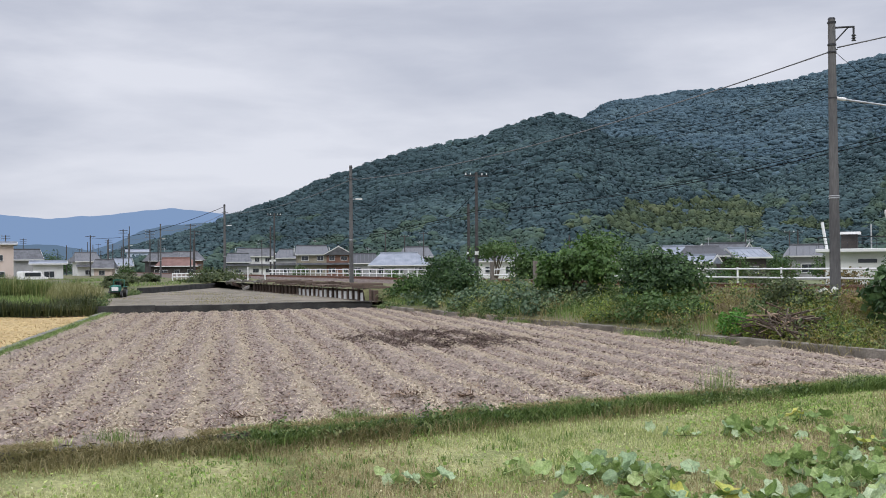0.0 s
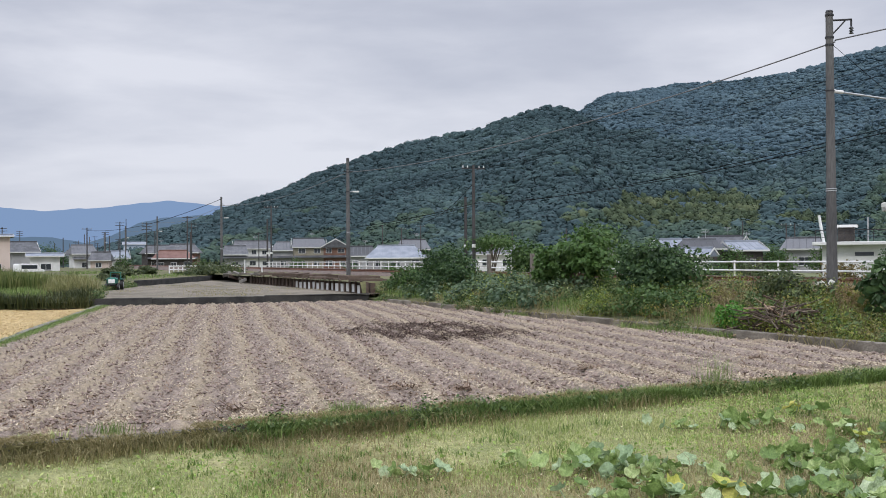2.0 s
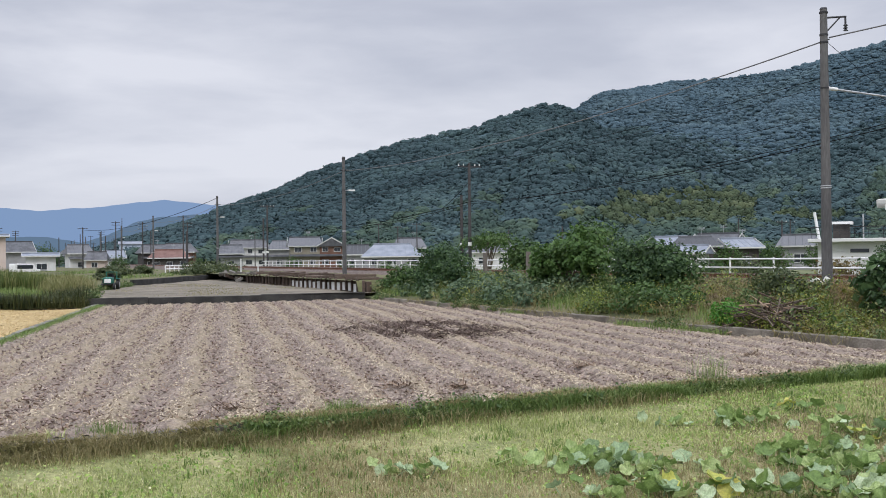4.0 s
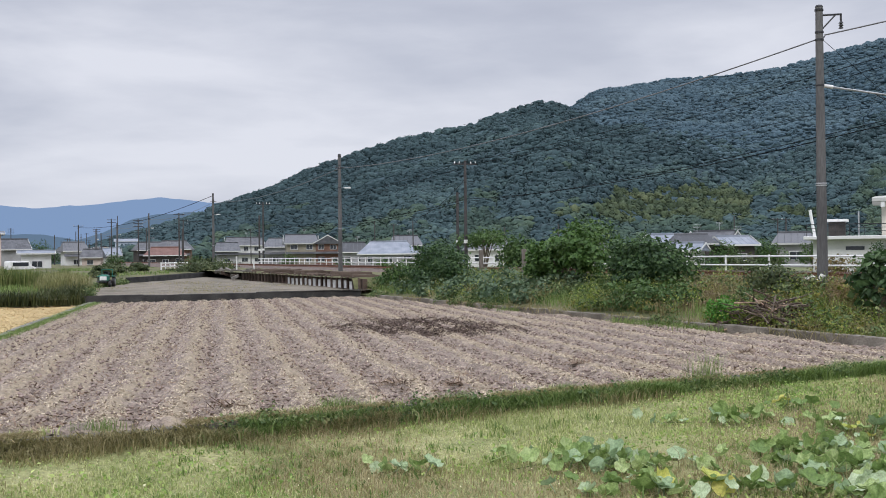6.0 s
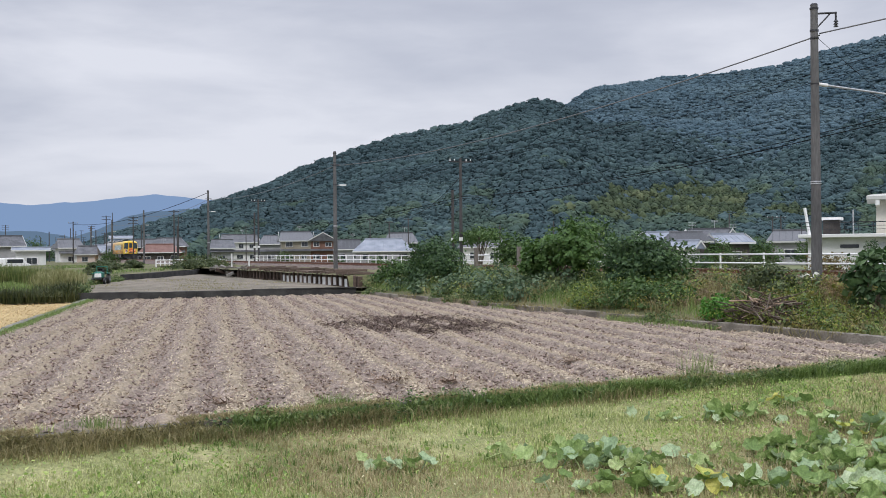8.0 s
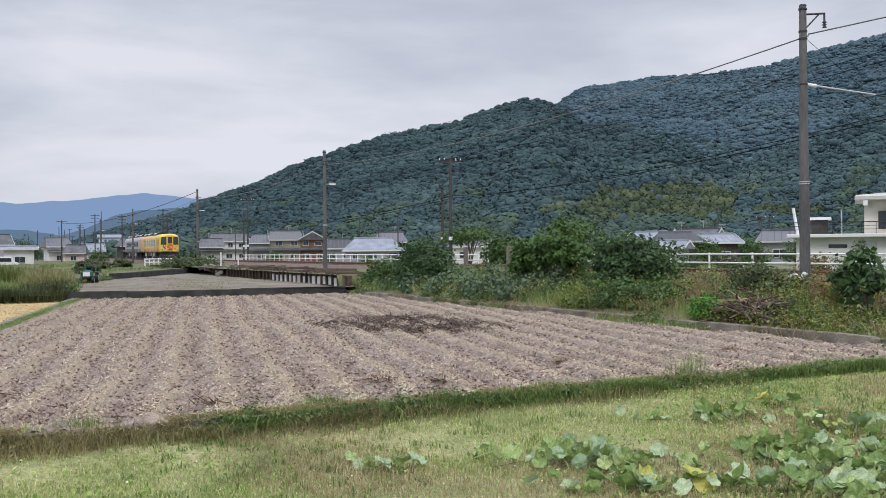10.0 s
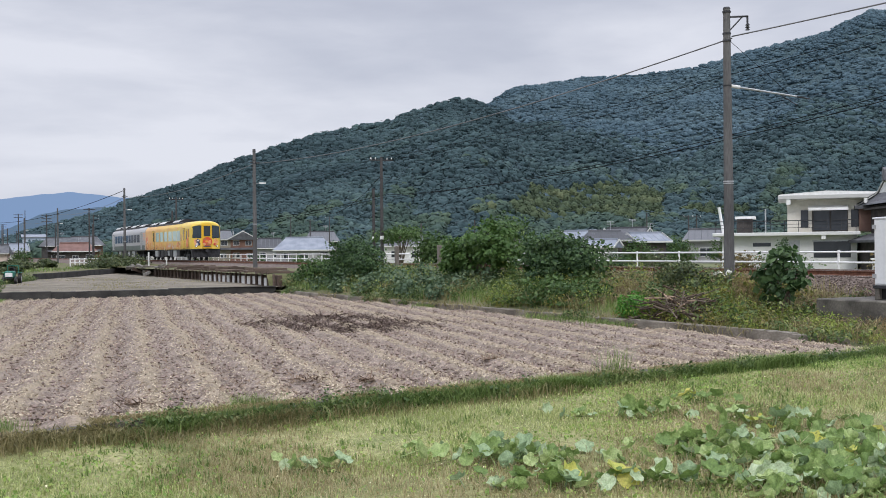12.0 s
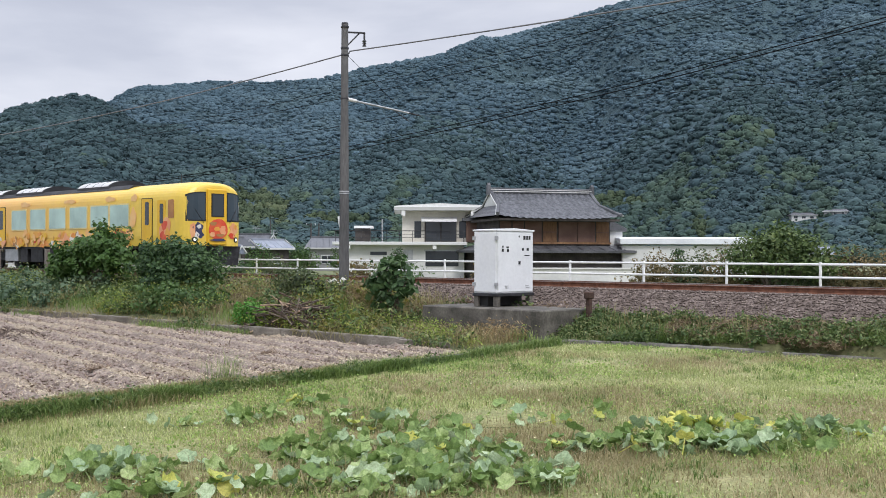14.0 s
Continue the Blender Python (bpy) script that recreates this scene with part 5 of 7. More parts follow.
    tagged(raw("wall_top_straw", V, F, DRYGRASS), "loose dry straw lying along the wall's top", "straw", kind="stuff")
    # grass hanging over the wall
    X = rng.uniform(2.3, 21.5, 26000)
    g = 0.5 + 0.5 * fbm(X * 1.1, X * 0, 81, 3)
    X = X[rng.uniform(0, 1, len(X)) < (0.25 + g) * np.where(X > 15.5, 0.35, 1)]
    Y = wall_y(X) - 0.10 - np.abs(rng.normal(0, 0.12, len(X)))
    blades("wall_grass", X, Y, lawn_z(X, Y), 0.08 + 0.19 * np.clip(0.45 + 0.6 * fbm(X * 2.3, Y * 3.0, 82, 3), 0, 1), 0.012, WALLGRASS, "long green grass against the low wall", lean=1.3)
    X = np.concatenate([rng.uniform(-9, 5.0, 15000), rng.uniform(5, 12, 2500)])
    Y = wall_y(X) - 0.10 - np.abs(rng.normal(0, 0.25, len(X)))
    blades("wall_dry_grass", X, Y, lawn_z(X, Y), 0.07 + 0.17 * np.clip(0.45 + 0.6 * fbm(X * 1.9, Y * 3.0, 84, 3), 0, 1), 0.010, DRYGRASS2, "dry brown grass against the low wall", lean=1.6)
    X = rng.uniform(-12, 21, 7000)
    X = X[fbm(X * 1.7, X * 0, 83, 3) > 0.0]
    Y = wall_y(X) + 0.12 + np.abs(rng.normal(0, 0.12, len(X)))
    blades("wall_top_grass", X, Y, np.full(len(X), 0.4), 0.15, 0.010, BLADE, "thin grass along the wall's top", lean=1.0)
    # weeds creeping over the wall
    n = 420
    X = rng.uniform(-4, 21.2, n)
    X = X[fbm(X * 0.9, X * 0, 85, 3) > -0.35]
    R = rng.uniform(0.10, 0.24, len(X))
    B = np.stack([X, wall_y(X) - rng.uniform(0.0, 0.2, len(X)), 0.16 + 0.3 * rng.uniform(0, 1, len(X)), R * 1.5, R, R], 1)
    V, F = leaf_cloud(B, 60 * len(X), 0.055, 0.6)
    tagged(raw("wall_weeds", V, F, WEED), "leafy weeds creeping over the low wall", "weeds", kind="stuff")
    # tufts
    for x, y, h, n in ((10.9, 15.25, 0.95, 130), (6.3, 14.85, 0.32, 200), (8.2, 15.1, 0.3, 220), (4.4, 14.7, 0.4, 300), (14.3, 15.75, 0.35, 260), (1.2, 14.5, 0.3, 160)):
        tx, ty = x + rng.normal(0, 0.16, n), y + rng.normal(0, 0.08, n)
        V, F = blade_arrays(tx, ty, np.full(n, 0.4), h * 0.62, 0.006, 1.1)
        tagged(raw("grass_tuft", V, F, WALLGRASS), "tall green grass tuft on the field's edge", "grass", "grass tufts on the field's edge", "stuff")


def pumpkin_leaf(seed):
    """One lobed, cupped leaf with folded rim, about 1 across, on a bent stalk."""
    r = random.Random(seed)
    n = 20
    V, F = [(0, 0, 0.0)], []
    for ring, k in ((1, 0.55), (2, 1.0)):
        for i in range(n):
            a = 2 * math.pi * (i + 0.5) / n
            lobe = 1 + 0.055 * math.cos(5 * a) + r.uniform(-0.04, 0.03)
            if abs(a - math.pi) < 0.35:
                lobe *= 0.7
            q = 0.5 * k * lobe
            V.append((q * math.cos(a), q * math.sin(a), 0.17 * k * k + (0.07 * math.sin(5 * a + r.uniform(0, 1)) + r.uniform(-0.05, 0.05)) * k))
    for i in range(n):
        j = (i + 1) % n
        F.append((0, 1 + i, 1 + j))
        F.append((1 + i, 1 + n + i, 1 + n + j)); F.append((1 + i, 1 + n + j, 1 + j))
    b = len(V)
    for q, (x, z) in enumerate(((0, 0), (-0.04, -0.5), (-0.1, -1.0))):
        V += [(x - 0.03, 0.03, z), (x + 0.03, 0.0, z), (x - 0.03, -0.03, z)]
    for q in range(2):
        for i in range(3):
            j = (i + 1) % 3
            a0, a1, b0, b1 = b + 3 * q + i, b + 3 * q + j, b + 3 * q + 3 + i, b + 3 * q + 3 + j
            F += [(a0, b0, b1), (a0, b1, a1)]
    return np.array(V), np.array(F)


def pumpkins():
    forms = {}
    for tone, mat in (("g", PUMPKIN), ("p", PUMPKIN2), ("y", PUMPKIN_Y)):
        forms[tone] = [raw_mesh("leaf", *pumpkin_leaf(s), mat, smooth=True) for s in range(6)]
    r = random.Random(21)
    # clumps: x, y, spread along, spread across, leaves, share of yellow
    clumps = ((6.4, 10.9, 0.85, 0.55, 26, 0.03), (6.1, 9.7, 0.6, 0.35, 12, 0.06), (7.1, 9.0, 0.8, 0.15, 10, 0.1), (8.1, 7.9, 0.8, 0.5, 24, 0.0), (9.0, 7.2, 0.7, 0.4, 20, 0.0), (8.8, 10.0, 0.8, 0.5, 28, 0.0), (8.6, 8.9, 0.8, 0.5, 34, 0.04), (9.9, 9.3, 0.8, 0.6, 36, 0.03), (9.3, 8.0, 0.7, 0.5, 30, 0.0),
              (10.6, 10.3, 0.9, 0.3, 10, 0.1), (9.4, 12.6, 0.9, 0.25, 8, 0.0), (11.0, 13.0, 0.7, 0.2, 5, 0.3), (11.5, 7.6, 1.1, 0.4, 34, 0.06), (13.0, 7.6, 1.1, 0.3, 20, 0.55), (12.3, 6.5, 1.0, 0.4, 34, 0.0), (13.8, 6.2, 0.9, 0.35, 18, 0.05),
              (4.1, 11.8, 0.6, 0.2, 4, 0.0), (12.6, 9.2, 1.2, 0.5, 8, 0.15), (10.6, 11.5, 1.2, 0.7, 8, 0.15))
    for x, y, a, b, n, yel in clumps:
        vine = empty("pumpkin_vine", x, y, float(lawn_z(np.float64(x), np.float64(y))), rz=-38,
                     label="sprawling pumpkin vine with yellowing leaves in dry grass" if yel > 0.08 else "sprawling pumpkin vine with broad green leaves in grass", category="pumpkin vine", group="pumpkin vines in the grass")
        pts = [(-a * 1.2 + 2.4 * a * i / 6, r.uniform(-0.8, 0.8) * b, 0.005 + 0.012 * (i % 2)) for i in range(7)]
        bm = bmesh.new()
        for p, q in zip(pts, pts[1:]):
            tube(p, q, 0.004, 0.004, 6, bm)
        part("vine_stem", bm, LEAF_MID, vine)
        for _ in range(int(n * 2.5)):
            tone = "y" if r.random() < yel else ("p" if r.random() < 0.3 else "g")
            lf = new("leaf", r.choice(forms[tone]))
            lf.parent = vine
            s = r.uniform(0.12, 0.26)
            u, v = r.gauss(0, 0.58) * a, r.gauss(0, 0.62) * b
            h = s * r.uniform(0.3, 0.8) * (1.2 if abs(u) < a * 0.6 else 0.8)
            lf.matrix_basis = Matrix.Translation((u, v, h)) @ Euler((r.gauss(0, 0.6), r.gauss(0, 0.6), r.uniform(0, 6.3))).to_matrix().to_4x4() @ Matrix.Scale(s, 4)


def bank_plants():
    """Weeds of many kinds all over the bank."""
    def scatter(name, n, xr, yr, mat, size, rad, label, per=42, cond=None, up=0.9, flat=0.3):
        X, Y = rng.uniform(*xr, n), rng.uniform(*yr, n)
        if cond is not None:
            k = cond(X, Y); X, Y = X[k], Y[k]
        R = rad * rng.uniform(0.6, 1.35, len(X))
        B = np.stack([X, Y, bank_z(X, Y) + R * up * 0.6, R, R, R * up], 1)
        V, F = leaf_cloud(B, per * len(X), size, 0.6, flat)
        tagged(raw(name, V, F, mat), label, "weeds", kind="stuff")
    scatter("bank_weeds", 300, (18.7, 23.3), (17.2, 57), WEED, 0.11, 0.42, "tangled green weeds covering the railway bank", 75)
    scatter("bank_creeper", 110, (18.9, 22.6), (38.0, 54), CREEPER, 0.15, 0.48, "grey-green creeper leaves over the bank", 90, flat=0.45)
    scatter("yellow_weeds", 260, (18.7, 22.5), (17.2, 34), LEAF_YEL, 0.075, 0.34, "yellowing weeds on the bank", 85, lambda x, y: fbm(x * 0.9, y * 0.7, 91) > -0.2)
    scatter("bright_weeds", 230, (18.6, 21.6), (17.0, 25.5), LEAF_LIME, 0.06, 0.40, "bright yellow-green weeds at the bank's foot", 95, lambda x, y: fbm(x * 1.3, y * 0.9, 92) > -0.1, up=0.8)
    scatter("seeding_weeds", 230, (18.7, 23.0), (24, 56), LEAF_LIME, 0.06, 0.42, "light green seeding weeds on the bank", 70, lambda x, y: fbm(x * 1.1, y * 0.6, 94) > 0.0, up=1.3)
    scatter("dry_weeds", 230, (19.5, 23.4), (17.5, 33), DRYWEED, 0.10, 0.36, "dry brown weeds on the bank", 75, up=0.7, flat=0.14)
    scatter("tawny_weeds", 190, (19.6, 22.4), (17.2, 25.0), TAWNY, 0.11, 0.36, "tawny withered weeds around the cut branches", 85, lambda x, y: fbm(x * 0.8, y * 0.6, 96) > -0.15, up=0.9, flat=0.10)
    scatter("bank_low_weeds", 1200, (21.7, 23.5), (-4, 17), WEED, 0.075, 0.2, "low green weeds below the ballast", 75, lambda x, y: (x > kerb_x(y) + 0.02) & (fbm(x * 1.1, y * 0.8, 99) > -0.45), up=0.7)
    scatter("bank_low_dry", 130, (22.5, 23.4), (9.5, 14.2), DRYWEED, 0.10, 0.18, "withered brown weeds below the ballast", 70, up=0.6, flat=0.14)
    n = 14000
    Y = rng.uniform(-3, 16.5, n); X = kerb_x(Y) + 0.05 + rng.uniform(0, 1, n) * (23.45 - kerb_x(Y))
    k = fbm(X * 0.9, Y * 0.6, 98) > -0.75
    blades("kerb_bank_straw", X[~k], Y[~k], bank_z(X[~k], Y[~k]), 0.14, 0.012, DRYGRASS2, "withered grass on the slope below the ballast", lean=1.6)
    X, Y = X[k], Y[k]
    blades("kerb_bank_grass", X, Y, bank_z(X, Y), 0.13, 0.014, WALLGRASS, "rough grass on the slope below the ballast", lean=1.4)
    n = 9000
    Y = rng.uniform(-3, 15.5, n); X = kerb_x(Y) + rng.uniform(0.05, 0.6, n)
    blades("kerb_fringe", X, Y, np.maximum(bank_z(X, Y), 0.40), 0.2, 0.014, WALLGRASS, "grass hanging over the kerb", lean=1.2)
    Y = rng.uniform(7.5, 15.5, 240)
    R = rng.uniform(0.09, 0.2, 240)
    V, F = leaf_cloud(np.stack([kerb_x(Y) + rng.uniform(0.1, 0.4, 240), Y, 0.46 + R * 0.4, R, R * 1.3, R], 1), 60 * 240, 0.055, 0.6)
    tagged(raw("kerb_weeds", V, F, WEED), "low weeds crowding the kerb", "weeds", kind="stuff")
    scatter("ballast_edge_weeds", 150, (23.2, 24.0), (-3, 14.5), WEED, 0.075, 0.2, "green weeds growing into the ballast", 90, lambda x, y: fbm(x * 0.9, y * 0.6, 90) > -0.2, up=0.7)
    n = 36000
    X, Y = rng.uniform(18.85, 23.5, n), rng.uniform(-3, 57, n)
    k = (X > kerb_x(Y) + 0.1) & ~((Y > 16.8) & (Y < 21.2) & (X > 21.4)) & ((Y > 17) | (rng.uniform(0, 1, n) < 0.25))
    X, Y = X[k], Y[k]
    g = fbm(X * 0.7, Y * 0.6, 93) + np.where(Y < 30, -0.25, 0.2) > 0
    blades("bank_grass", X[g], Y[g], bank_z(X[g], Y[g]), 0.40, 0.016, WALLGRASS, "tall green grass on the bank", lean=0.8)
    blades("bank_straw", X[~g], Y[~g], bank_z(X[~g], Y[~g]), 0.48, 0.014, DRYGRASS2, "tall straw-coloured grass on the bank", lean=0.9)
    n = 420
    Y = rng.uniform(17.5, 56, n)
    Y = Y[fbm(Y * 0.5, Y * 0, 97) > np.where(Y > 27, 0.5, 0.1)]
    R = rng.uniform(0.10, 0.36, len(Y))
    B = np.stack([18.3 + rng.uniform(-0.2, 0.4, len(Y)), Y, 0.42 + R * 0.5, R, R * 1.4, R * 0.8], 1)
    V, F = leaf_cloud(B, 80 * len(Y), 0.085, 0.6)
    tagged(raw("edge_weeds", V, F, WEED), "weeds hanging over the concrete edge", "weeds", kind="stuff")
    n = 2200
    Y = rng.uniform(17.4, 53, n)
    k = fbm(Y * 0.8, Y * 0, 100, 3) > -0.1
    Y = Y[k]
    X = 18.5 - 0.011 * (Y - 17.3) - 0.10 - np.abs(rng.normal(0, 0.06, len(Y)))
    V, F = leaf_cloud([(0, 0, 0, 0.01, 0.01, 0.01)], len(X), 0.16, flat=0.035, droop=0.9)
    V = V + np.repeat(np.stack([X + 0.12 * (rng.uniform(0, 1, len(X)) < 0.5), Y, 0.62 - 0.2 * rng.uniform(0, 1, len(X)) ** 2], 1), 4, 0)
    tagged(raw("edge_straw", V, F, DRYGRASS2), "dry grass trailing over the crumbling concrete edge", "grass", kind="stuff")
    # grass fringe along the field's edge
    Y = rng.uniform(17, 55, 9000)
    Y = Y[fbm(Y * 0.6, Y * 0, 95) > 0.55]
    X = 18.1 + rng.normal(0, 0.22, len(Y))
    blades("field_edge_grass", X, Y, np.full(len(X), 0.38), 0.22, 0.014, WALLGRASS, "green grass along the field's edge", lean=0.9)


def shrubs():
    B = lambda *b: list(b)
    shrub("shrub", 20.6, 51.6, 0.9, B((0, -0.4, 1.45, 1.2, 1.7, 1.0), (0, -1.9, 1.1, 1.0, 1.1, 0.8), (0, 1.5, 0.8, 1.0, 1.3, 0.75), (-0.4, 0, 0.45, 0.9, 2.2, 0.6)), 9500, 0.135, LEAF_DARK, "dark green rounded shrub on the railway bank", r=0.05)
    shrub("shrub", 20.2, 55.6, 0.75, B((0, 0, 0.8, 0.9, 1.3, 0.8), (-0.4, 0.9, 0.4, 0.8, 1.2, 0.55)), 2600, 0.15, LEAF_MID, "bright green weedy shrub at the bank's end")
    shrub("shrub", 21.6, 39.8, 1.2, B((0, 0.9, 1.25, 0.9, 1.3, 0.8), (0.1, -0.8, 1.65, 0.9, 1.1, 0.85), (0.0, -1.8, 1.2, 0.8, 0.8, 0.7), (-0.2, 1.8, 0.9, 0.7, 0.8, 0.6)), 6500, 0.17, LEAF_BIG, "large-leaved green shrub on bare stems", r=0.035, ns=16, flat=0.42)
    shrub("shrub", 21.6, 33.6, 1.25, B((0, 0.2, 1.3, 1.0, 1.5, 0.75), (0, -1.4, 0.95, 0.9, 1.0, 0.7), (0, 1.4, 0.9, 0.9, 0.9, 0.65), (-0.3, 0, 0.55, 0.9, 1.7, 0.55)), 8500, 0.14, LEAF_DARK, "broad dark green shrub on the railway bank", r=0.05)
    shrub("shrub", 27.4, 56.0, 1.2, B((0, 0.6, 1.5, 0.8, 1.6, 0.9), (0, -0.9, 1.3, 0.8, 1.3, 0.9), (0, 0, 0.8, 0.8, 1.6, 0.7)), 2600, 0.2, LEAF_MID, "climbing vine on posts beyond the track", r=0.04)
    shrub("shrub", 19.6, 30.3, 0.6, B((0, 0.6, 0.55, 0.8, 1.5, 0.6), (0.3, -1.0, 0.6, 0.8, 1.1, 0.55), (-0.2, 0.4, 0.3, 0.7, 1.8, 0.4)), 4200, 0.13, LEAF_MID, "fine-leaved green bush at the foot of the bank")
    shrub("shrub", 18.85, 25.4, 0.5, B((0, 0, 0.42, 0.42, 0.55, 0.40),), 1700, 0.085, LEAF_BRIGHT, "small bright green bush by the concrete edge")
    shrub("shrub", 21.5, 26.5, 1.0, B((0, 0, 0.7, 0.7, 1.1, 0.55), (0, -0.6, 0.4, 0.6, 0.7, 0.4)), 2600, 0.10, LEAF_DULL, "dull olive-green bush beside the pole")
    shrub("shrub", 21.4, 22.3, 0.9, B((0, 0.1, 1.15, 0.5, 0.55, 0.5), (0, 0.6, 0.85, 0.4, 0.42, 0.36), (0, -0.55, 0.85, 0.4, 0.42, 0.4), (0, 0.1, 0.45, 0.45, 0.6, 0.32), (0, -0.25, 1.5, 0.3, 0.3, 0.22)), 560, 0.19, LEAF_SAP, "young tree with very large dark leaves", "young tree", r=0.03, flat=0.46)
    shrub("shrub", 22.2, 23.4, 1.0, B((0, 0, 0.35, 0.7, 1.0, 0.4),), 900, 0.1, LEAF_YEL, "yellowing weeds beside the pole")
    # beyond the track
    shrub("garden_bush", 50.6, 52.6, 0.9, B((0, 0, 1.5, 0.5, 0.5, 0.8), (0, 0, 0.6, 0.5, 0.5, 0.6)), 1500, 0.11, LEAF_DARK, "clipped dark green bush beside the white building", "bush", r=0.05)
    shrub("garden_tree", 64.2, 39.6, 0.9, B((0, 0, 1.9, 0.5, 0.5, 0.35), (0, 0, 1.3, 0.7, 0.7, 0.3), (0, 0, 0.7, 0.6, 0.6, 0.3)), 1300, 0.11, LEAF_DARK, "clipped dark garden tree in tiers", "tree", r=0.05)
    shrub("tree", 31.8, 70.5, 1.0, B((0, 1.5, 2.6, 1.2, 2.0, 0.55), (0, -1.5, 2.7, 1.2, 1.8, 0.5), (0.3, 0, 3.0, 1.0, 1.6, 0.45)), 2400, 0.17, LEAF_MID, "small spreading tree beyond the railing", "tree", r=0.06)
    shrub("tree", 34.0, 60.0, 1.0, B((0, 1, 2.4, 1.5, 1.8, 1.0), (0, -1.2, 2.8, 1.5, 1.6, 0.9), (0, 0, 1.6, 1.6, 2.2, 0.8)), 3200, 0.2, LEAF_MID, "green tree beyond the railing", "tree", r=0.06)
    shrub("tree", 36.5, 18.2, 0.9, B((0, 0, 1.8, 1.3, 1.3, 0.9), (0, 1.3, 1.6, 1.1, 1.0, 0.7), (0, -1.4, 1.5, 1.1, 1.0, 0.7), (0, -0.1, 2.5, 0.7, 0.6, 0.5), (0, 0.7, 2.2, 0.7, 0.6, 0.5), (0, -0.9, 2.1, 0.7, 0.6, 0.5)), 6500, 0.13, LEAF_TREE, "leafy green tree behind the railing", "tree", r=0.06)
    for i in range(9):
        y = 23.6 - i * 1.5
        shrub("hedge_bush", 37.0 + 0.5 * (i % 2), y, 0.9, B((0, 0, 1.1, 0.9, 1.0, 0.85 + 0.12 * (i % 3)), (0, 0.5, 0.7, 0.9, 0.9, 0.6), (0, -0.5, 0.6, 0.9, 0.9, 0.6)), 3400, 0.10, (LEAF_RUSSET, LEAF_DULL, LEAF_RUSSET)[i % 3], "russet and olive bush behind the railing", "bush", "bushes behind the railing")
    for i, (x, y) in enumerate(((34, 44), (35, 36), (35, 49), (36, 31), (33, 88), (33, 96), (34, 112), (36, 40))):
        shrub("garden_bush", x, y, 0.9, B((0, 0, 0.9, 0.9, 1.3, 0.7), (0.3, 0.9, 0.7, 0.9, 0.9, 0.55)), 1100, 0.13, (LEAF_DULL, LEAF_MID, LEAF_DARK, LEAF_RUSSET)[i % 4], "low garden bush beyond the railing", "bush", "garden bushes beyond the railing")
    for x, y, w in ((17.5, 106, 1.0), (20.5, 112, 1.1), (14, 122, 0.5), (10.0, 108, 0.6), (7.6, 90, 0.45)):
        shrub("leafy_bush", x, y, 0.9, B((0, 0, 0.8, 1.6 * w, 2.0 * w, 0.9 * w), (1.2 * w, 1.5 * w, 0.6, 1.4 * w, 1.4 * w, 0.75 * w), (-1.2 * w, -0.8, 0.5, 1.1 * w, 1.3 * w, 0.6 * w)), 2600, 0.2, LEAF_DULL, "broad leafy bush in the vegetable plot", "bush", "bushes in the vegetable plot")


TAWNY = leafy("tawny_weeds", (0.22, 0.15, 0.075), (0.36, 0.26, 0.13), (0.48, 0.38, 0.22), trans=0.3)
LEAF_LIME = leafy("lime_green_weeds", (0.17, 0.24, 0.04), (0.30, 0.36, 0.075), (0.44, 0.44, 0.14), trans=0.35)
PETAL_YELLOW = surf("pale_yellow_petal", (0.70, 0.66, 0.36), (0.80, 0.77, 0.55), 8.0, 0.6, 0, 20.0)
CLOVER = leafy("clover_leaves", (0.21, 0.33, 0.08), (0.40, 0.52, 0.15), (0.58, 0.64, 0.26), trans=0.35)
HANGGRASS = leafy("hanging_green_grass", (0.11, 0.18, 0.05), (0.23, 0.31, 0.10), (0.40, 0.43, 0.20), trans=0.3)
DRYGRASS = leafy("dry_straw_grass", (0.27, 0.23, 0.115), (0.43, 0.37, 0.20), (0.62, 0.53, 0.34), trans=0.4)
DRYGRASS2 = leafy("mixed_straw_grass", (0.20, 0.19, 0.08), (0.34, 0.29, 0.14), (0.46, 0.40, 0.23), trans=0.35)
WALLGRASS = leafy("long_green_grass", (0.11, 0.18, 0.042), (0.22, 0.30, 0.09), (0.38, 0.43, 0.18), trans=0.35)
CREEPER = leafy("grey_green_creeper", (0.06, 0.105, 0.055), (0.115, 0.17, 0.09), (0.22, 0.28, 0.17))
LEAF_BIG = leafy("large_green_leaves", (0.045, 0.10, 0.02), (0.09, 0.165, 0.04), (0.16, 0.23, 0.08))
LEAF_TREE = leafy("yellowish_tree_leaves", (0.06, 0.10, 0.03), (0.13, 0.18, 0.055), (0.24, 0.28, 0.11))
LEAF_SAP = leafy("dark_broad_leaves", (0.035, 0.075, 0.026), (0.08, 0.14, 0.05), (0.17, 0.25, 0.10))
LEAF_BRIGHT = leafy("bright_green_leaves", (0.06, 0.19, 0.025), (0.11, 0.28, 0.045), (0.18, 0.33, 0.065))
LEAF_DULL = leafy("olive_leaves", (0.05, 0.075, 0.03), (0.10, 0.125, 0.05), (0.18, 0.19, 0.08))
LEAF_RUSSET = leafy("russet_leaves", (0.10, 0.085, 0.035), (0.19, 0.14, 0.06), (0.28, 0.22, 0.10))
lawn_plants()
pumpkins()
bank_plants()
shrubs()


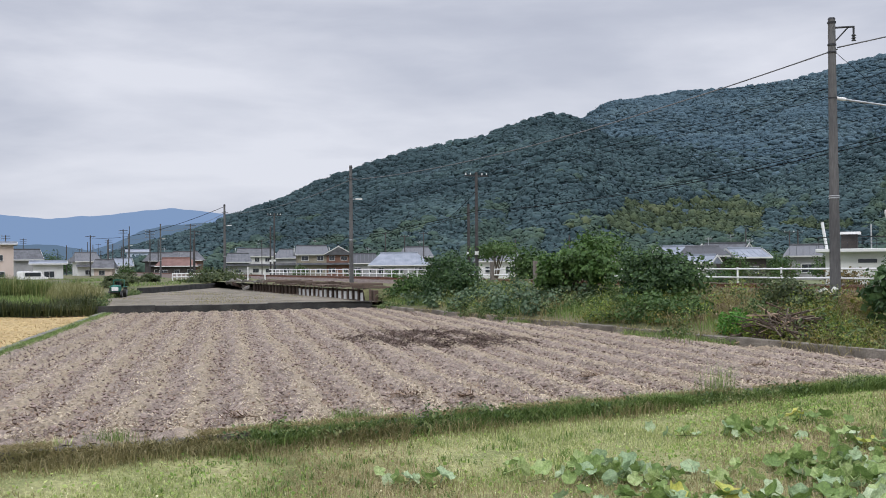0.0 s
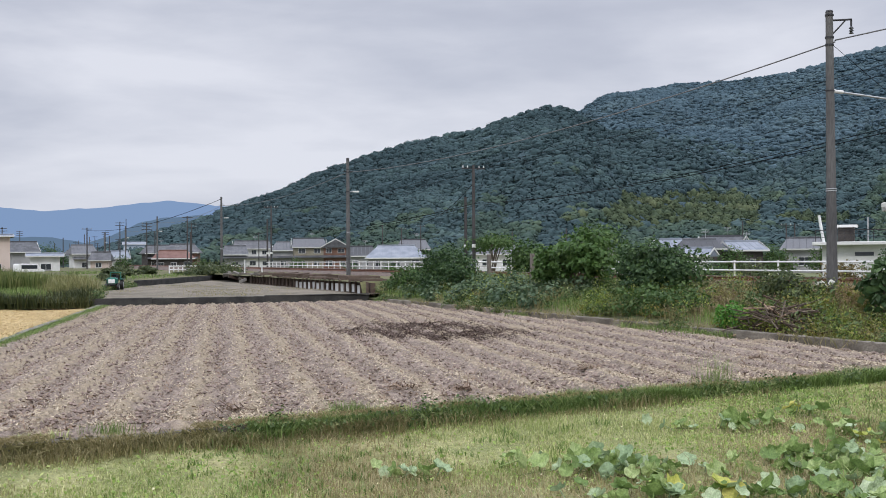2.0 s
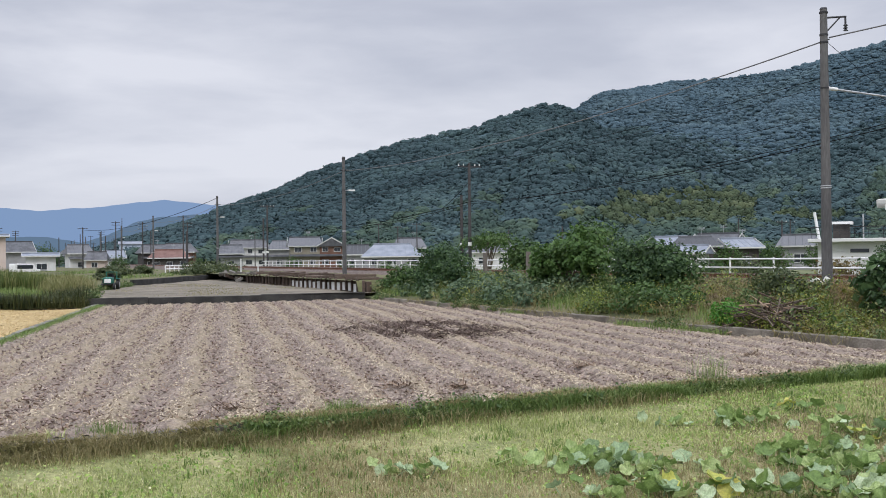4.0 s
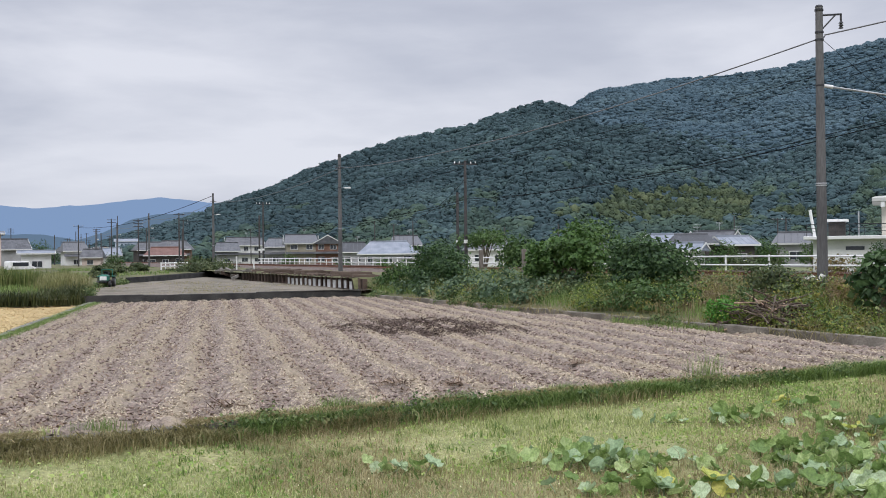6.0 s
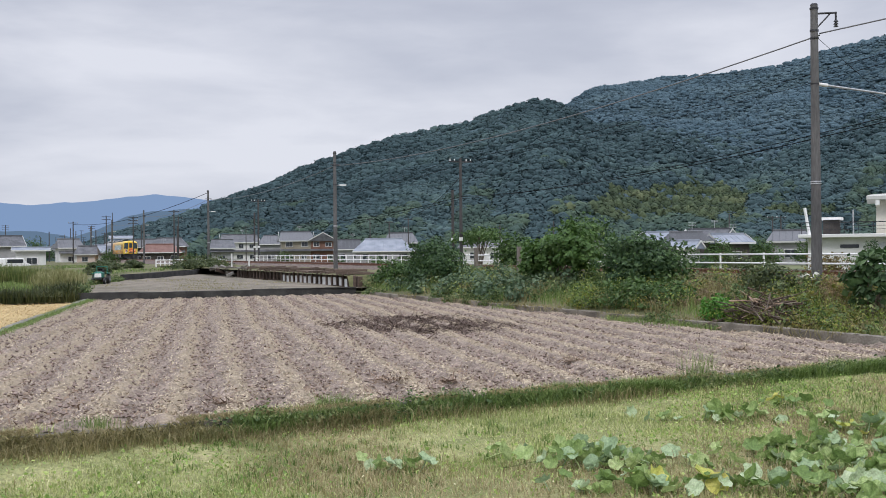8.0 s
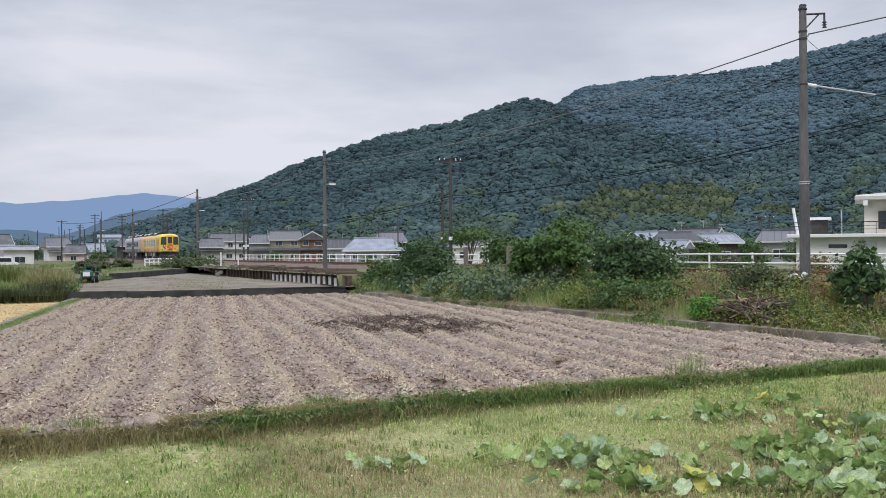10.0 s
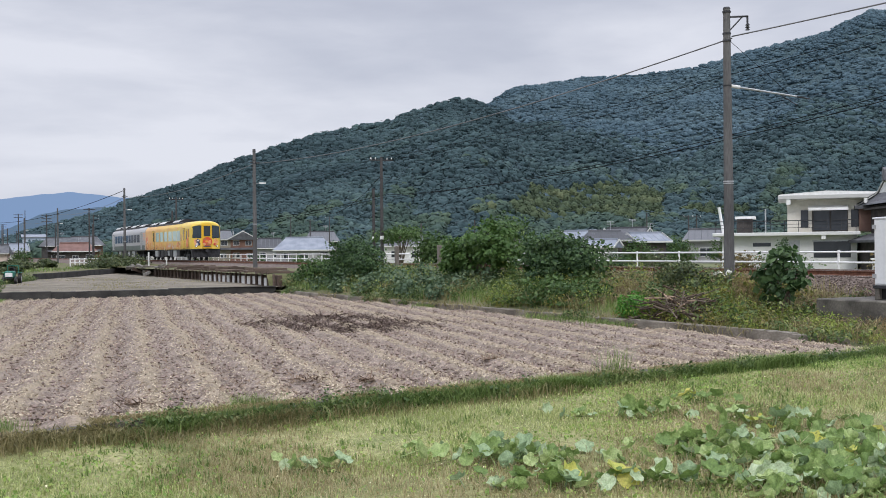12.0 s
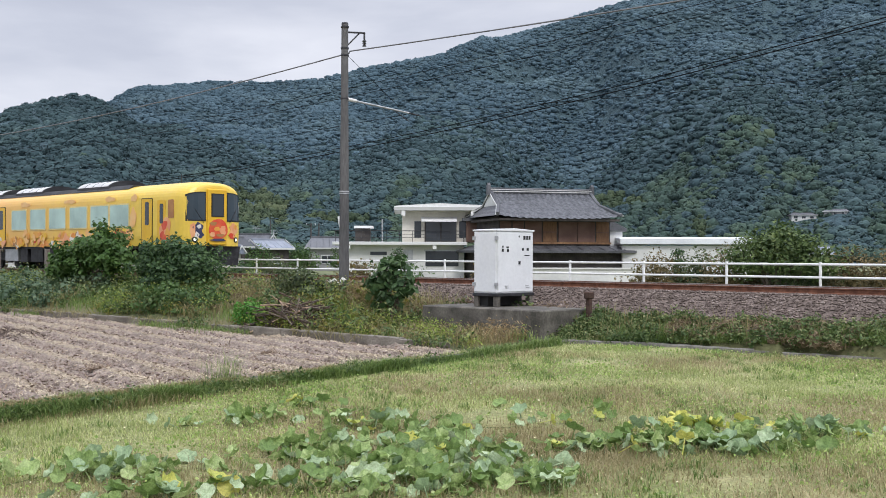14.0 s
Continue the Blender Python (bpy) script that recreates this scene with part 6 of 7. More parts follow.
# ---- beside the track ----
def signal_cabinet():
    rough_plinth = empty("concrete_plinth", 21.45, 16.9, 0.25, label="weathered concrete plinth set in the bank", category="plinth")
    part("plinth_block", box(0, 1.95, 0, 4.2, 0, 0.98), CONC_DARK, rough_plinth, bevel=0.03)
    cab = empty("signal_cabinet", 22.0, 18.85, 1.23, label="white steel trackside cabinet on a dark steel stand", category="cabinet")
    for x, y in ((0.0, 0.0), (1.35, 0.0), (0.0, 0.68), (1.35, 0.68)):
        part("foot", box(x, x + 0.15, y, y + 0.14, 0, 0.3), CONC_DARK, cab, bevel=0.01)
    part("stand", box(-0.03, 1.53, -0.03, 0.85, 0.28, 0.36), DARKMETAL, cab, bevel=0.008)
    part("stand_back", box(0.1, 1.5, 0.4, 0.8, 0.02, 0.28), BLACK, cab)
    body = part("body", box(0, 1.5, 0, 0.82, 0.36, 2.02), CABWHITE, cab, bevel=0.015)
    part("roof_cap", prism([(-0.03, 2.02), (1.53, 2.02), (1.53, 2.06), (0.75, 2.10), (-0.03, 2.06)], "y", -0.03, 0.85), CABWHITE, cab, bevel=0.006)
    door = part("door", box(0.03, 1.47, -0.02, -0.004, 0.40, 1.99), CABWHITE, cab, "white door with black stencilled marks", bevel=0.006)
    part("side_door", box(-0.02, -0.004, 0.03, 0.79, 0.40, 1.99), CABWHITE, cab, bevel=0.006)
    for z in (0.55, 1.78):
        part("hinge", box(-0.05, 0.0, -0.05, 0.04, z, z + 0.1), GALV, cab)
        part("hinge", box(-0.05, -0.01, 0.74, 0.84, z, z + 0.1), GALV, cab)
    part("lock", box(0.86, 0.92, -0.045, -0.02, 1.13, 1.22), BLACK, door)
    for x, z, w, h in ((0.18, 1.58, 0.06, 0.05), (0.17, 1.47, 0.08, 0.08), (0.36, 1.58, 0.09, 0.03), (0.38, 1.46, 0.08, 0.09), (0.38, 1.57, 0.08, 0.02), (1.0, 1.5, 0.08, 0.07), (1.2, 1.5, 0.09, 0.07), (1.1, 1.36, 0.22, 0.025),
                       (1.06, 1.80, 0.09, 0.10), (1.18, 1.80, 0.07, 0.10), (1.28, 1.80, 0.08, 0.10), (0.86, 1.86, 0.05, 0.05)):
        part("stencil_bar", box(x, x + w, -0.0245, -0.0195, z, z + h), BLACK, door)
    for x, z in ((0.3, 0.55), (1.15, 0.55), (0.32, 0.5), (1.17, 0.5)):
        part("vent_lip", box(x, x + 0.14, -0.035, -0.02, z, z + 0.015), GALV, door)
    pst = empty("marker_post", 22.95, 16.55, 0.9, label="short rusty marker post with a square cap", category="post")
    part("post", box(-0.06, 0.06, -0.06, 0.06, 0, 0.62), DARKRUST, pst, bevel=0.01)
    part("cap", box(-0.13, 0.13, -0.08, 0.08, 0.6, 0.78), DARKRUST, pst, bevel=0.02)


CABWHITE = surf("cabinet_enamel", (0.70, 0.71, 0.72), (0.76, 0.77, 0.78), 1.2, 0.4, 0.02, 12.0)
signal_cabinet()


def stakes_and_flowers():
    for y in (51.25, 46.3):
        s = empty("wooden_stake", 23.0, y, 1.3, label="grey weathered wooden stake on the bank", category="stake", group="stakes on the bank")
        part("stake", box(-0.09, 0.09, -0.09, 0.09, 0, 1.52), SLEEPERGREY, s, bevel=0.015)
    fl = empty("lily_clump", 22.1, 25.35, 1.1, label="white trumpet flowers at the foot of the pole", category="flowers")
    for dx, dy, z in ((0, 0.12, 0.72), (0.02, -0.05, 0.60), (0, -0.30, 0.75), (0.05, -0.2, 0.70), (0, 0.3, 0.68)):
        bm = tube((dx, dy, 0), (dx, dy, z), 0.012, 0.01, 6)
        st = part("stem", bm, LEAF_MID, fl)
        part("flower", tube((dx + 0.02, dy, z), (dx - 0.16, dy - 0.05, z + 0.02), 0.014, 0.058, 10), PETAL, st, "white trumpet flower")
    tw = empty("twig_heap", 22.95, 12.0, 0.72, label="withered brown twigs and vines below the ballast", category="twigs")
    rq = random.Random(6)
    for i in range(110):
        p = Vector((rq.uniform(-0.35, 0.45), rq.gauss(0, 0.75), 0))
        p.z = 0.08 + 0.35 * max(0.0, p.x) + rq.uniform(0, 0.16)
        d = Vector((rq.uniform(-0.4, 0.4), rq.uniform(-1, 1), rq.uniform(-0.3, 0.4))).normalized() * rq.uniform(0.2, 0.6)
        part("twig", tube(p - d / 2, p + d / 2, 0.012, 0.005, 5), (BARK, TWIG, DARKTWIG, BARK)[i % 4], tw)
    br = empty("brushwood_pile", 18.95, 23.9, 0.58, label="heap of cut brown branches on the bank", category="branches")
    rr = random.Random(4)
    for i in range(190):
        p = Vector((rr.uniform(-0.4, 0.9), rr.gauss(0, 0.55), 0))
        p.z = rr.uniform(0.0, 0.8) * max(0.1, 1 - 0.55 * abs(p.y))
        d = Vector((rr.uniform(-0.5, 0.5), rr.uniform(-1, 1), rr.uniform(-0.25, 0.3))).normalized() * rr.uniform(0.5, 1.3)
        part("branch", tube(p - d / 2, p + d / 2, 0.026, 0.009, 5), (DARKTWIG, DARKTWIG, BARK, DARKTWIG, BARK, TWIG)[i % 6], br)


PETAL = surf("white_petal", (0.78, 0.78, 0.70), (0.84, 0.84, 0.78), 8.0, 0.6, 0, 20.0)
DARKTWIG = surf("dark_wet_twig", (0.05, 0.034, 0.025), (0.10, 0.07, 0.05), 8.0, 0.9, 0.2, 30.0)
TWIG = surf("pale_twig", (0.26, 0.18, 0.12), (0.38, 0.28, 0.2), 8.0, 0.9, 0.2, 30.0)
SLEEPERGREY = surf("grey_weathered_wood", (0.15, 0.13, 0.11), (0.24, 0.215, 0.19), 5.0, 0.95, 0.4, 30.0, stretch=(1, 1, 0.2))
stakes_and_flowers()


# ---- land beyond the tilled field ----
def far_plots():
    # straw-covered field
    ny, nx = 60, 40
    U, Y = np.meshgrid(np.linspace(0, 1, nx), np.linspace(12, 56.4, ny), indexing="ij")
    X = -34 + U * (left_x(Y) - 0.2 + 34)
    Z = 0.30 + 0.05 * fbm(X * 1.2, Y * 1.2, 101) + 0.03 * np.sin((X - 0.185 * Y) * 5)
    tagged(raw("straw_field", np.stack([X, Y, Z], -1).reshape(-1, 3), grid(nx, ny), STRAWBED, smooth=True), "field covered with golden rice straw", "field", kind="structure")
    n = 9000
    Y = rng.uniform(28, 55, n)
    X = left_x(Y) - 0.3 - 7 * rng.uniform(0, 1, n) ** 1.5
    chips("rice_straw", X, Y, np.full(n, 0.32), 0.10, 0.012, RICESTRAW, "loose golden rice straw", "straw")
    Y = rng.uniform(24, 55.5, 15000)
    X = left_x(Y) + rng.normal(0.10, 0.14, 15000)
    blades("edge_grass", X, Y, np.full(15000, 0.34), 0.19, 0.014, WALLGRASS, "short green grass along the concrete edge", lean=0.9)
    # trodden plot behind the far wall
    nx, ny = 50, 70
    U, V = np.meshgrid(np.linspace(0, 1, nx), np.linspace(0, 1, ny), indexing="ij")
    Y = FAR_Y + 0.1 + V * 62
    lo = np.interp(Y, [56, 70, 84.7, 118], [4.2, 5.4, 9.1, 23.6])
    X = lo + U * (19.2 + np.clip((Y - 90) * 0.16, 0, 5) - lo)
    Z = 0.74 + 0.03 * fbm(X * 1.1, Y * 0.9, 103) + 0.012 * fbm(X * 5, Y * 5, 104)
    tagged(raw("plot_soil", np.stack([X, Y, Z], -1).reshape(-1, 3), grid(nx, ny), SOIL2, smooth=True), "bare trodden earth plot with thin grass", "field", kind="structure")
    n = 6000
    Y = rng.uniform(57, 86, n); X = rng.uniform(6, 18.5, n)
    k = (fbm(X * 0.5, Y * 0.25, 105) + rng.normal(0, 0.25, n) > 0.1) & (X > np.interp(Y, [56, 70, 84.7, 118], [4.6, 6, 9.5, 24]))
    blades("plot_grass", X[k], Y[k], np.full(k.sum(), 0.74), 0.08, 0.02, DRYGRASS2, "thin dry grass on the bare plot", lean=0.9)
    rough_wall("wall_plot", (9.0, 84.7), (22.6, 114.5), 0.3, 0.5, 1.18, BLACK_CONC, "dark retaining wall behind the bare plot", 9, 3.0)
    # grass terrace beyond
    nx, ny = 60, 40
    X, Y = np.meshgrid(np.linspace(-60, 23.4, nx), np.linspace(56.2, 330, ny), indexing="ij")
    edge = np.interp(Y, [56, 70, 84.9, 114.6, 118], [3.9, 5.0, 8.9, 22.7, 40])
    X = np.where(Y < 118, -60 + (X + 60) / 83.4 * (edge + 59.8), X)
    Z = 0.62 + 0.58 * np.clip((Y - 78) / 12, 0, 1) + 0.06 * fbm(X * 0.4, Y * 0.3, 107)
    tagged(raw("terrace", np.stack([X, Y, Z], -1).reshape(-1, 3), grid(nx, ny), GROUND, smooth=True), "rough green terrace with vegetable plots", "grass", kind="structure")
    # reeds and tall grass
    n = 15000
    X, Y = rng.uniform(-16, 4.0, n), 56.0 + rng.uniform(0, 3.2, n)
    blades("reed_bed", X, Y, np.full(n, 0.35), 0.95 * (0.8 + 0.35 * fbm(X * 0.9, Y * 0.9, 111, 3)), 0.03, REED_DARK, "dark green reeds behind the straw field", "reeds", 0.9)
    n = 6000
    X, Y = rng.uniform(-18, 3.5, n), rng.uniform(59.5, 78, n)
    blades("meadow_grass", X, Y, np.full(n, 0.62), 0.4, 0.04, WALLGRASS, "pale green meadow grass", lean=0.6)
    n = 16000
    X, Y = rng.uniform(-24, 4.6, n), 79 + rng.uniform(0, 5.0, n)
    blades("tall_reeds", X, Y, np.full(n, 0.7), 1.4 * (0.85 + 0.25 * fbm(X * 0.6, Y * 0.6, 113, 3)), 0.045, REED, "tall green reeds by the lane", "reeds", 0.4)
    n = 7000
    X = 3.7 + rng.normal(0, 0.55, n); Y = 66 + rng.uniform(-4, 10, n)
    k = X < np.interp(Y, [56, 70, 84.7], [4.0, 5.4, 8]); X, Y = X[k], Y[k]
    blades("pale_reeds", X, Y, np.full(len(X), 0.6), 1.05, 0.03, PALE_REED, "pale dry reeds at the plot's corner", "reeds", 0.5)
    t = rng.uniform(0, 1, 170)
    Y = 56.5 + 28.5 * t
    X = np.interp(Y, [56, 70, 84.9], [3.9, 5.0, 8.9]) + rng.normal(0, 0.18, len(Y))
    R = rng.uniform(0.2, 0.42, len(Y))
    V, F = leaf_cloud(np.stack([X, Y, 0.66 + R * 0.5, R, R, R], 1), 50 * len(Y), 0.11, 0.6)
    tagged(raw("terrace_weeds", V, F, WEED), "rough weeds along the terrace's edge", "weeds", kind="stuff")
    n = 16000
    X, Y = rng.uniform(-30, 22, n), rng.uniform(88, 170, n)
    k = (Y > 88 + (X - 9) * 2.1) & (fbm(X * 0.25, Y * 0.12, 109) > -0.1)
    blades("terrace_grass", X[k], Y[k], np.full(k.sum(), 1.15), 0.24, 0.06, WALLGRASS, "rough grass on the terrace", lean=0.7)


REED_DARK = leafy("dark_reeds", (0.035, 0.05, 0.018), (0.075, 0.09, 0.03), (0.14, 0.13, 0.055))
STRAWBED = surf("golden_straw_bed", (0.34, 0.245, 0.105), (0.47, 0.355, 0.17), 0.6, 0.95, 0.5, 9.0, bdist=0.04, c3=(0.36, 0.34, 0.13), stretch=(1, 0.35, 1))
RICESTRAW = surf("golden_straw", (0.44, 0.32, 0.15), (0.6, 0.47, 0.26), 3.0, 0.9, 0, 20.0, vary="island")
far_plots()


def sleeper_wall():
    """Old sleepers set upright as a retaining wall, pale boards between, more sleepers lying on top."""
    w = empty("sleeper_wall", 18.35, 57.0, 0.7, label="retaining wall of upright old sleepers with pale boards", category="retaining wall", kind="structure")
    r = random.Random(8)
    post = board = None
    for i in range(29):
        y = i * 1.08
        if post is None:
            ob = part("sleeper_post", box(-0.05, 0.06, -0.10, 0.10, -0.1, 0.72), SLEEPER, w, bevel=0.015); post = ob.data
        else:
            ob = new("sleeper_post", post); ob.parent = w
        ob.matrix_basis = pose(-0.06, y, r.uniform(-0.05, 0.06), r.uniform(-2, 2), r.uniform(-3, 3), 0)
        if 1 <= i < 15:
            if board is None:
                ob = part("board", box(-0.05, 0.0, 0.26, 0.84, 0.04, 0.50), DULL_WHITE, w); board = ob.data
            else:
                ob = new("board", board); ob.parent = w
            ob.matrix_basis = pose(r.uniform(-0.02, 0.02), y, r.uniform(-0.06, 0.04), 0, 0, r.uniform(-2, 2))
    part("backing", box(0.05, 0.3, -0.3, 31.5, -0.1, 0.62), DARK_SOIL, w, "dark earth behind the sleepers")
    pile = empty("sleeper_stack", 19.6, 60, 1.33, label="old brown sleepers lying flat on the bank", category="sleepers")
    me = None
    for i in range(30):
        if me is None:
            ob = part("old_sleeper", box(-1.0, 1.0, -0.11, 0.11, 0, 0.14), SLEEPER, pile, bevel=0.012); me = ob.data
        else:
            ob = new("old_sleeper", me); ob.parent = pile
        ob.matrix_basis = pose(r.uniform(-0.3, 0.5), 0.9 * i + r.uniform(-0.2, 0.2), r.choice((0.0, 0.0, 0.14)) + 0.02, r.uniform(-3, 3), r.uniform(-4, 4), r.uniform(-16, 16))
    rub = empty("rubble_heap", 19.2, 92, 1.0, label="grey heap of broken concrete and timber", category="rubble")
    for i in range(34):
        bm = box(-r.uniform(0.2, 0.7), r.uniform(0.2, 0.7), -0.14, 0.14, -0.12, 0.12)
        ob = part("rubble_piece", bm, (CONCRETE, SLEEPER, CONC_DARK)[i % 3], rub, bevel=0.02)
        ob.matrix_basis = pose(r.uniform(-1.5, 2.0), r.uniform(-4, 9), r.uniform(0.0, 0.4), r.uniform(-25, 25), r.uniform(-25, 25), r.uniform(0, 180))
    for x, y, h in ((20.4, 100.5, 1.6), (23.2, 106, 1.1)):
        p = empty("marker_stake", x, y, 1.1, label="white painted marker stake beside the track", category="stake", group="white marker stakes")
        part("stake", box(-0.06, 0.06, -0.06, 0.06, 0, h), DULL_WHITE, p, bevel=0.01)


sleeper_wall()


def tractor():
    """A small green two-axle walking tractor, parked."""
    t = empty("small_tractor", 6.55, 75.0, 0.74, rz=-14, label="small green farm tractor parked on the bare plot", category="tractor")
    t.scale = (0.86, 0.86, 0.86)
    part("hood", box(-0.33, 0.33, -0.95, 0.1, 0.45, 0.95), TGREEN, t, bevel=0.08)
    part("grille", box(-0.25, 0.25, -0.975, -0.94, 0.52, 0.82), PORCELAIN, t, "pale grille and headlamps", bevel=0.01)
    part("bumper", box(-0.3, 0.3, -1.05, -0.95, 0.34, 0.46), BLACK, t, bevel=0.02)
    part("floor", box(-0.4, 0.4, 0.1, 0.9, 0.4, 0.5), BLACK, t, bevel=0.02)
    part("seat", box(-0.22, 0.22, 0.55, 0.95, 0.72, 0.82), BLACK, t, bevel=0.03)
    part("seat_back", box(-0.22, 0.22, 0.9, 0.98, 0.8, 1.12), BLACK, t, bevel=0.03)
    part("steering_column", tube((0, 0.12, 0.85), (0, 0.3, 1.1), 0.025, 0.025, 8), BLACK, t)
    part("steering_wheel", tube((0, 0.29, 1.09), (0, 0.31, 1.12), 0.17, 0.17, 18), BLACK, t)
    for s in (-1, 1):
        w = part("rear_wheel", tube((s * 0.42, 0.62, 0.38), (s * 0.64, 0.62, 0.38), 0.38, 0.38, 22), BLACK, t)
        part("rim", tube((s * 0.645, 0.62, 0.38), (s * 0.655, 0.62, 0.38), 0.2, 0.2, 16), GALV, w)
        w = part("front_wheel", tube((s * 0.36, -0.68, 0.24), (s * 0.52, -0.68, 0.24), 0.24, 0.24, 20), BLACK, t)
        part("rim", tube((s * 0.525, -0.68, 0.24), (s * 0.535, -0.68, 0.24), 0.12, 0.12, 14), GALV, w)
        part("mudguard", box(s * 0.53 - 0.13, s * 0.53 + 0.13, 0.28, 0.98, 0.78, 0.84), TGREEN, t, bevel=0.02)
    part("roll_bar", prism([(-0.42, 0.5), (-0.36, 0.5), (-0.36, 1.3), (0.36, 1.3), (0.36, 0.5), (0.42, 0.5), (0.42, 1.36), (-0.42, 1.36)], "y", 0.92, 0.98), TGREEN, t)
    part("tiller", box(-0.55, 0.55, 1.0, 1.45, 0.15, 0.5), TRED, t, "red rotary tiller", bevel=0.05)
    part("exhaust", tube((0.28, -0.4, 0.9), (0.28, -0.4, 1.25), 0.03, 0.03, 8), BLACK, t)


TGREEN = surf("green_tractor_paint", (0.02, 0.13, 0.10), (0.03, 0.18, 0.13), 3.0, 0.4, 0, 12.0)
TRED = surf("dull_red_paint", (0.22, 0.05, 0.05), (0.28, 0.07, 0.06), 3.0, 0.5, 0, 12.0)
tractor()


# ---- more poles and wires ----
def more_lines():
    street_pole(31.0, 71.7, 9.3, cross=1)
    street_pole(31.6, 74.6, 7.2, cross=0)
    for y in (136.0, 200.0, 268.0, 340.0, 420.0):
        street_pole(31.0, y, 9.5, cross=2 if y > 150 else 1)
        street_pole(31.5, y + 4.5, 8.0, cross=0)
    street_pole(33.0, -14.0, 15.0, cross=2)
    street_pole(14.0, 215.0, 9.0, cross=1)
    spots = ((-21.0, 330, 11.5, 3), (-17.0, 300, 10.5, 2), (-16.3, 240, 11.0, 2), (-15.0, 215, 10.0, 3), (-18.4, 360, 9, 1), (-18.0, 310, 10, 0), (-14.6, 260, 9.5, 0), (-17.5, 420, 12, 1), (-16.8, 250, 8.2, 0), (-19.0, 280, 8.5, 0), (-19.4, 330, 8.0, 0), (-16.0, 330, 15.0, 0),
             (-13.0, 190, 10.2, 1), (-9.4, 270, 9.4, 1), (-3.0, 240, 10.2, 1), (-1.0, 210, 9.2, 1), (-2.0, 215, 8.8, 1), (3.8, 150, 6.3, 0), (6.6, 170, 7.2, 0), (15.5, 190, 8.5, 0), (17.6, 160, 7.2, 1), (18.0, 175, 7.6, 1), (-21.8, 240, 9.8, 2))
    for az, d, h, c in spots:
        x, y = polar(az, d)
        street_pole(float(x), float(y), h, 0.5, c, "distant dark utility pole among the houses", 0.13, DARK_POLE)
    for x, dz, sg, r in ((30.3, 9.5, 1.5, 0.012), (31.7, 9.5, 1.5, 0.012), (31.0, 6.95, 2.55, 0.018), (31.1, 6.8, 2.2, 0.015)):
        cable("street_wire", sag((x, 71.7, dz - 0.4), (x + 2, -14.0, dz + (7.1 if dz < 8 else 4.6)), sg), r, WIRE, None, "sagging dark overhead street cable", "cable", "street cables beyond the track")
        cable("street_wire", sag((x, 136.0, dz - 0.3), (x, 71.7, dz - 0.4), 0.9), r * 1.1, WIRE, None, "sagging dark overhead street cable", "cable", "street cables beyond the track")
        cable("street_wire", sag((x, 200.0, dz - 0.2), (x, 136.0, dz - 0.3), 0.9), r * 1.2, WIRE, None, "sagging dark overhead street cable", "cable", "street cables beyond the track")
    cable("street_wire", sag((22.6, 124.2, 9.6), (14.0, 215.0, 8.5), 1.2), 0.03, WIRE, None, "sagging dark overhead street cable", "cable", "street cables beyond the track")
    cable("street_wire", sag((31.0, 71.7, 8.0), (44.0, 120.0, 7.0), 1.0), 0.02, WIRE, None, "sagging dark overhead street cable", "cable", "street cables beyond the track")


more_lines()


# ---- buildings ----
def window(parent, x, z, w, h, y, mat=None):
    """A window in a wall whose outer face is at y, facing -y."""
    fr = part("window", box(x - w / 2, x + w / 2, y - 0.05, y + 0.02, z, z + h), WHITE if mat is None else mat, parent)
    k = 0.06
    part("pane", box(x - w / 2 + k, x - 0.02, y - 0.07, y - 0.045, z + k, z + h - k), GLASS, fr)
    part("pane", box(x + 0.02, x + w / 2 - k, y - 0.07, y - 0.045, z + k, z + h - k), GLASS, fr)
    part("sill", box(x - w / 2 - 0.05, x + w / 2 + 0.05, y - 0.1, y, z - 0.05, z), GREYWALL, fr)
    return fr


def roof_part(parent, w, d, z, rise, mat, over=0.6, hip=0.0, axis="x", name="roof"):
    """A tiled roof with eaves of some thickness, gabled or hipped, and a raised ridge with rows of tile rolls."""
    W, D = w / 2 + over, d / 2 + over
    if axis == "y":
        W, D = d / 2 + over, w / 2 + over
    bm = bmesh.new()
    r = W * (1 - hip)
    top = [(-r, 0, z + rise), (r, 0, z + rise)]
    lo = [(-W, -D, z), (W, -D, z), (W, D, z), (-W, D, z)]
    un = [(x, y, zz - 0.16) for x, y, zz in lo]
    v = [bm.verts.new(p) for p in (*lo, *top, *un)]
    for f in ((0, 1, 5, 4), (2, 3, 4, 5), (1, 2, 5), (3, 0, 4), (0, 6, 7, 1), (1, 7, 8, 2), (2, 8, 9, 3), (3, 9, 6, 0), (6, 9, 8, 7)):
        bm.faces.new([v[i] for i in f])
    bmesh.ops.recalc_face_normals(bm, faces=bm.faces)
    ob = part(name, bm, mat, parent)
    ridge = part("ridge", box(-r - 0.05, r + 0.05, -0.14, 0.14, z + rise - 0.08, z + rise + 0.2), mat, ob, bevel=0.03)
    n = int(2 * W / 0.75)
    bm = bmesh.new()
    for i in range(n + 1):
        x = -W + 2 * W * i / n
        t = min(1.0, (W - abs(x)) / max(W - r, 0.01)) if hip else 1.0
        for s in (-1, 1):
            tube((x, s * D, z + 0.02), (x, s * D * (1 - t), z + rise * t + 0.01), 0.028, 0.028, 5, bm)
    part("tile_ribbing", bm, mat, ob)
    if axis == "y":
        ob.rotation_euler = (0, 0, radians(90))
    return ob


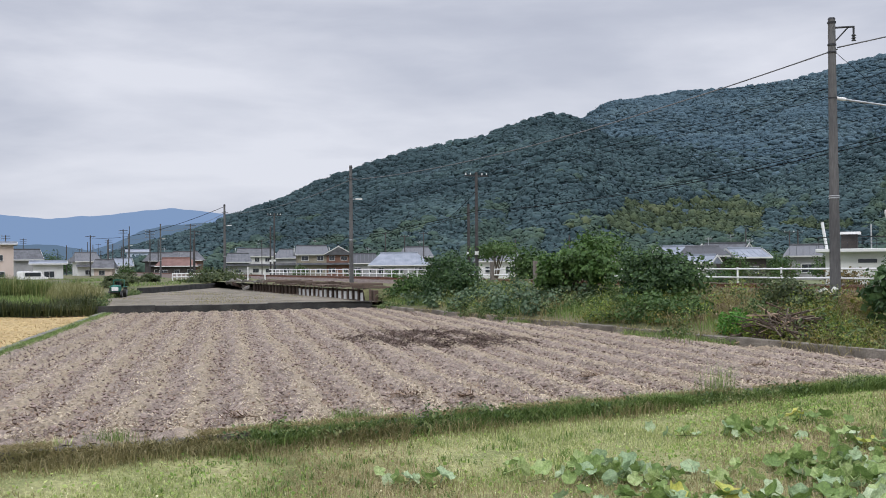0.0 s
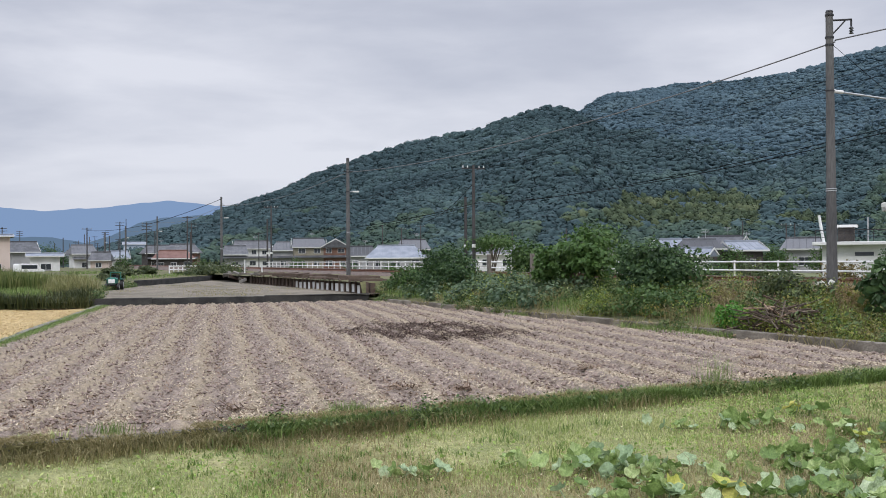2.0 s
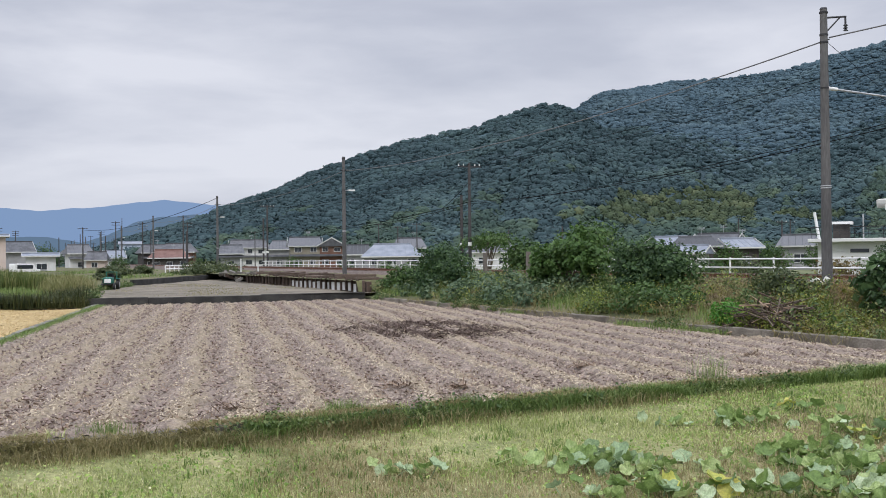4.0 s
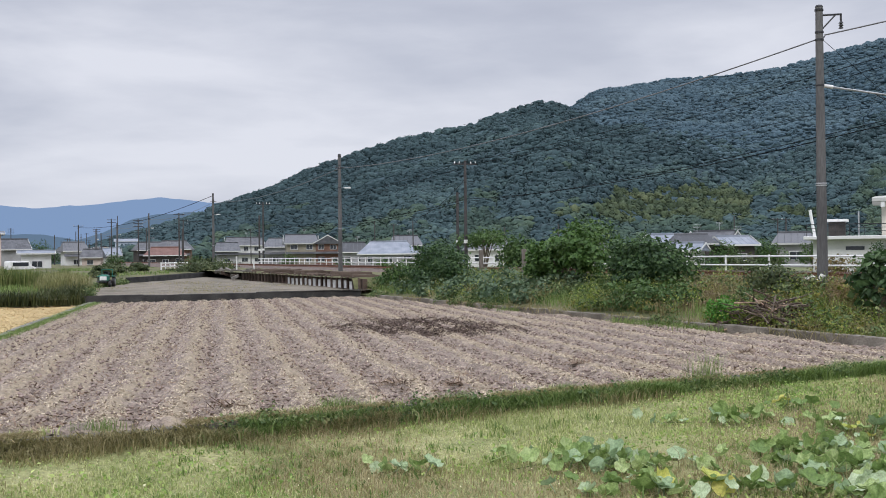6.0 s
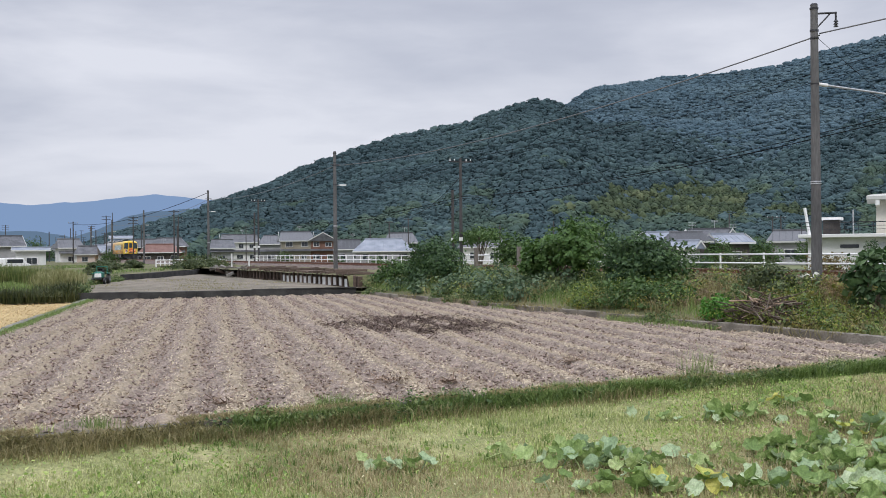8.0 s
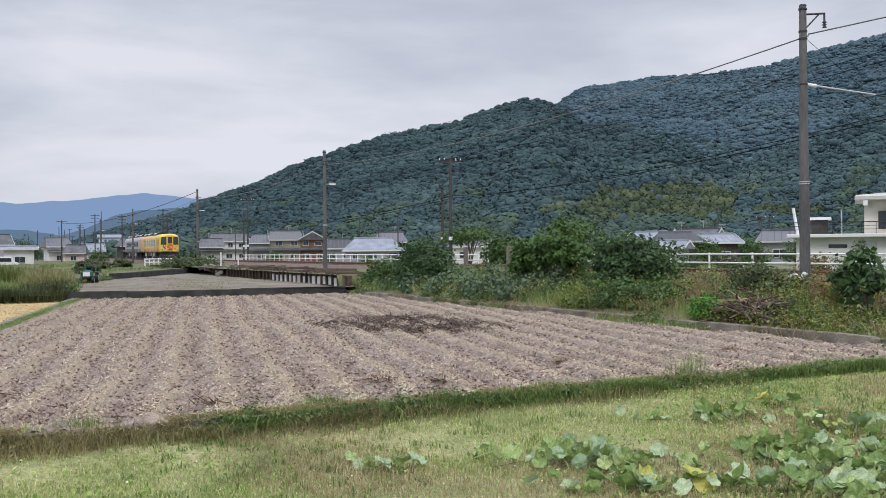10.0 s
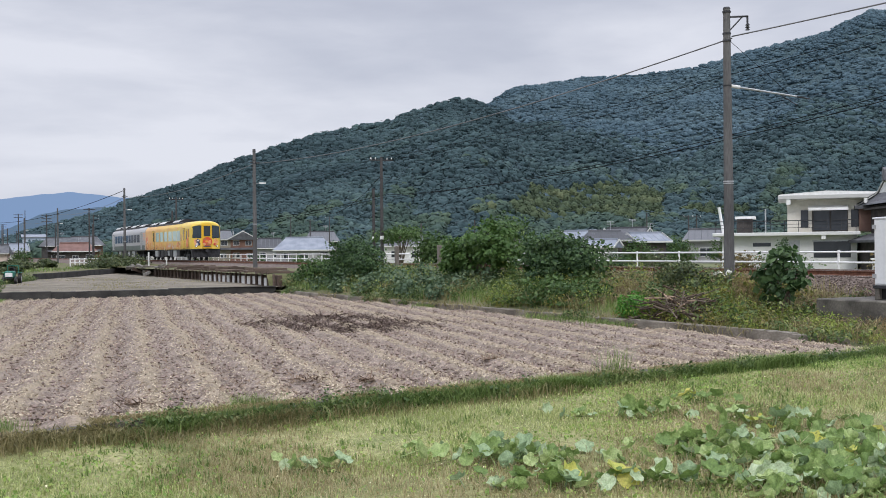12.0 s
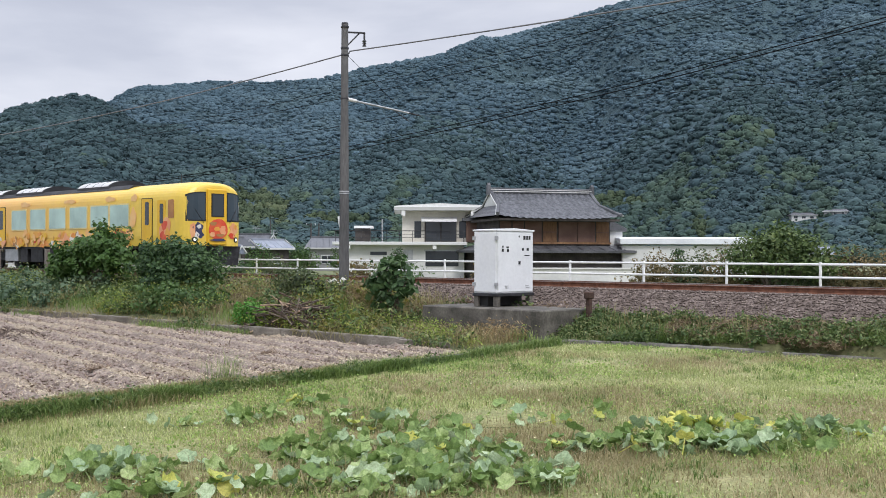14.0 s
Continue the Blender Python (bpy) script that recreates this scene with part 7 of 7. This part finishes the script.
def house(az, dist, w, d, top, wall, roof, label, storeys=2, hip=0.35, turn=0.0, ground=0.5, axis="x", rise=None, seed=0, lower=True):
    x, y = polar(az, dist)
    h = empty("house", float(x), float(y), ground, rz=-(az + 21.6) + turn, label=label, category="house", group="houses below the hill")
    rise = rise or min(2.0, 0.22 * (d if axis == "x" else w) + 0.6)
    zt = top - ground - rise
    part("wall_shell", box(-w / 2, w / 2, -d / 2, d / 2, -0.4, zt), wall, h)
    roof_part(h, w, d, zt, rise, roof, 0.6, hip, axis)
    r = random.Random(seed)
    n = max(1, int(w / 2.6))
    for s in range(storeys):
        zz = 0.9 + s * 2.75
        if zz + 1.2 > zt:
            break
        for i in range(n):
            window(h, -w / 2 + w * (i + 0.5) / n + r.uniform(-0.2, 0.2), zz, r.uniform(1.2, 1.7), r.uniform(0.9, 1.15), -d / 2)
    W, D = w / 2 + 0.6, d / 2 + 0.6
    if axis == "x":
        part("fascia", box(-W, W, -D - 0.05, -D, zt - 0.18, zt + 0.02), DULL_WHITE, h, "pale eaves board")
        if hip < 0.2:
            for q in (-1, 1):
                part("barge_board", prism([(-D, zt - 0.16), (0, zt + rise - 0.12), (D, zt - 0.16), (D, zt + 0.06), (0, zt + rise + 0.12), (-D, zt + 0.06)], "x", q * W, q * (W + 0.05)), DULL_WHITE, h, "pale barge board")
    else:
        part("barge_board", prism([(-w / 2 - 0.6, zt - 0.16), (0, zt + rise - 0.12), (w / 2 + 0.6, zt - 0.16), (w / 2 + 0.6, zt + 0.06), (0, zt + rise + 0.12), (-w / 2 - 0.6, zt + 0.06)], "y", -d / 2 - 0.66, -d / 2 - 0.61), DULL_WHITE, h, "pale barge board")
    if dist < 290 and seed and seed % 2 == 0 and rise > 0.6:
        ant = part("aerial", tube((0.8, 0, zt + rise * 0.9), (0.8, 0, zt + rise + 1.3), 0.03, 0.03, 6), GALV, h, "television aerial")
        for k in range(3):
            part("aerial_bar", tube((0.3, 0, zt + rise + 0.9 + 0.18 * k), (1.3, 0, zt + rise + 0.9 + 0.18 * k), 0.02, 0.02, 5), GALV, ant)
    if lower and storeys > 1:
        ob = part("lower_roof", prism([(-d / 2 - 0.9, 2.75), (-d / 2 + 0.02, 3.15), (-d / 2 + 0.02, 3.0), (-d / 2 - 0.9, 2.62)], "x", -w / 2 - 0.3, w / 2 + 0.3), roof, h)
    return h


def village():
    house(-22.1, 200, 4.5, 8, 7.3, PINKWALL, ROOF_PALE, "pale pink flat-fronted building with grey windows", 2, 0.0, 0, rise=0.3, lower=False)
    house(-20.95, 230, 4.6, 9, 6.6, GREYWALL, TILE, "grey barn with a dark pitched roof", 1, 0.0, 8, lower=False)
    house(-19.85, 180, 4.3, 6, 3.9, WHITE_WALL, ROOF_PALE, "low white shed with a pale flat roof", 1, 0.0, 0, rise=0.35, lower=False)
    house(-18.2, 420, 12, 9, 6.8, GREYWALL, TILE, "distant grey house with a tiled roof", 2, 0.3, 6, seed=3)
    house(-16.7, 400, 8, 8, 6.0, WHITE_WALL, TILE_DARK, "distant white house with a dark tiled roof", 1, 0.3, 0, seed=4)
    house(-18.1, 255, 4.6, 6, 6.3, WHITE_WALL, TILE, "white two-storey house with a grey tiled roof", 2, 0.2, 10, seed=29)
    house(-17.2, 240, 3.6, 5, 4.6, PINKWALL, TILE_DARK, "small pale house with a dark roof", 1, 0.2, -8, seed=31, lower=False)
    house(-16.4, 262, 3.8, 5, 5.0, DULL_WHITE, ROOF_PALE, "low white house with a pale roof", 1, 0.1, 6, seed=33, lower=False)
    house(-15.6, 520, 9.5, 14, 11.5, BLUEWALL, ROOF_PALE, "large pale blue workshop with a grey metal roof", 3, 0.0, 0, rise=1.2, seed=5, lower=False)
    house(-14.45, 285, 6.8, 8, 6.6, DARKWALL, TILE_DARK, "dark boarded house with a dark tiled roof", 2, 0.3, 10, seed=6)
    house(-13.25, 268, 7.6, 8, 6.6, BRICKRED, TILE_DARK, "house with red-brown walls and dark tiled roof", 2, 0.35, -6, seed=7)
    house(-13.7, 245, 8.0, 5, 4.9, DARKWALL, TILE_RED, "low dark house with a red-brown tiled roof", 1, 0.35, 0, seed=8, lower=False)
    house(-10.6, 260, 5.0, 8, 6.0, GREYWALL, TILE, "grey-walled house with a tiled roof", 2, 0.2, 0, seed=9)
    house(-9.75, 285, 8.6, 8, 7.6, WHITE_WALL, TILE_DARK, "white house with a broad dark roof", 2, 0.1, 4, seed=10)
    house(-8.15, 262, 4.9, 8, 6.9, GREYWALL, TILE, "grey house with a hipped tiled roof", 2, 0.45, 0, seed=11)
    house(-6.85, 250, 6.6, 7, 7.5, TAN, TILE, "tan two-storey house with a grey tiled roof", 2, 0.12, 4, seed=12)
    house(-5.45, 250, 5.4, 7, 7.3, BRICKRED, TILE_DARK, "red-brown house with a dark gabled roof", 2, 0.0, 0, axis="y", seed=13)
    house(-4.1, 232, 5.4, 7, 5.4, GREYWALL, TILE, "low grey house with a tiled roof", 1, 0.3, 0, seed=14, lower=False)
    house(-2.3, 200, 10.0, 8, 5.1, GREYWALL, ROOF_PALE, "long hall with a pale blue-grey hipped roof", 1, 0.4, 0, seed=15, rise=2.2, lower=False)
    house(-1.4, 225, 6.0, 7, 6.6, DARKWALL, TILE, "dark house with a grey tiled roof", 2, 0.3, 0, seed=16)
    house(2.9, 190, 7.2, 7, 5.4, WHITE_WALL, TILE, "white house with a grey tiled roof", 1, 0.3, 5, seed=17, lower=False)
    house(8.0, 230, 8.0, 7, 5.4, GREYWALL, TILE, "grey house half hidden by trees", 1, 0.3, 5, seed=18, lower=False)
    house(12.1, 150, 4.2, 6, 4.95, DARKWALL, ROOF_PALE, "dark house with a pale blue-grey tiled roof", 1, 0.12, -22, seed=19, lower=False, rise=1.3)
    house(13.35, 146, 4.8, 6, 4.85, DARKWALL, TILE, "dark house with a broad grey tiled roof", 1, 0.3, 8, seed=20, lower=False, rise=1.2)
    house(13.2, 132, 3.0, 4, 3.6, DULL_WHITE, ROOF_PALE, "low annexe with a pale grey roof", 1, 0.1, -14, seed=27, lower=False, rise=0.8)
    house(14.5, 162, 5.6, 6, 5.5, WHITE_WALL, TILE, "white-walled house with stepped grey roofs", 1, 0.12, -16, seed=28, lower=False, rise=1.3)
    house(15.4, 148, 3.8, 5, 4.55, DARKWALL, ROOF_PALE, "small dark house with a pale tiled roof", 1, 0.1, 24, seed=22, lower=False, rise=1.1)
    house(18.4, 150, 4.6, 6, 4.95, GREYWALL, TILE, "small grey house with a dark tiled roof", 1, 0.3, 0, seed=23, lower=False, rise=1.4)
    house(43.3, 300, 8, 7, 5.2, TAN, ROOF_PALE, "far low farmhouse below the hillside", 1, 0.3, 0, ground=1.5, seed=24, lower=False)
    HB, HC = (float(hill_height(np.float64(q), np.float64(486.0))) - 0.3 for q in (42.6, 44.2))
    house(42.6, 486, 10, 7, HB + 3.4, DULL_WHITE, TILE, "far farmhouse among trees on the hillside", 1, 0.3, 12, ground=HB, rise=1.0, seed=25, lower=False)
    house(44.2, 486, 9, 7, HC + 3.2, GREYWALL, TILE, "far grey farm building on the hillside", 1, 0.2, -8, ground=HC, rise=0.9, seed=26, lower=False)
    for az, d, s in ((-19.7, 300, 4.0), (-19.4, 305, 3.2), (-16.2, 230, 2.0), (16.8, 150, 2.2), (15.0, 130, 2.0), (7.2, 140, 2.4), (9.5, 150, 2.4), (5.6, 130, 2.0), (-12.3, 200, 1.6), (-7.5, 200, 1.6), (0.5, 150, 2.2), (19.3, 140, 2.0), (17.4, 120, 1.7)):
        x, y = polar(az, d)
        shrub("garden_tree", float(x), float(y), 0.5, [(0, 0, s, s * 0.75, s * 0.75, s * 0.8), (s * 0.6, 0, s * 0.7, s * 0.6, s * 0.6, s * 0.6), (-s * 0.5, 0.3, s * 0.6, s * 0.6, s * 0.6, s * 0.55)], 3600 if s > 2.9 else 1500, (0.08 if s > 2.9 else 0.11) * s, LEAF_DARK if s > 2.9 else LEAF_MID, "leafy garden tree among the houses", "tree", "garden trees among the houses", r=0.1)
    v = empty("white_van", *[float(q) for q in polar(-20.6, 170)], 0.5, rz=-60, label="white van parked by the houses", category="van")
    part("van_body", prism([(-2.0, 0.35), (2.1, 0.35), (2.1, 1.0), (1.5, 1.15), (1.0, 1.85), (-1.9, 1.9), (-2.0, 1.7)], "x", -0.8, 0.8), WHITE, v, bevel=0.06)
    for s in (-0.82, 0.8):
        part("side_glass", box(s, s + 0.02, -1.6, 0.9, 1.15, 1.7), GLASS, v)
    for yy in (-1.3, 1.3):
        for s in (-0.8, 0.62):
            part("wheel", tube((s, yy, 0.32), (s + 0.18, yy, 0.32), 0.32, 0.32, 18), BLACK, v)


village()


def white_building():
    """White concrete building with a roof terrace, beyond the track."""
    b = empty("concrete_building", 55.96, 56.25, 0.9, rz=-44, label="white concrete building with flat roofs and roof terrace", category="building")
    part("ground_floor", box(-5.5, 3.4, 0, 7, -0.3, 2.42), WHITE_WALL, b)
    part("terrace_slab", box(-6.1, 3.6, -0.7, 7.4, 2.42, 2.66), DULL_WHITE, b, bevel=0.03)
    part("upper_floor", box(-1.1, 4.8, 1.2, 7, 2.66, 4.95), CREAM, b)
    part("roof_slab", box(-1.7, 5.2, 0.2, 7.5, 4.95, 5.24), DULL_WHITE, b, bevel=0.03)
    part("roof_top", prism([(-1.7, 5.24), (5.2, 5.24), (5.0, 5.36), (1.5, 5.5), (-1.5, 5.3)], "y", 0.3, 7.3), WHITE, b)
    for x, z in ((-1.15, 4.6), (3.9, 4.6), (-5.1, 2.15), (1.1, 2.15)):
        part("bracket", box(x, x + 0.28, -0.65 if z < 3 else 0.25, 0.02 if z < 3 else 1.2, z, z + 0.36), WHITE, b)
    d = part("terrace_door", box(0.55, 2.9, 1.14, 1.2, 2.7, 4.2), DARKWALL, b, "dark glazed terrace door")
    for x in (0.65, 1.8):
        part("pane", box(x, x + 1.05, 1.11, 1.135, 2.78, 4.12), GLASS, d)
    part("awning", prism([(0.35, 4.15), (1.2, 4.45), (1.2, 4.52), (0.35, 4.25)], "x", 0.3, 2.9), WHITE, b)
    for x in (-0.2, 3.1):
        part("upper_window", box(x, x + 0.5, 1.15, 1.2, 3.0, 4.2), GLASS, b)
    w = part("timber_bay", box(3.6, 5.6, 0.4, 2.2, 2.66, 4.2), SHUTTER, b, "brown shuttered bay with a small tiled roof")
    part("bay_roof", box(3.3, 5.9, 0.1, 2.4, 4.2, 4.42), TILE_DARK, w)
    g = part("ground_window", box(0.6, 3.0, -0.03, 0.0, 0.9, 2.0), GLASS, b, "wide dark ground-floor window")
    part("ground_frame", box(0.5, 3.1, -0.06, -0.03, 2.0, 2.1), GALV, g)
    part("small_window", box(-3.4, -2.2, -0.03, 0.0, 1.7, 1.95), GLASS, b)
    part("doorway", box(-1.0, -0.3, -0.03, 0.0, 0.2, 2.1), GALV, b)
    rail = part("terrace_rail", box(-5.9, 3.4, -0.6, -0.56, 3.42, 3.48), DARKMETAL, b, "dark steel terrace railing")
    for k in range(2):
        part("rail_bar", box(-5.9, 3.4, -0.59, -0.57, 2.95 + 0.24 * k, 2.98 + 0.24 * k), DARKMETAL, rail)
    for i in range(11):
        part("rail_post", box(-5.9 + 0.92 * i, -5.86 + 0.92 * i, -0.6, -0.56, 2.66, 3.45), DARKMETAL, rail)
    hut = part("roof_hut", box(-4.6, -3.5, 2.5, 4.5, 2.66, 3.7), DARKWALL, b, "small dark hut with a white roof")
    part("hut_roof", box(-4.7, -3.3, 2.2, 4.8, 3.7, 3.88), WHITE, hut)
    part("vent_pipe", tube((-5.4, 0.3, 2.6), (-5.7, 0.3, 4.5), 0.1, 0.1, 10), WHITE, b)
    part("pole", tube((-2.6, 3, 2.66), (-2.6, 3, 4.4), 0.05, 0.05, 8), GALV, b)


CREAM = surf("cream_render", (0.56, 0.53, 0.46), (0.68, 0.65, 0.58), 0.5, 0.85, 0.1, 8.0)
white_building()


def old_house():
    """Two-storey timber house with a heavy hip-and-gable tiled roof."""
    h = empty("timber_house", 61.3, 49.1, 0.8, rz=-31, label="old timber house with a heavy grey tiled roof", category="house")
    part("lower_storey", box(-4.7, 4.7, -3.4, 3.4, -0.3, 2.2), DARKWALL, h)
    part("upper_storey", box(-4.0, 4.2, -2.6, 2.6, 2.2, 4.5), DARKWALL, h)
    for x0, x1, m in ((-3.9, -3.1, SHUTTER), (-3.0, -2.2, SHUTTER), (-2.1, -0.9, SHUTTER), (-0.8, 0.2, WOODWALL), (0.35, 1.7, SHUTTER), (1.75, 3.05, SHUTTER), (3.15, 4.1, WOODWALL)):
        p = part("upper_panel", box(x0, x1, -2.66, -2.6, 2.75, 4.15), m, h, bevel=0.01)
        part("panel_rail", box(x0, x1, -2.69, -2.66, 3.4, 3.46), SHUTTER, p)
    part("beam", box(-4.05, 4.25, -2.72, -2.6, 4.15, 4.32), DARKWALL, h)
    part("beam", box(-4.05, 4.25, -2.72, -2.6, 2.6, 2.74), WOODWALL, h)
    low = roof_part(h, 9.4, 6.8, 2.15, 0.9, TILE_DARK, 0.8, 0.5, name="lower_roof")
    # main roof: concave tiled slopes, hipped below, gabled above
    def slope(t):
        return t ** 1.25
    W, D, z0, rise, gw = 4.5, 3.9, 4.3, 1.95, 3.75
    bm = bmesh.new()
    n, rows = 34, 11
    V = {}
    for s in (-1, 1):
        for i in range(n + 1):
            for j in range(rows + 1):
                t = j / rows
                half = W - (W - gw) * min(1, t / 0.55)
                x = -half + 2 * half * i / n
                lift = 0.22 * (abs(2 * i / n - 1) ** 4) * (1 - t)
                roll = 0.07 * (i % 2)
                V[s, i, j] = bm.verts.new((x, s * D * (1 - t), z0 + rise * slope(t) + lift + roll + (0.03 if j % 2 else 0)))
        for i in range(n):
            for j in range(rows):
                bm.faces.new((V[s, i, j], V[s, i + 1, j], V[s, i + 1, j + 1], V[s, i, j + 1]))
    for e in (0, n):
        for j in range(rows):
            bm.faces.new((V[-1, e, j], V[1, e, j], V[1, e, j + 1], V[-1, e, j + 1]))
    bmesh.ops.recalc_face_normals(bm, faces=bm.faces)
    roof = part("roof", bm, TILE_OLD, h, "grey tiled hip-and-gable roof")
    part("soffit", box(-W + 0.1, W - 0.1, -D + 0.1, D - 0.1, z0 - 0.12, z0 + 0.02), DARKWALL, h)
    rd = part("ridge", box(-gw - 0.15, gw + 0.15, -0.2, 0.2, z0 + rise - 0.05, z0 + rise + 0.34), TILE_DARK, roof, bevel=0.04)
    for k in range(2):
        part("mortar_line", box(-gw - 0.1, gw + 0.1, -0.215, 0.215, z0 + rise + 0.06 + 0.13 * k, z0 + rise + 0.10 + 0.13 * k), PLASTER, rd, "pale mortar line")
    for s in (-1, 1):
        part("ridge_end", prism([(-0.3, z0 + rise - 0.2), (0.3, z0 + rise - 0.2), (0.22, z0 + rise + 0.5), (0, z0 + rise + 0.68), (-0.22, z0 + rise + 0.5)], "x", s * (gw + 0.16) - 0.09, s * (gw + 0.16) + 0.09), TILE_DARK, roof)
        for f in (-1, 1):
            bm = bmesh.new()
            pts = [Vector((s * gw, f * D * (1 - t), z0 + rise * slope(t) + 0.1)) for t in (1.0, 0.85, 0.7, 0.55)]
            pts += [Vector((s * (W - (W - gw) * t / 0.55), f * D * (1 - t), z0 + rise * slope(t) + 0.1 + 0.2 * (1 - t))) for t in (0.35, 0.15, 0.0)]
            for p, q in zip(pts, pts[1:]):
                tube(p, q, 0.13, 0.13, 7, bm)
            hip = part("hip_ridge", bm, TILE_DARK, roof)
            for p, q in zip(pts, pts[1:]):
                part("mortar_line", tube(p + Vector((s * 0.12, 0, -0.05)), q + Vector((s * 0.12, 0, -0.05)), 0.045, 0.045, 5), PLASTER, hip, "pale mortar line")
        part("gable_board", prism([(-1.55, z0 + 0.98), (1.55, z0 + 0.98), (0, z0 + rise - 0.1)], "x", s * (gw + 0.03) - 0.025, s * (gw + 0.03) + 0.025), PLASTER, roof, "white plastered gable")
    a = empty("storehouse", 65.5, 47.4, 0.8, rz=-40, label="white plastered storehouse with a tiled gable roof", category="storehouse")
    part("wall_shell", box(-1.5, 1.5, -2.0, 2.0, -0.3, 3.7), WHITE, a)
    roof_part(a, 3.0, 4.0, 3.7, 0.9, TILE_DARK, 0.25, 0.0, axis="y")
    s = empty("white_shed", 68.2, 41.7, 0.8, rz=-48, label="long low white shed with a pale roof", category="shed")
    part("wall_shell", box(-4.6, 4.6, -2.5, 2.5, -0.3, 2.5), WHITE_WALL, s)
    part("shed_roof", prism([(-2.8, 2.6), (2.8, 2.6), (2.8, 3.2), (-2.8, 3.0)], "x", -4.8, 4.8), ROOF_WHITE, s, bevel=0.03)
    rough = empty("garden_wall", 55.0, 41.5, 0.6, rz=-40, label="long white garden wall below the old house", category="wall")
    part("wall_panel", box(-6.0, 6.2, -0.1, 0.1, -0.2, 1.15), WHITE_WALL, rough, bevel=0.02)
    part("coping", box(-6.1, 6.3, -0.18, 0.18, 1.15, 1.25), DULL_WHITE, rough)


TILE_OLD = surf("old_grey_tile", (0.03, 0.032, 0.037), (0.125, 0.128, 0.138), 5.0, 0.5, 0.3, 16.0, grain=0.25)
PLASTER = surf("lime_plaster", (0.6, 0.6, 0.58), (0.72, 0.72, 0.7), 1.0, 0.85, 0.05, 9.0)
ROOF_WHITE = surf("white_sheet_roof", (0.66, 0.68, 0.70), (0.75, 0.77, 0.79), 0.8, 0.6, 0.05, 9.0)
old_house()


# ---- what moves: the train runs along the line at a steady speed ----
def motions():
    for thing, back in ((LEAD, 10.05), (REAR, 31.18)):
        walk(thing, [(t, pose(TRACK_X, 480.0 - 31.6 * t + back, RAIL_Z)) for t in (0.0, 2.0, 4.0, 6.0, 8.0, 10.0, 12.0, 14.0)])


motions()
